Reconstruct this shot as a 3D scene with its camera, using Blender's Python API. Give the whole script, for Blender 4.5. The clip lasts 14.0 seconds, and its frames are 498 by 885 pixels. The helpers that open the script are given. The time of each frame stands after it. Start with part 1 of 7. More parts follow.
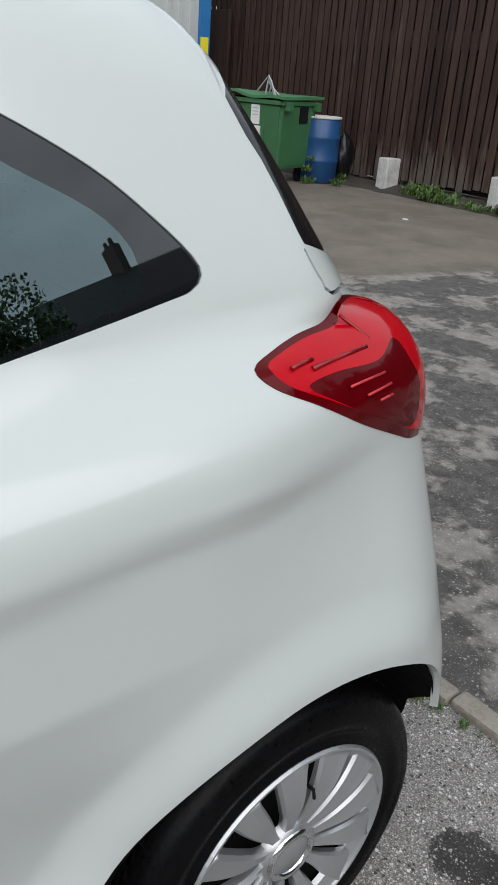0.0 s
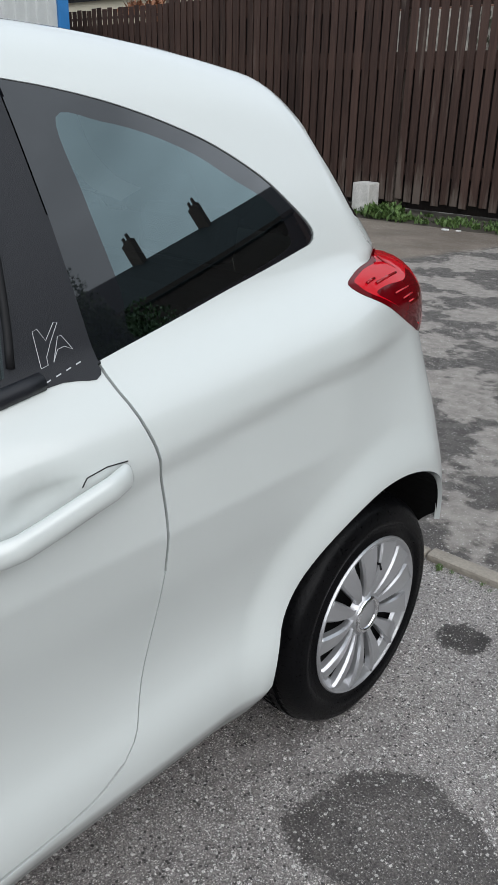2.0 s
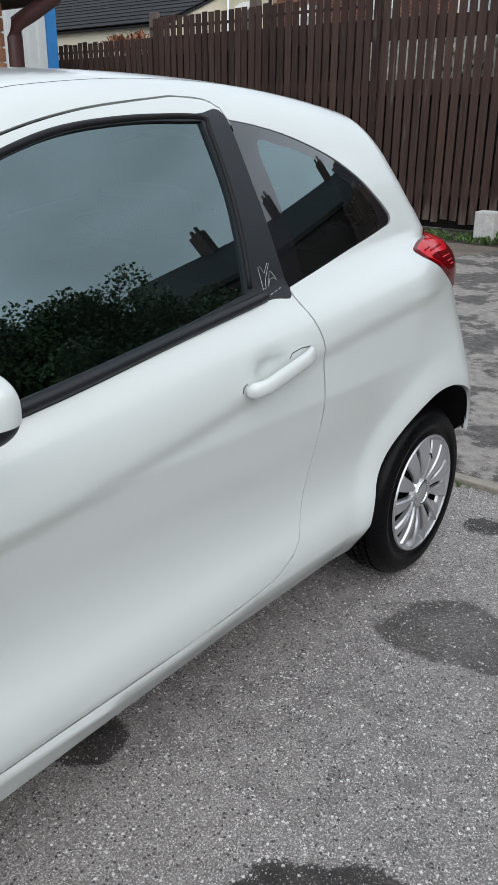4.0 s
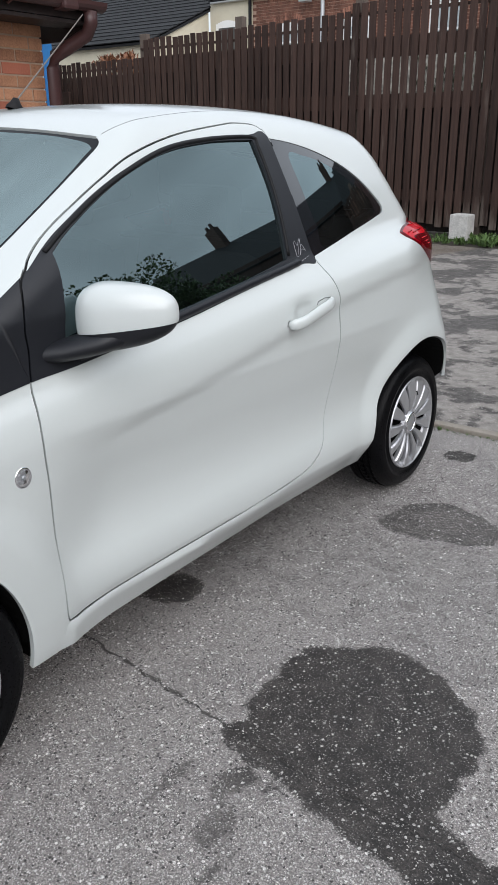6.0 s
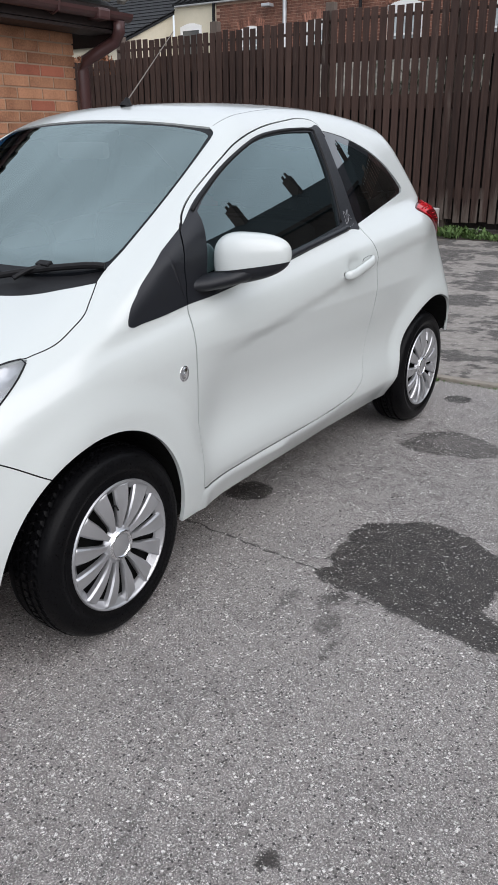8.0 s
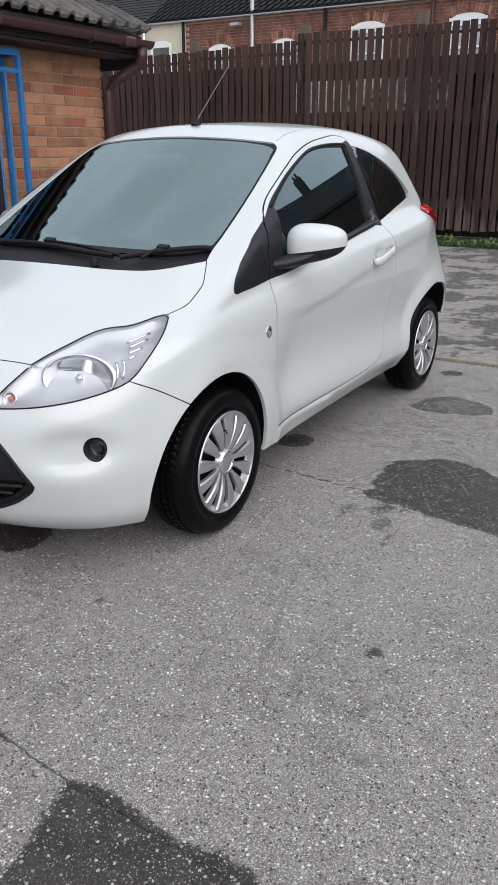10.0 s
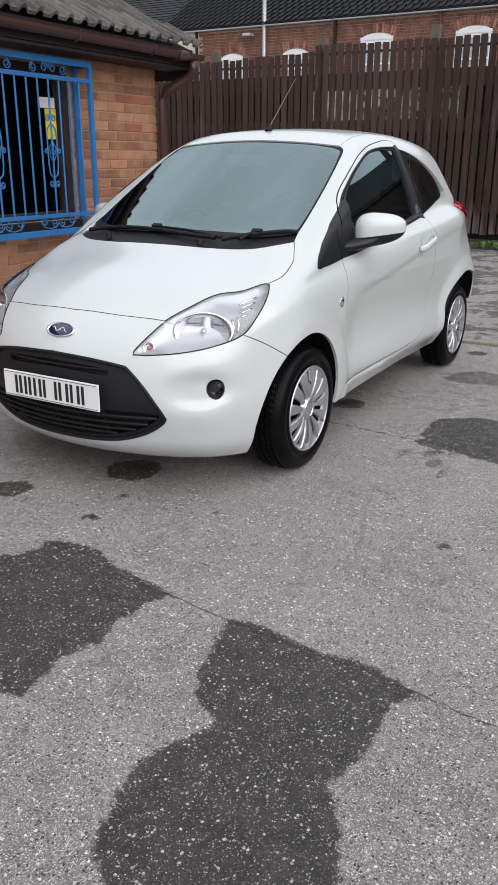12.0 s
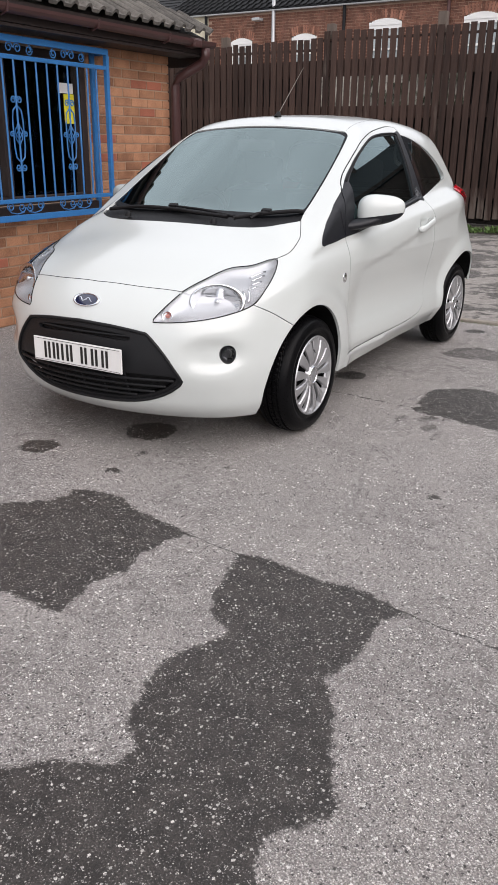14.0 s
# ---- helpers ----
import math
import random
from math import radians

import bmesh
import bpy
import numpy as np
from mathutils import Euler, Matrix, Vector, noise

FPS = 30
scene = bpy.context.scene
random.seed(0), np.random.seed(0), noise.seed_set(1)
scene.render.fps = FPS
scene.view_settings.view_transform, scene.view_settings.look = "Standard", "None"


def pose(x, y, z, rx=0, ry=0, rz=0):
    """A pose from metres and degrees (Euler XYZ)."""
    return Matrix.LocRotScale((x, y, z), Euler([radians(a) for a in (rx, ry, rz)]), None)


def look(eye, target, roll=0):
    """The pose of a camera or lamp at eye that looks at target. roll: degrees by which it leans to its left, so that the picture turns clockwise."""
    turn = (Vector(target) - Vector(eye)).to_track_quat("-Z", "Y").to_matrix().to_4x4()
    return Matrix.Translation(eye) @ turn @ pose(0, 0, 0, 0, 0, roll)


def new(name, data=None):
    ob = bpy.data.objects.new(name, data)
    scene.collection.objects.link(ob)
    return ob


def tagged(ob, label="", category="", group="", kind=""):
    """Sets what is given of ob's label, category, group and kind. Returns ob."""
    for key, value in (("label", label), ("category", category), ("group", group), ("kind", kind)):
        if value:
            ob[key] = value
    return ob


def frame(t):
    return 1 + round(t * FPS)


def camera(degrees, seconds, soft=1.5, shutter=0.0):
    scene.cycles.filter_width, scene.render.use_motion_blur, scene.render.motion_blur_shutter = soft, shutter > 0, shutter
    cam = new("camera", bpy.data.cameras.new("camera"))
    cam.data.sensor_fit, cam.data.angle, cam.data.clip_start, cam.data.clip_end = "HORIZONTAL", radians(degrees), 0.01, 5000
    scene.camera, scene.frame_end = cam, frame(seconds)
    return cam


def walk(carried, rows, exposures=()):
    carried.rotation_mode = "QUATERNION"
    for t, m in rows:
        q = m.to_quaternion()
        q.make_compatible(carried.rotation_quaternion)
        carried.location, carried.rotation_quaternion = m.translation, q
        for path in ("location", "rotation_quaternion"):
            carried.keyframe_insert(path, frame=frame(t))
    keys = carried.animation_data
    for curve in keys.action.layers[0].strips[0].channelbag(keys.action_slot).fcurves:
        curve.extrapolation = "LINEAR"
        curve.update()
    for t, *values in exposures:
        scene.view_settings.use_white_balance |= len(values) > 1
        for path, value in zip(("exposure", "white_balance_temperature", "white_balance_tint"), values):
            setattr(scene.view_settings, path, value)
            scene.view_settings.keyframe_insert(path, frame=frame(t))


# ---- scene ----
cam = camera(34.8, 14.0)
PATH = [
    (0, (1.366, 0.525, 1.372), (-0.025, 1.686, 0.527), 4.4),
    (0.5, (1.445, 0.391, 1.376), (0.161, 1.647, 0.497), 4.3),
    (1, (1.537, 0.235, 1.376), (0.3, 1.524, 0.476), 3.2),
    (1.5, (1.57, 0.01, 1.402), (0.347, 1.356, 0.57), 2.0),
    (2, (1.599, -0.228, 1.402), (0.399, 1.162, 0.61), 1.4),
    (2.5, (1.707, -0.429, 1.394), (0.526, 0.99, 0.626), 1.2),
    (3, (1.761, -0.633, 1.404), (0.596, 0.809, 0.653), 1.0),
    (3.5, (1.772, -0.859, 1.408), (0.615, 0.592, 0.663), 0.7),
    (6, (2.165, -1.809, 1.426), (1.039, -0.32, 0.709), -0.4),
    (6.5, (2.196, -2.004, 1.423), (1.097, -0.495, 0.706), -0.5),
    (7, (2.201, -2.218, 1.412), (1.122, -0.697, 0.689), -0.3),
    (9.5, (2.329, -3.31, 1.389), (1.361, -1.702, 0.699), -0.3),
    (10, (2.297, -3.523, 1.395), (1.342, -1.906, 0.707), -0.1),
    (10.5, (2.237, -3.725, 1.383), (1.286, -2.104, 0.699), 0.0),
    (11, (2.298, -3.894, 1.378), (1.347, -2.272, 0.696), 0.0),
    (11.5, (2.353, -4.083, 1.383), (1.401, -2.459, 0.708), 0.1),
    (12, (2.318, -4.297, 1.366), (1.368, -2.671, 0.693), 0.3),
    (12.5, (2.356, -4.444, 1.351), (1.411, -2.814, 0.68), 0.6),
    (13, (2.461, -4.525, 1.338), (1.521, -2.896, 0.658), 0.8),
    (13.5, (2.475, -4.568, 1.345), (1.535, -2.943, 0.656), 0.9),
    (14, (2.475, -4.591, 1.365), (1.519, -2.982, 0.66), 0.6),
]
walk(cam, [(t, look(eye, target, roll)) for t, eye, target, roll in PATH],
     exposures=[(0, -0.1, 6430, 10), (2, 0.04, 6350, 11), (3.5, 0.07, 6290, 11), (6.5, 0.11, 6390, 14), (9.5, 0.08, 6400, 15), (12, 0.12, 6500, 15), (14, 0.24, 6800, 18)])

# ---- light ----
world = bpy.data.worlds.new("overcast_sky")
scene.world = world
world.use_nodes = True
wn = world.node_tree
wn.nodes.clear()
w_out = wn.nodes.new("ShaderNodeOutputWorld")
w_bg = wn.nodes.new("ShaderNodeBackground")
w_sky = wn.nodes.new("ShaderNodeTexSky")
w_sky.sky_type, w_sky.sun_disc = "NISHITA", False
w_sky.sun_elevation, w_sky.sun_rotation = radians(35), radians(114)
w_sky.air_density, w_sky.dust_density, w_sky.ozone_density = 1.0, 4.0, 1.0
w_grey = wn.nodes.new("ShaderNodeHueSaturation")
w_grey.inputs["Saturation"].default_value = 0.22
w_cloud = wn.nodes.new("ShaderNodeTexNoise")
w_cloud.inputs["Scale"].default_value, w_cloud.inputs["Detail"].default_value = 2.2, 5.0
w_co = wn.nodes.new("ShaderNodeTexCoord")
w_map = wn.nodes.new("ShaderNodeMapping")
w_map.inputs["Scale"].default_value = (1.0, 1.0, 2.4)
w_rng = wn.nodes.new("ShaderNodeMapRange")
w_rng.inputs["From Min"].default_value, w_rng.inputs["From Max"].default_value = 0.3, 0.7
w_rng.inputs["To Min"].default_value, w_rng.inputs["To Max"].default_value = 0.72, 1.18
w_mul = wn.nodes.new("ShaderNodeMixRGB")
w_mul.blend_type, w_mul.inputs[0].default_value = "MULTIPLY", 1.0
wn.links.new(w_co.outputs["Generated"], w_map.inputs["Vector"])
wn.links.new(w_map.outputs["Vector"], w_cloud.inputs["Vector"])
wn.links.new(w_cloud.outputs["Fac"], w_rng.inputs["Value"])
wn.links.new(w_sky.outputs["Color"], w_grey.inputs["Color"])
wn.links.new(w_rng.outputs["Result"], w_mul.inputs[2])
# even cloud layer in front of the clear sky
w_veil = wn.nodes.new("ShaderNodeMixRGB")
w_veil.inputs[0].default_value = 0.8
w_veil.inputs[2].default_value = (7.3, 8.1, 8.7, 1)
wn.links.new(w_grey.outputs["Color"], w_veil.inputs[1])
wn.links.new(w_veil.outputs["Color"], w_mul.inputs[1])
wn.links.new(w_mul.outputs["Color"], w_bg.inputs["Color"])
w_bg.inputs["Strength"].default_value = 0.13
wn.links.new(w_bg.outputs["Background"], w_out.inputs["Surface"])

sun = new("sun", bpy.data.lights.new("sun", "SUN"))
sun.data.energy, sun.data.angle, sun.data.color = 2.45, radians(90), (1.0, 0.98, 0.95)
sun.matrix_world = look((0, 0, 30), (-30 * math.sin(radians(114)), -30 * math.cos(radians(114)), 30 - 30 * math.tan(radians(35))))
scene.view_settings.exposure = 0.0

# ---- materials ----
def surface(name, color, rough=0.6, metal=0.0, var=0.12, scale=6.0, fine=60.0, bump=0.0, coat=0.0, piece=0.0, tone=None, stretch=(1, 1, 1), rough_var=0.1, spec=0.5, coat_rough=0.03):
    """A surface whose colour wanders at two scales, with fine relief; piece: how far single pieces differ."""
    m = bpy.data.materials.new(name)
    m.use_nodes = True
    nt = m.node_tree
    b = nt.nodes["Principled BSDF"]
    b.inputs["Metallic"].default_value = metal
    b.inputs["Coat Weight"].default_value = coat
    b.inputs["Specular IOR Level"].default_value = spec
    b.inputs["Coat Roughness"].default_value = coat_rough
    geo = nt.nodes.new("ShaderNodeNewGeometry")
    mp = nt.nodes.new("ShaderNodeMapping")
    mp.inputs["Scale"].default_value = stretch
    nt.links.new(geo.outputs["Position"], mp.inputs["Vector"])
    big = nt.nodes.new("ShaderNodeTexNoise")
    big.inputs["Scale"].default_value, big.inputs["Detail"].default_value = scale, 5
    small = nt.nodes.new("ShaderNodeTexNoise")
    small.inputs["Scale"].default_value, small.inputs["Detail"].default_value = fine, 4
    for n in (big, small):
        nt.links.new(mp.outputs["Vector"], n.inputs["Vector"])
    add = nt.nodes.new("ShaderNodeMath")
    add.operation = "ADD"
    nt.links.new(big.outputs["Fac"], add.inputs[0])
    nt.links.new(small.outputs["Fac"], add.inputs[1])
    value = add.outputs[0]
    if piece:
        info = nt.nodes.new("ShaderNodeObjectInfo")
        rnd = nt.nodes.new("ShaderNodeMath")
        rnd.operation, rnd.inputs[1].default_value, rnd.inputs[2].default_value = "MULTIPLY_ADD", piece, -piece / 2
        nt.links.new(info.outputs["Random"], rnd.inputs[0])
        more = nt.nodes.new("ShaderNodeMath")
        more.operation = "ADD"
        nt.links.new(value, more.inputs[0])
        nt.links.new(rnd.outputs[0], more.inputs[1])
        value = more.outputs[0]
    ramp_node = nt.nodes.new("ShaderNodeMapRange")
    ramp_node.inputs["From Min"].default_value, ramp_node.inputs["From Max"].default_value = 0.6, 1.4
    nt.links.new(value, ramp_node.inputs["Value"])
    mix = nt.nodes.new("ShaderNodeMixRGB")
    dark = [c * (1 - var) for c in color]
    light = [min(1, c * (1 + var)) for c in (tone or color)]
    mix.inputs[1].default_value, mix.inputs[2].default_value = (*dark, 1), (*light, 1)
    nt.links.new(ramp_node.outputs["Result"], mix.inputs[0])
    nt.links.new(mix.outputs["Color"], b.inputs["Base Color"])
    rr = nt.nodes.new("ShaderNodeMapRange")
    rr.inputs["From Min"].default_value, rr.inputs["From Max"].default_value = 0.3, 0.7
    rr.inputs["To Min"].default_value, rr.inputs["To Max"].default_value = max(0.01, rough * (1 - rough_var)), min(1, rough * (1 + rough_var))
    nt.links.new(small.outputs["Fac"], rr.inputs["Value"])
    nt.links.new(rr.outputs["Result"], b.inputs["Roughness"])
    if bump:
        bp = nt.nodes.new("ShaderNodeBump")
        bp.inputs["Strength"].default_value, bp.inputs["Distance"].default_value = min(1, bump * 200), 0.005
        nt.links.new(small.outputs["Fac"], bp.inputs["Height"])
        nt.links.new(bp.outputs["Normal"], b.inputs["Normal"])
    return m


def pane(name, tint, ior=1.8, rough=0.0, gleam=(1.0, 1.0, 1.0)):
    """Thin glass: clear with a tint, and gloss by Fresnel."""
    m = bpy.data.materials.new(name)
    m.use_nodes = True
    nt = m.node_tree
    nt.nodes.clear()
    out = nt.nodes.new("ShaderNodeOutputMaterial")
    mix = nt.nodes.new("ShaderNodeMixShader")
    fres = nt.nodes.new("ShaderNodeFresnel")
    fres.inputs["IOR"].default_value = ior
    clear = nt.nodes.new("ShaderNodeBsdfTransparent")
    clear.inputs["Color"].default_value = (*tint, 1)
    gloss = nt.nodes.new("ShaderNodeBsdfGlossy")
    gloss.inputs["Roughness"].default_value = rough
    gloss.inputs["Color"].default_value = (*gleam, 1)
    nt.links.new(fres.outputs["Fac"], mix.inputs["Fac"])
    nt.links.new(clear.outputs["BSDF"], mix.inputs[1])
    nt.links.new(gloss.outputs["BSDF"], mix.inputs[2])
    nt.links.new(mix.outputs["Shader"], out.inputs["Surface"])
    return m


PAINT = surface("white_car_paint", (0.555, 0.588, 0.577), 0.3, var=0.012, scale=1.5, fine=900, coat=1.0, coat_rough=0.12)
GLASS = pane("tinted_car_glass", (0.15, 0.185, 0.18), 3.0, gleam=(0.75, 0.95, 0.98))
SCREEN = pane("windscreen_glass", (0.20, 0.24, 0.24), 3.8, gleam=(0.80, 0.98, 0.99))
LENS = pane("clear_lens", (0.93, 0.94, 0.95), 1.4)
TRIM = surface("black_trim_plastic", (0.009, 0.010, 0.0135), 0.42, var=0.15, fine=700, bump=0.0008, spec=0.4)
SCREENBAND = surface("black_screen_band", (0.005, 0.006, 0.008), 0.4, var=0.1, spec=0.15)
FRIT = surface("black_printed_glass", (0.006, 0.007, 0.009), 0.03, var=0.1, spec=1.0, coat=0.6, coat_rough=0.02)
GRAIN = surface("charcoal_bumper_plastic", (0.011, 0.0115, 0.013), 0.48, var=0.15, fine=500, bump=0.001, spec=0.25)
SEAL = surface("black_rubber_seal", (0.006, 0.006, 0.007), 0.6, spec=0.25)
RUBBER = surface("tyre_rubber", (0.0036, 0.0036, 0.0042), 0.36, var=0.45, scale=9, fine=160, bump=0.0006, spec=0.10, rough_var=0.35)
SILVER = surface("silver_wheel_paint", (0.47, 0.475, 0.49), 0.29, metal=0.7, var=0.015, scale=3, fine=25, rough_var=0.02)
CHROME = surface("chrome", (0.82, 0.83, 0.85), 0.14, metal=1.0, var=0.03)
DARKMETAL = surface("dark_brake_metal", (0.010, 0.010, 0.010), 0.7, var=0.4, spec=0.2)
RED = surface("red_lamp_plastic", (0.47, 0.002, 0.009), 0.08, var=0.08, scale=5, fine=40, spec=0.16)
DEEPRED = surface("dark_red_lamp_plastic", (0.10, 0.0008, 0.003), 0.08, var=0.15, scale=5, fine=40, spec=0.16)
AMBER = surface("pale_amber_bulb", (0.55, 0.22, 0.18), 0.2)
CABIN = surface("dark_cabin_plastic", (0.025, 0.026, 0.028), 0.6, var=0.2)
CLOTH = surface("dark_seat_cloth", (0.03, 0.032, 0.036), 0.9, var=0.3, fine=300, bump=0.002)
UNDER = surface("underbody_black", (0.006, 0.006, 0.006), 0.8, var=0.3, spec=0.1)
BADGE = surface("dark_blue_badge", (0.008, 0.012, 0.045), 0.15, coat=1.0)
PLATE = surface("white_plate", (0.78, 0.78, 0.77), 0.35, var=0.03)
INK = surface("black_ink", (0.012, 0.012, 0.012), 0.5)
PALE = surface("pale_grey_print", (0.45, 0.46, 0.48), 0.5)
FENCE = surface("brown_stained_wood", (0.028, 0.0135, 0.0100), 0.75, var=0.40, scale=2.5, fine=40, bump=0.003, piece=0.38, tone=(0.050, 0.029, 0.023), stretch=(1, 1, 0.08), spec=0.3)


def bleached(m, low, high, color):
    """Grey weathering in streaks: strong below the height low, thin patches up to high."""
    nt = m.node_tree
    b = nt.nodes["Principled BSDF"]
    old = b.inputs["Base Color"].links[0].from_socket
    geo = nt.nodes.new("ShaderNodeNewGeometry")
    sep = nt.nodes.new("ShaderNodeSeparateXYZ")
    nt.links.new(geo.outputs["Position"], sep.inputs[0])
    mp = nt.nodes.new("ShaderNodeMapping")
    mp.inputs["Scale"].default_value = (9, 9, 0.9)
    nt.links.new(geo.outputs["Position"], mp.inputs["Vector"])
    tex = nt.nodes.new("ShaderNodeTexNoise")
    tex.inputs["Scale"].default_value, tex.inputs["Detail"].default_value, tex.inputs["Roughness"].default_value = 1.0, 6, 0.65
    nt.links.new(mp.outputs["Vector"], tex.inputs["Vector"])
    rise = nt.nodes.new("ShaderNodeMapRange")
    for key, val in (("From Min", low), ("From Max", high), ("To Min", 0.34), ("To Max", 0.60)):
        rise.inputs[key].default_value = val
    nt.links.new(sep.outputs["Z"], rise.inputs["Value"])
    sub = nt.nodes.new("ShaderNodeMath")
    sub.operation = "SUBTRACT"
    nt.links.new(tex.outputs["Fac"], sub.inputs[0])
    nt.links.new(rise.outputs["Result"], sub.inputs[1])
    fac = nt.nodes.new("ShaderNodeMapRange")
    for key, val in (("From Min", 0.0), ("From Max", 0.16), ("To Min", 0.0), ("To Max", 0.8)):
        fac.inputs[key].default_value = val
    nt.links.new(sub.outputs[0], fac.inputs["Value"])
    mix = nt.nodes.new("ShaderNodeMixRGB")
    mix.inputs[2].default_value = (*color, 1)
    nt.links.new(fac.outputs["Result"], mix.inputs[0])
    nt.links.new(old, mix.inputs[1])
    nt.links.new(mix.outputs["Color"], b.inputs["Base Color"])


bleached(FENCE, 0.18, 0.75, (0.13, 0.105, 0.09))
GAPSHADE = surface("gap_shade_boards", (0.013, 0.009, 0.0078), 0.85, var=0.4, stretch=(1, 1, 0.1))
POSTWOOD = surface("weathered_post_wood", (0.11, 0.085, 0.07), 0.85, var=0.4, scale=5, fine=60, bump=0.003, stretch=(1, 1, 0.1))
BRICK = surface("buff_orange_brick", (0.250, 0.110, 0.058), 0.85, var=0.22, scale=9, fine=90, bump=0.004, piece=0.6, tone=(0.38, 0.187, 0.104))
BRICKRED = surface("red_brick", (0.30, 0.098, 0.058), 0.85, var=0.25, scale=9, fine=90, bump=0.004, piece=0.6)
MORTAR = surface("grey_mortar", (0.33, 0.23, 0.165), 0.95, var=0.15, fine=120, bump=0.003)
OLDBRICK = surface("old_terrace_brick", (0.185, 0.078, 0.052), 0.9, var=0.45, scale=5, fine=30, bump=0.004, piece=0.8, tone=(0.27, 0.125, 0.085))
OLDMORTAR = surface("pale_old_mortar", (0.40, 0.275, 0.21), 0.95, var=0.2)
TILE = surface("concrete_roof_tile", (0.050, 0.046, 0.042), 0.85, var=0.45, scale=7, fine=50, bump=0.006, piece=0.5, tone=(0.092, 0.084, 0.075))
SLATE = surface("dark_roof_slate", (0.022, 0.023, 0.025), 0.75, var=0.3, piece=0.5, spec=0.15)
GUTTER = surface("brown_upvc", (0.060, 0.027, 0.026), 0.4, var=0.12)
FASCIA = surface("dark_brown_board", (0.018, 0.010, 0.009), 0.6, var=0.2)
BLUE = surface("blue_painted_steel", (0.022, 0.145, 0.37), 0.4, var=0.15, fine=80, bump=0.001)
CLADDING = surface("pale_grey_cladding", (0.42, 0.44, 0.44), 0.5, var=0.08)
CREAM = surface("cream_render", (0.58, 0.535, 0.42), 0.9, var=0.06)
WHITEPAINT = surface("white_window_paint", (0.8, 0.8, 0.79), 0.4, var=0.05)
BLOCKPAINT = surface("worn_white_painted_concrete", (0.55, 0.54, 0.52), 0.9, var=0.3, scale=9, fine=60, bump=0.004)
# net curtain and the sky's reflection share one pale pane colour
SKYGLASS = surface("curtain_and_sky_glass", (0.36, 0.40, 0.41), 0.1, var=0.35, scale=3, coat=1.0)
BINGREEN = surface("green_bin_plastic", (0.045, 0.15, 0.06), 0.45, var=0.15, scale=4, fine=60)
BARRELBLUE = surface("blue_drum_plastic", (0.015, 0.07, 0.20), 0.4, var=0.25, scale=5)
BAG = surface("black_bag_plastic", (0.006, 0.006, 0.008), 0.35, var=0.3)
PAPER = surface("white_paper", (0.75, 0.75, 0.74), 0.7, var=0.05)
YELLOW = surface("yellow_sticker", (0.72, 0.62, 0.03), 0.5, var=0.06)
GALV = surface("galvanised_steel", (0.45, 0.46, 0.47), 0.45, metal=0.6, var=0.12)
KERB = surface("worn_kerb_concrete", (0.26, 0.235, 0.20), 0.9, var=0.3, scale=10, fine=90, bump=0.006, piece=0.3)
LEAF = surface("weed_leaf", (0.05, 0.10, 0.025), 0.6, var=0.4, scale=12, tone=(0.10, 0.17, 0.045))
TREELEAF = surface("tree_leaf", (0.03, 0.06, 0.018), 0.6, var=0.4, scale=3, tone=(0.055, 0.095, 0.03))
BARK = surface("bark", (0.08, 0.06, 0.045), 0.9, var=0.3, bump=0.004)
# brick darkened so that houses against the sky reflect as silhouettes
SILHOUETTE = surface("silhouette_brick", (0.05, 0.032, 0.027), 0.9, var=0.3, piece=0.4)

# ---- mesh tools ----
def as_object(name, verts, faces, material, parent=None, label="", normals=None, smooth=False):
    me = bpy.data.meshes.new(name)
    me.from_pydata([tuple(v) for v in verts], [], [tuple(int(i) for i in f) for f in faces])
    me.materials.append(material)
    if smooth or normals is not None:
        me.polygons.foreach_set("use_smooth", [True] * len(me.polygons))
    if normals is not None:
        me.normals_split_custom_set_from_vertices([tuple(n) for n in normals])
    me.update()
    ob = new(name, me)
    if parent is not None:
        ob.parent = parent
    if label:
        tagged(ob, label)
    return ob


def part(name, bm, material, parent, label="", smooth=False):
    me = bpy.data.meshes.new(name)
    bm.to_mesh(me)
    bm.free()
    me.materials.append(material)
    if smooth:
        me.polygons.foreach_set("use_smooth", [True] * len(me.polygons))
    ob = new(name, me)
    ob.parent = parent
    if label:
        tagged(ob, label)
    return ob


def thing(name, label, category, kind="", group="", at=(0, 0, 0)):
    ob = new(name)
    ob.location = at
    return tagged(ob, label, category, group, kind)


def box(bm, x0, x1, y0, y1, z0, z1, bevel=0.0, turn=None):
    m = Matrix.LocRotScale(((x0 + x1) / 2, (y0 + y1) / 2, (z0 + z1) / 2), None, (abs(x1 - x0), abs(y1 - y0), abs(z1 - z0)))
    r = bmesh.ops.create_cube(bm, size=1.0, matrix=(turn @ m) if turn is not None else m)
    if bevel:
        edges = list({e for v in r["verts"] for e in v.link_edges})
        bmesh.ops.bevel(bm, geom=edges, offset=bevel, segments=2, affect="EDGES", profile=0.6)
    return r["verts"]


def boxed(*args, bevel=0.0, turn=None):
    bm = bmesh.new()
    box(bm, *args, bevel=bevel, turn=turn)
    return bm


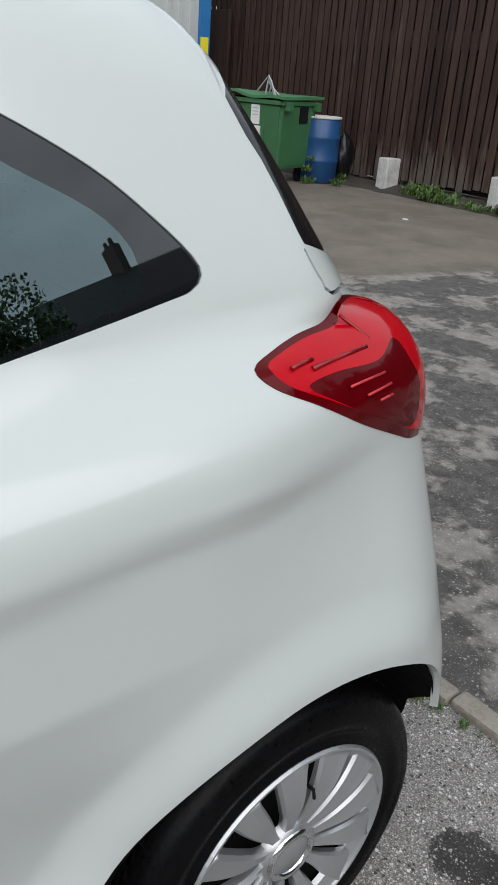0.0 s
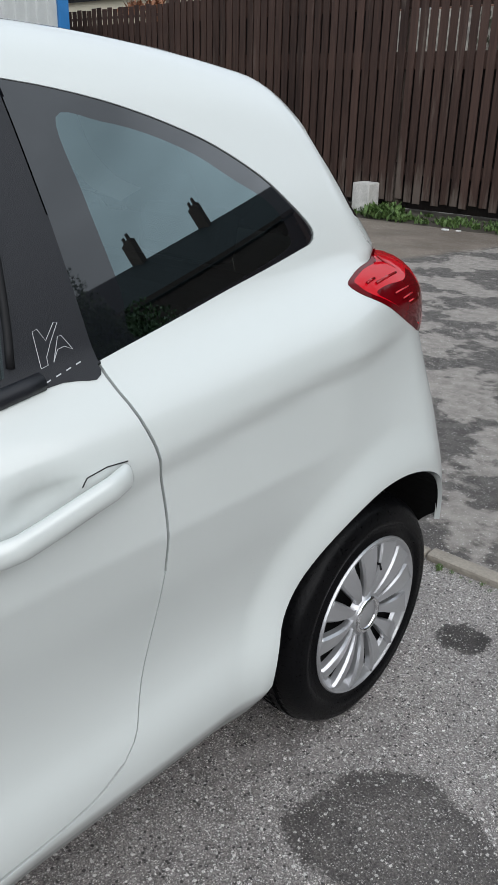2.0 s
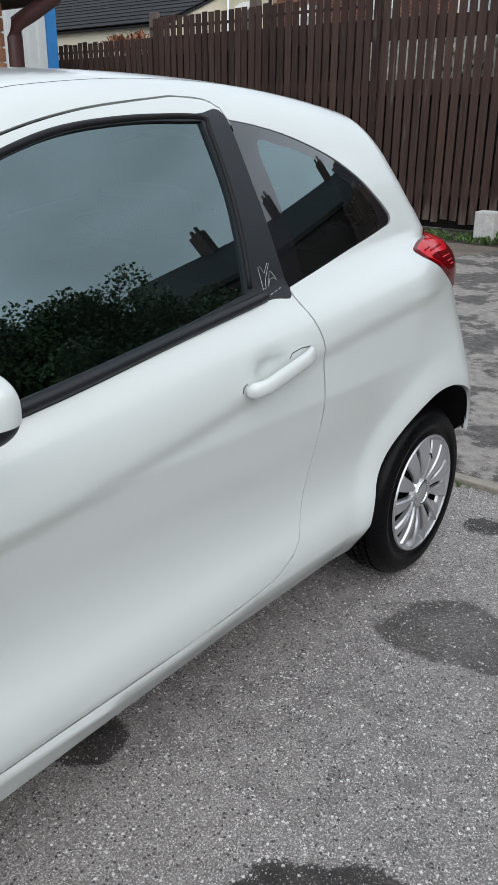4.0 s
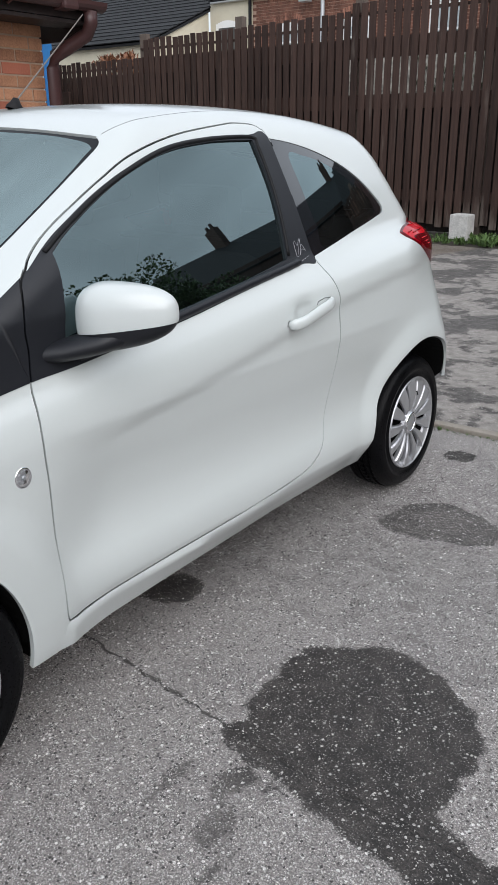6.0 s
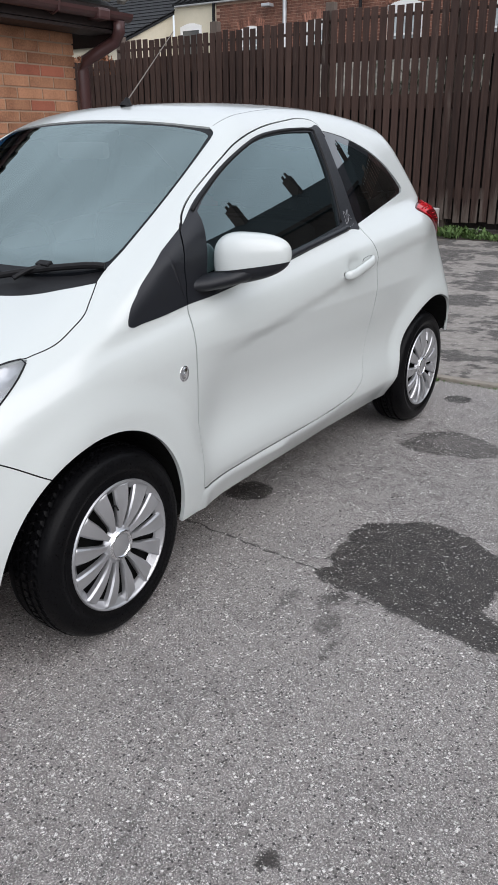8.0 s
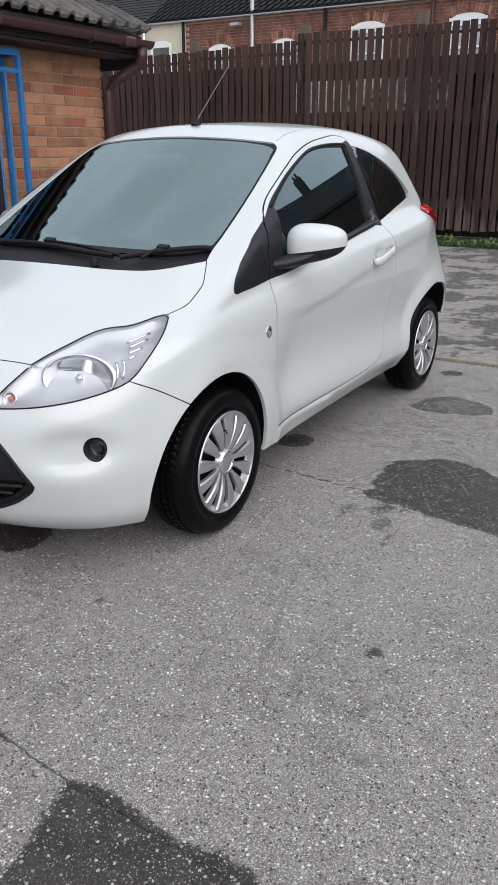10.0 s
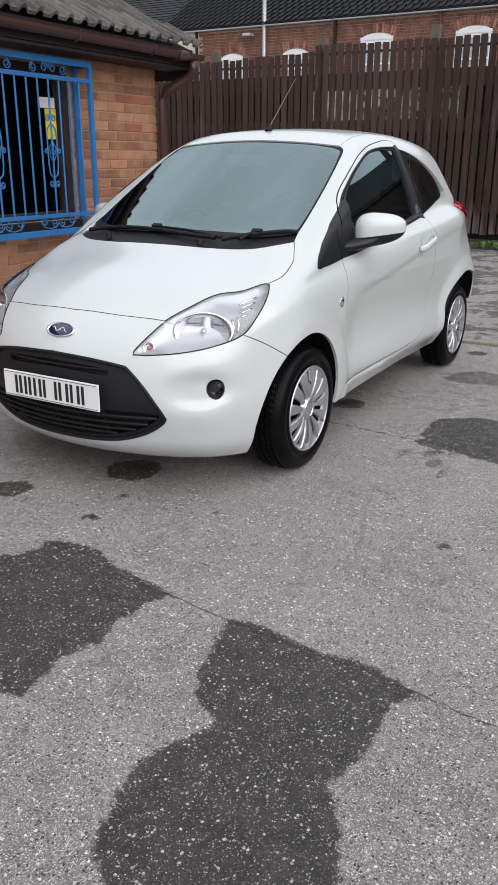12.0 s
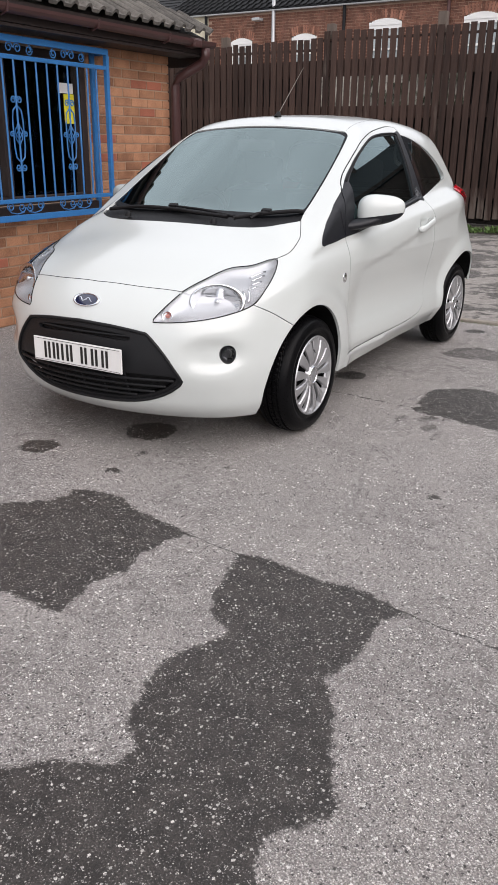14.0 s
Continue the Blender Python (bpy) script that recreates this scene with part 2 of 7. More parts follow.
def tube(bm, points, radius, sides=8, taper=None):
    """A round bar along points."""
    pts = [Vector(p) for p in points]
    rings = []
    for i, p in enumerate(pts):
        a = pts[max(i - 1, 0)]
        b = pts[min(i + 1, len(pts) - 1)]
        t = (b - a).normalized()
        side = t.cross(Vector((0.13, 0.31, 0.94))).normalized()
        if side.length < 0.5:
            side = t.cross(Vector((1, 0, 0))).normalized()
        up = t.cross(side)
        r = radius if taper is None else radius + (taper - radius) * i / (len(pts) - 1)
        rings.append([bm.verts.new(p + r * (math.cos(q) * side + math.sin(q) * up)) for q in (2 * math.pi * k / sides for k in range(sides))])
    for a, b in zip(rings, rings[1:]):
        for k in range(sides):
            bm.faces.new((a[k], a[(k + 1) % sides], b[(k + 1) % sides], b[k]))
    bm.faces.new(rings[0][::-1])
    bm.faces.new(rings[-1])


def turned(bm, profile, steps, axis="z", centre=(0, 0, 0), close=False):
    """Turns (radius, height) pairs about an axis."""
    c = Vector(centre)
    rings = []
    for k in range(steps):
        q = 2 * math.pi * k / steps
        ring = []
        for r, h in profile:
            u, v = r * math.cos(q), r * math.sin(q)
            ring.append(bm.verts.new(c + (Vector((u, v, h)) if axis == "z" else Vector((h, u, v)))))
        rings.append(ring)
    n = len(profile)
    for k in range(steps):
        a, b = rings[k], rings[(k + 1) % steps]
        for i in range(n - 1 if not close else n):
            j = (i + 1) % n
            bm.faces.new((a[i], b[i], b[j], a[j]))


def smooth_line(points, step=0.02, closed=False):
    """A Catmull-Rom line through points, resampled about every step."""
    p = np.array(points, float)
    n = len(p)
    out = []
    for i in range(n if closed else n - 1):
        a, b = p[i], p[(i + 1) % n]
        pa = p[(i - 1) % n] if closed or i > 0 else 2 * a - b
        pb = p[(i + 2) % n] if closed or i + 2 < n else 2 * b - a
        k = max(1, int(np.ceil(np.linalg.norm(b - a) / step)))
        for u in np.arange(k) / k:
            out.append(0.5 * (2 * a + (b - pa) * u + (2 * pa - 5 * a + 4 * b - pb) * u**2 + (3 * a - pa - 3 * b + pb) * u**3))
    if not closed:
        out.append(p[-1])
    return np.array(out)


def inside(poly, x, y):
    """Which of the points lie inside a polygon."""
    hit = np.zeros(np.shape(x), bool)
    px, py = poly[:, 0], poly[:, 1]
    j = len(poly) - 1
    for i in range(len(poly)):
        cross = (py[i] > y) != (py[j] > y)
        d = py[j] - py[i]
        hit ^= cross & (x < (px[j] - px[i]) * (y - py[i]) / (d if d else 1e-12) + px[i])
        j = i
    return hit


def reach(poly, x, y, closed=True):
    """Distance to a line of points, below zero inside when it is closed."""
    best = np.full(np.shape(x), 1e9)
    n = len(poly)
    for i in range(n if closed else n - 1):
        a, b = poly[i], poly[(i + 1) % n]
        d = b - a
        u = np.clip(((x - a[0]) * d[0] + (y - a[1]) * d[1]) / max(d @ d, 1e-12), 0, 1)
        best = np.minimum(best, np.hypot(x - a[0] - u * d[0], y - a[1] - u * d[1]))
    return np.where(inside(poly, x, y), -best, best) if closed else best

# ---- ground ----
def asphalt():
    m = bpy.data.materials.new("worn_asphalt")
    m.use_nodes = True
    nt = m.node_tree
    b = nt.nodes["Principled BSDF"]
    geo = nt.nodes.new("ShaderNodeNewGeometry")

    def noise_tex(scale, detail=4, rough=0.55):
        n = nt.nodes.new("ShaderNodeTexNoise")
        n.inputs["Scale"].default_value, n.inputs["Detail"].default_value, n.inputs["Roughness"].default_value = scale, detail, rough
        nt.links.new(geo.outputs["Position"], n.inputs["Vector"])
        return n.outputs["Fac"]

    def calc(op, a, b=0.0, c=0.0):
        n = nt.nodes.new("ShaderNodeMath")
        n.operation = op
        for s, v in zip(n.inputs, (a, b, c)):
            if isinstance(v, (int, float)):
                s.default_value = v
            else:
                nt.links.new(v, s)
        return n.outputs[0]

    def span(v, a, b, to0=0.0, to1=1.0):
        n = nt.nodes.new("ShaderNodeMapRange")
        n.interpolation_type = "SMOOTHSTEP"
        for key, val in (("From Min", a), ("From Max", b), ("To Min", to0), ("To Max", to1)):
            n.inputs[key].default_value = val
        nt.links.new(v, n.inputs["Value"])
        return n.outputs["Result"]

    def blend(f, a, b):
        n = nt.nodes.new("ShaderNodeMixRGB")
        nt.links.new(f, n.inputs[0])
        for s, v in ((n.inputs[1], a), (n.inputs[2], b)):
            if isinstance(v, tuple):
                s.default_value = (*v, 1)
            else:
                nt.links.new(v, s)
        return n.outputs["Color"]

    def field(name):
        n = nt.nodes.new("ShaderNodeAttribute")
        n.attribute_name = name
        return n.outputs["Fac"]

    edge = calc("ADD", calc("MULTIPLY_ADD", noise_tex(13, 6, 0.7), 0.10, -0.05), calc("MULTIPLY_ADD", noise_tex(130, 3, 0.7), 0.05, -0.025))
    damp = calc("MULTIPLY", span(calc("ADD", field("damp"), edge), 0.007, -0.007), field("wetness"))
    wander = calc("MULTIPLY_ADD", noise_tex(22, 5, 0.6), 0.05, -0.025)
    lines = [calc("ABSOLUTE", calc("ADD", field(k), wander)) for k in ("crack_a", "crack_b", "crack_c")]
    crack = span(calc("ADD", calc("MINIMUM", lines[0], calc("MULTIPLY_ADD", lines[1], 1.0, 0.002)), calc("MULTIPLY_ADD", noise_tex(9, 3), 0.014, -0.010)), 0.0045, 0.0, 0.0, 0.75)
    slab = span(calc("ADD", field("slab"), calc("MULTIPLY_ADD", noise_tex(4, 5), 0.3, -0.15)), 0.08, -0.08)
    yard = span(field("yard"), -0.02, 0.02)
    broad = calc("MULTIPLY_ADD", calc("SUBTRACT", noise_tex(0.55, 4, 0.55), 0.5), 0.7, noise_tex(1.7, 6, 0.65))
    mid = noise_tex(14, 5, 0.6)
    # stones in the surface, of uneven outline
    jitter = nt.nodes.new("ShaderNodeTexNoise")
    jitter.inputs["Scale"].default_value, jitter.inputs["Detail"].default_value = 420, 2
    nt.links.new(geo.outputs["Position"], jitter.inputs["Vector"])
    bent = nt.nodes.new("ShaderNodeVectorMath")
    bent.operation = "MULTIPLY_ADD"
    nt.links.new(jitter.outputs["Color"], bent.inputs[0])
    bent.inputs[1].default_value = (0.006, 0.006, 0.006)
    nt.links.new(geo.outputs["Position"], bent.inputs[2])
    cell = nt.nodes.new("ShaderNodeTexVoronoi")
    cell.inputs["Scale"].default_value = 215
    nt.links.new(bent.outputs["Vector"], cell.inputs["Vector"])
    cell2 = nt.nodes.new("ShaderNodeTexVoronoi")
    cell2.inputs["Scale"].default_value = 105
    nt.links.new(bent.outputs["Vector"], cell2.inputs["Vector"])
    tone = nt.nodes.new("ShaderNodeSeparateColor")
    nt.links.new(cell.outputs["Color"], tone.inputs[0])
    tone2 = nt.nodes.new("ShaderNodeSeparateColor")
    nt.links.new(cell2.outputs["Color"], tone2.inputs[0])
    chip = calc("MULTIPLY", span(calc("ADD", cell.outputs["Distance"], calc("MULTIPLY", tone.outputs[2], 0.28)), 0.54, 0.51), span(tone.outputs[0], 0.825, 0.835))
    chip2 = calc("MULTIPLY", span(calc("ADD", cell2.outputs["Distance"], calc("MULTIPLY", tone2.outputs[2], 0.28)), 0.50, 0.48), span(tone2.outputs[0], 0.91, 0.92))
    chips = calc("MAXIMUM", chip, chip2)
    cell3 = nt.nodes.new("ShaderNodeTexVoronoi")
    cell3.inputs["Scale"].default_value = 390
    nt.links.new(geo.outputs["Position"], cell3.inputs["Vector"])
    tone3 = nt.nodes.new("ShaderNodeSeparateColor")
    nt.links.new(cell3.outputs["Color"], tone3.inputs[0])
    dry = blend(span(mid, 0.35, 0.65), (0.262, 0.241, 0.231), (0.385, 0.357, 0.343))
    dry = blend(span(broad, 0.38, 0.62, 0.0, 0.7), dry, (0.42, 0.388, 0.369))
    dry = blend(span(tone3.outputs[1], 0.45, 0.72, 0.0, 0.52), dry, (0.060, 0.056, 0.055))
    dry = blend(span(tone3.outputs[0], 0.90, 0.91, 0.0, 0.75), dry, (0.78, 0.76, 0.735))
    dry = blend(span(cell.outputs["Distance"], 0.50, 0.62, 0.0, 0.42), dry, (0.035, 0.034, 0.034))
    pit = calc("MULTIPLY", span(cell2.outputs["Distance"], 0.40, 0.34), span(tone2.outputs[1], 0.80, 0.81, 0.0, 0.85))
    dry = blend(pit, dry, (0.03, 0.028, 0.028))
    smear = span(calc("ADD", lines[2], calc("MULTIPLY", noise_tex(40, 3), 0.02)), 0.03, 0.005, 0.0, 0.35)
    dry = blend(smear, dry, (0.08, 0.077, 0.075))
    dry = blend(crack, dry, (0.03, 0.028, 0.026))
    wet = blend(span(mid, 0.35, 0.65), (0.031, 0.0268, 0.0252), (0.066, 0.0575, 0.0530))
    wet = blend(span(tone3.outputs[0], 0.92, 0.93, 0.0, 0.6), wet, (0.26, 0.245, 0.23))
    wet = blend(span(cell.outputs["Distance"], 0.50, 0.62, 0.0, 0.6), wet, (0.010, 0.010, 0.010))
    # rougher, patchier ground past the kerb
    patch = span(calc("ADD", noise_tex(1.9, 6, 0.62), calc("MULTIPLY_ADD", noise_tex(11, 4), 0.25, -0.125)), 0.465, 0.535)
    old = blend(patch, blend(span(mid, 0.3, 0.7), (0.066, 0.060, 0.057), (0.135, 0.125, 0.118)), blend(span(mid, 0.3, 0.7), (0.235, 0.215, 0.198), (0.355, 0.328, 0.302)))
    concrete = blend(span(broad, 0.3, 0.7), (0.140, 0.114, 0.092), (0.215, 0.182, 0.150))
    main = blend(damp, dry, wet)
    far = blend(slab, old, concrete)
    base = blend(yard, main, far)
    amount = calc("MULTIPLY", chips, calc("MULTIPLY", calc("MULTIPLY_ADD", yard, -0.55, 1.0), calc("MULTIPLY_ADD", calc("MULTIPLY", damp, span(tone.outputs[1], 0.65, 0.70)), -0.4, 1.0)))
    base = blend(calc("MULTIPLY", amount, 0.95), base, blend(damp, blend(tone.outputs[2], (0.52, 0.51, 0.49), (0.92, 0.90, 0.87)), blend(tone.outputs[2], (0.32, 0.31, 0.295), (0.80, 0.78, 0.74))))
    nt.links.new(base, b.inputs["Base Color"])
    nt.links.new(calc("MULTIPLY_ADD", damp, -0.36, 0.88), b.inputs["Roughness"])
    height = calc("ADD", calc("MULTIPLY", cell.outputs["Distance"], -0.55), calc("ADD", mid, calc("MULTIPLY", crack, -2.0)))
    bp = nt.nodes.new("ShaderNodeBump")
    bp.inputs["Strength"].default_value, bp.inputs["Distance"].default_value = 0.9, 0.007
    nt.links.new(height, bp.inputs["Height"])
    nt.links.new(bp.outputs["Normal"], b.inputs["Normal"])
    return m


def steps(fine0, fine1, d, far):
    mid = list(np.arange(fine0, fine1 + 1e-6, d))
    grow, out = d, 0.0
    lo, hi = [fine0], [fine1]
    while out < far:
        grow *= 1.5
        out += grow
        lo.append(fine0 - out)
        hi.append(fine1 + out)
    return np.array(lo[:0:-1] + mid + hi[1:])


gx, gy = steps(-2.6, 3.2, 0.06, 400), steps(-5.4, 2.1, 0.06, 400)
GX, GY = np.meshgrid(gx, gy)
g_verts = np.stack([GX.ravel(), GY.ravel(), 0 * GX.ravel()], 1)
nx, ny = len(gx), len(gy)
gi = np.arange(nx * ny).reshape(ny, nx)
g_faces = np.stack([gi[:-1, :-1].ravel(), gi[:-1, 1:].ravel(), gi[1:, 1:].ravel(), gi[1:, :-1].ravel()], 1)
ground = tagged(as_object("ground", g_verts, g_faces, asphalt()), "worn grey asphalt car park with dark damp patches and pale stone chippings", "ground", kind="structure")

damp_front = [(0.13, -2.6), (0.25, -2.51), (0.33, -2.42), (0.27, -2.37), (0.35, -2.31), (0.51, -2.3), (0.64, -2.37), (0.83, -2.4), (0.93, -2.42), (0.89, -2.55), (0.87, -2.66), (0.92, -2.75), (0.85, -2.87), (0.9, -3.06), (0.81, -3.09), (0.72, -3.06), (0.55, -3.12), (0.2, -3.0), (0.05, -2.8)]
damp_near = [(1.17, -2.48), (1.2, -2.44), (1.28, -2.43), (1.5, -2.47), (1.64, -2.45), (1.84, -2.52), (1.75, -2.59), (1.78, -2.78), (1.74, -2.93), (1.81, -3.02), (1.88, -3.19), (1.95, -3.3), (1.96, -3.36), (1.86, -3.49), (1.92, -3.6), (1.7, -3.9),
             (1.2, -3.9), (1.0, -3.7), (1.26, -3.62), (1.31, -3.54), (1.46, -3.49), (1.49, -3.44), (1.38, -3.34), (1.31, -3.15), (1.34, -3.02), (1.41, -2.9), (1.3, -2.83), (1.25, -2.75), (1.21, -2.62)]
damp_side = [(1.08, -0.52), (1.15, -0.49), (1.1, -0.42), (1.09, -0.29), (1.08, -0.2), (1.11, -0.09), (1.2, -0.04), (1.29, 0.04), (1.43, 0.02), (1.61, -0.09), (1.68, -0.19), (1.69, -0.37), (1.66, -0.49), (1.83, -0.52), (2.2, -0.60), (2.2, -0.70), (1.86, -0.68), (1.65, -0.66), (1.42, -0.62), (1.2, -0.57), (1.1, -0.54)]
damp_rear = [(0.84, 0.76), (0.88, 0.88), (0.91, 1.01), (1.04, 1.07), (1.17, 1.04), (1.27, 0.98), (1.32, 0.85), (1.22, 0.75), (1.09, 0.74), (0.97, 0.7)]
damp_streak = [(1.10, -0.85), (1.10, -0.75), (1.14, -0.60), (1.17, -0.60), (1.15, -0.71), (1.12, -0.84)]
damp_smear = [(1.37, -0.93), (1.32, -0.84), (1.25, -0.74), (1.21, -0.68), (1.18, -0.61), (1.24, -0.6), (1.28, -0.59), (1.29, -0.65), (1.27, -0.69), (1.32, -0.77), (1.41, -0.92)]
# small damp spots; the first also paints the shadow under the front bumper
damp_shade_spots = [((0.12, -1.60), 0.13), ((1.39, -1.44), 0.03), ((1.61, -1.61), 0.035), ((0.71, -1.82), 0.03), ((0.26, -1.88), 0.04), ((0.85, 1.60), 0.075), ((1.30, -0.80), 0.05), ((0.30, -2.1), 0.04), ((0.62, -2.12), 0.03), ((-0.2, -2.05), 0.09), ((0.55, -0.1), 0.10), ((0.35, -0.3), 0.08), ((1.36, -0.93), 0.035)]
px, py = g_verts[:, 0], g_verts[:, 1]
damp = np.full(len(px), 1e3)
for line in (damp_front, damp_near, damp_side, damp_rear, damp_streak, damp_smear):
    damp = np.minimum(damp, reach(np.array(line), px, py))
for (cx, cy), r in damp_shade_spots:
    damp = np.minimum(damp, np.hypot(px - cx, py - cy) - r)
# cracks as distances across their lines, far off beyond their ends


def across(u, v, line):
    line = np.array(line)
    d = v - np.interp(u, line[:, 0], line[:, 1])
    return np.where((u > line[0, 0]) & (u < line[-1, 0]), d, 5.0)


crack_a = across(px, py, [(0.30, -0.44), (0.46, -0.46), (0.79, -0.49), (1.08, -0.52), (1.34, -0.54), (1.83, -0.54), (3.2, -0.6)])
crack_b = across(px, py, [(0.6, -2.41), (0.92, -2.43), (1.15, -2.46), (1.85, -2.51), (2.6, -2.62)])
crack_c = across(py, px, [(-1.88, 1.35), (-1.68, 1.30), (-1.4, 1.20), (-1.15, 1.16)])
slab = reach(np.array([(-2.9, 4.9), (-2.5, 5.8), (-2.5, 7.3), (-1.9, 9.0), (-1.9, 9.8), (-30.0, 9.8), (-30.0, 4.0), (-6.0, 4.2)]), px, py)
yard = py - 1.93
# how wet each patch still is: the rear patch and the smears have half dried
wetness = 1.0 - 0.42 * np.exp(-((px - 1.08) ** 2 + (py - 0.9) ** 2) / 0.5 ** 4) - 0.45 * np.exp(-(((px - 1.22) / 0.3) ** 2 + ((py + 0.80) / 0.17) ** 2) ** 2)
for key, val in (("damp", damp), ("crack_a", crack_a), ("crack_b", crack_b), ("crack_c", crack_c), ("slab", slab), ("yard", yard), ("wetness", wetness)):
    at = ground.data.attributes.new(key, "FLOAT", "POINT")
    at.data.foreach_set("value", np.clip(val, -5, 5).astype(np.float32))

# flush kerb between the two surfaces
kerb = thing("kerb", "worn concrete edging kerb set flush in the asphalt", "kerb", "structure")
kb = bmesh.new()
box(kb, -0.447, 0.447, -0.030, 0.030, -0.1, 0.020, bevel=0.010)
kerb_mesh = bpy.data.meshes.new("kerb_stone")
kb.to_mesh(kerb_mesh)
kb.free()
kerb_mesh.materials.append(KERB)
for i in range(10):
    k = new("kerb_stone", kerb_mesh)
    k.parent = kerb
    k.matrix_basis = pose(-2.6 + 0.9 * i, 1.93 + random.uniform(-0.008, 0.008), random.uniform(-0.006, 0.004), random.uniform(-1, 1), 0, random.uniform(-0.6, 0.6))

# ---- fence ----
FY = 9.4
fence = thing("fence", "tall dark brown stained timber slat fence, weathered at the foot", "fence", "structure")
slat_meshes = []
for w in (0.106, 0.109, 0.102):
    b = bmesh.new()
    box(b, -w / 2, w / 2, -0.009, 0.009, 0.0, 1.0, bevel=0.003)
    me = bpy.data.meshes.new("slat")
    b.to_mesh(me)
    b.free()
    me.materials.append(FENCE)
    slat_meshes.append(me)


def fence_top(x):
    """The three stretches of fence differ in height."""
    return 2.74 if x < -8.62 else 3.02 + 0.018 * (x + 8.6) if x < -4.45 else 3.205


x = -11.2
while x < 2.6:
    top = fence_top(x) + random.uniform(-0.02, 0.015)
    foot = 0.21 + random.uniform(-0.03, 0.03) - 0.10 * min(1.0, max(0.0, (-4.6 - x) / 1.4))
    s = new("slat", random.choice(slat_meshes))
    s.parent = fence
    s.matrix_basis = pose(x, FY + random.uniform(-0.003, 0.003), foot, random.uniform(-0.08, 0.08), random.uniform(-0.12, 0.12), random.uniform(-0.8, 0.8)) @ Matrix.Diagonal((1, 1, top - foot, 1))
    x += 0.135 + random.uniform(-0.004, 0.004)
for z0, z1 in ((0.54, 0.69), (1.80, 2.00), (2.48, 2.75), (-0.16, -0.12)):
    for x0, x1 in ((-11.3, -8.65), (-8.65, -6.5), (-6.5, -4.45), (-4.45, -2.3), (-2.3, 0.4), (0.4, 2.7)):
        a0, a1 = (z0, z1) if z0 > 0 else (fence_top(x0 + 0.1) + z0, fence_top(x0 + 0.1) + z1)
        if z0 > 2.4 and x0 < -9:
            a0, a1 = 2.32, 2.50
        part("rail", boxed(x0 + 0.005, x1 - 0.005, FY + 0.016, FY + 0.05, a0, a1, bevel=0.004), FENCE, fence)
for x0, z1 in ((-8.62, 3.12), (-6.50, 3.22), (-4.30, 3.33), (-2.30, 3.40), (-0.20, 3.33), (1.90, 3.33)):
    part("post", boxed(x0 - 0.075, x0 + 0.075, FY + 0.055, FY + 0.165, 0.0, z1, bevel=0.008), POSTWOOD, fence, "grey weathered fence post")
# boards closing the slits; their dark colour paints the shade between slats
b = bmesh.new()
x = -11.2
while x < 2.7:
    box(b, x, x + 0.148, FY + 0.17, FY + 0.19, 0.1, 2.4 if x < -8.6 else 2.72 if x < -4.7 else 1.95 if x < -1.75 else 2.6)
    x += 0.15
part("backing_boards", b, GAPSHADE, fence, "boards behind the slats, coloured dark for the shade in the gaps")
tagged(part("wall_garden", boxed(-9.0, 3.0, 13.0, 13.2, 0.0, 2.85), surface("flaking_pale_render", (0.10, 0.09, 0.075), 0.9, var=0.5, scale=3, fine=14, tone=(0.36, 0.34, 0.30)), None), "pale flaking rendered garden wall behind the fence", "wall", kind="structure")

for i, (x0, h, w) in enumerate(((-6.52, 0.42, 0.19), (-4.60, 0.42, 0.27), (-2.40, 0.40, 0.27), (-0.25, 0.40, 0.27))):
    b = boxed(-w / 2, w / 2, -0.13, 0.13, -0.05, h, bevel=0.02)
    for v in b.verts:
        v.co += 0.006 * noise.noise_vector(v.co * 9 + Vector((i, 0, 0)))
    ob = part("concrete_block", b, BLOCKPAINT, None)
    ob.location = (x0, FY - 0.16, 0)
    tagged(ob, "white painted concrete block standing at the fence foot", "block", group="blocks along the fence")

# ---- brick office ----
WX, WEND = -2.30, 1.925
office = thing("wall_office", "buff and orange brick office wall with a barred window", "wall", "structure")
WIN0, WIN1, WZ0, WZ1 = -0.95, 0.80, 0.90, 2.02
core = bmesh.new()
for a0, a1, z0, z1 in ((-7.0, WIN0, -0.1, 2.2), (WIN1, WEND - 0.013, -0.1, 2.2), (WIN0, WIN1, -0.1, WZ0), (WIN0, WIN1, WZ1, 2.2)):
    box(core, WX - 0.25, WX - 0.005, a0, a1, z0, z1)
box(core, -7.0, WX - 0.25, WEND - 0.26, WEND - 0.013, -0.1, 2.2)
part("mortar_bed", core, MORTAR, office)
bl, bh, gap = 0.215, 0.065, 0.010


def brick_mesh(length):
    b = boxed(-0.05, 0.0, -length / 2, length / 2, -bh / 2, bh / 2, bevel=0.004)
    me = bpy.data.meshes.new("brick")
    b.to_mesh(me)
    b.free()
    return me


brick_full, brick_half = brick_mesh(bl), brick_mesh(0.1025)
brick_sorts = []
for me in (brick_full, brick_half):
    red = me.copy()
    me.materials.append(BRICK)
    red.materials.append(BRICKRED)
    brick_sorts.append((me, red))
rest_v, rest_f = [], []


def far_brick(c, length):
    n = len(rest_v)
    for dx in (-0.05, 0.0):
        for dy, dz in ((-1, -1), (1, -1), (1, 1), (-1, 1)):
            rest_v.append((c[0] + dx, c[1] + dy * length / 2, c[2] + dz * bh / 2))
    for f in ((4, 5, 6, 7), (0, 1, 5, 4), (1, 2, 6, 5), (2, 3, 7, 6), (3, 0, 4, 7)):
        rest_f.append([n + i for i in f])


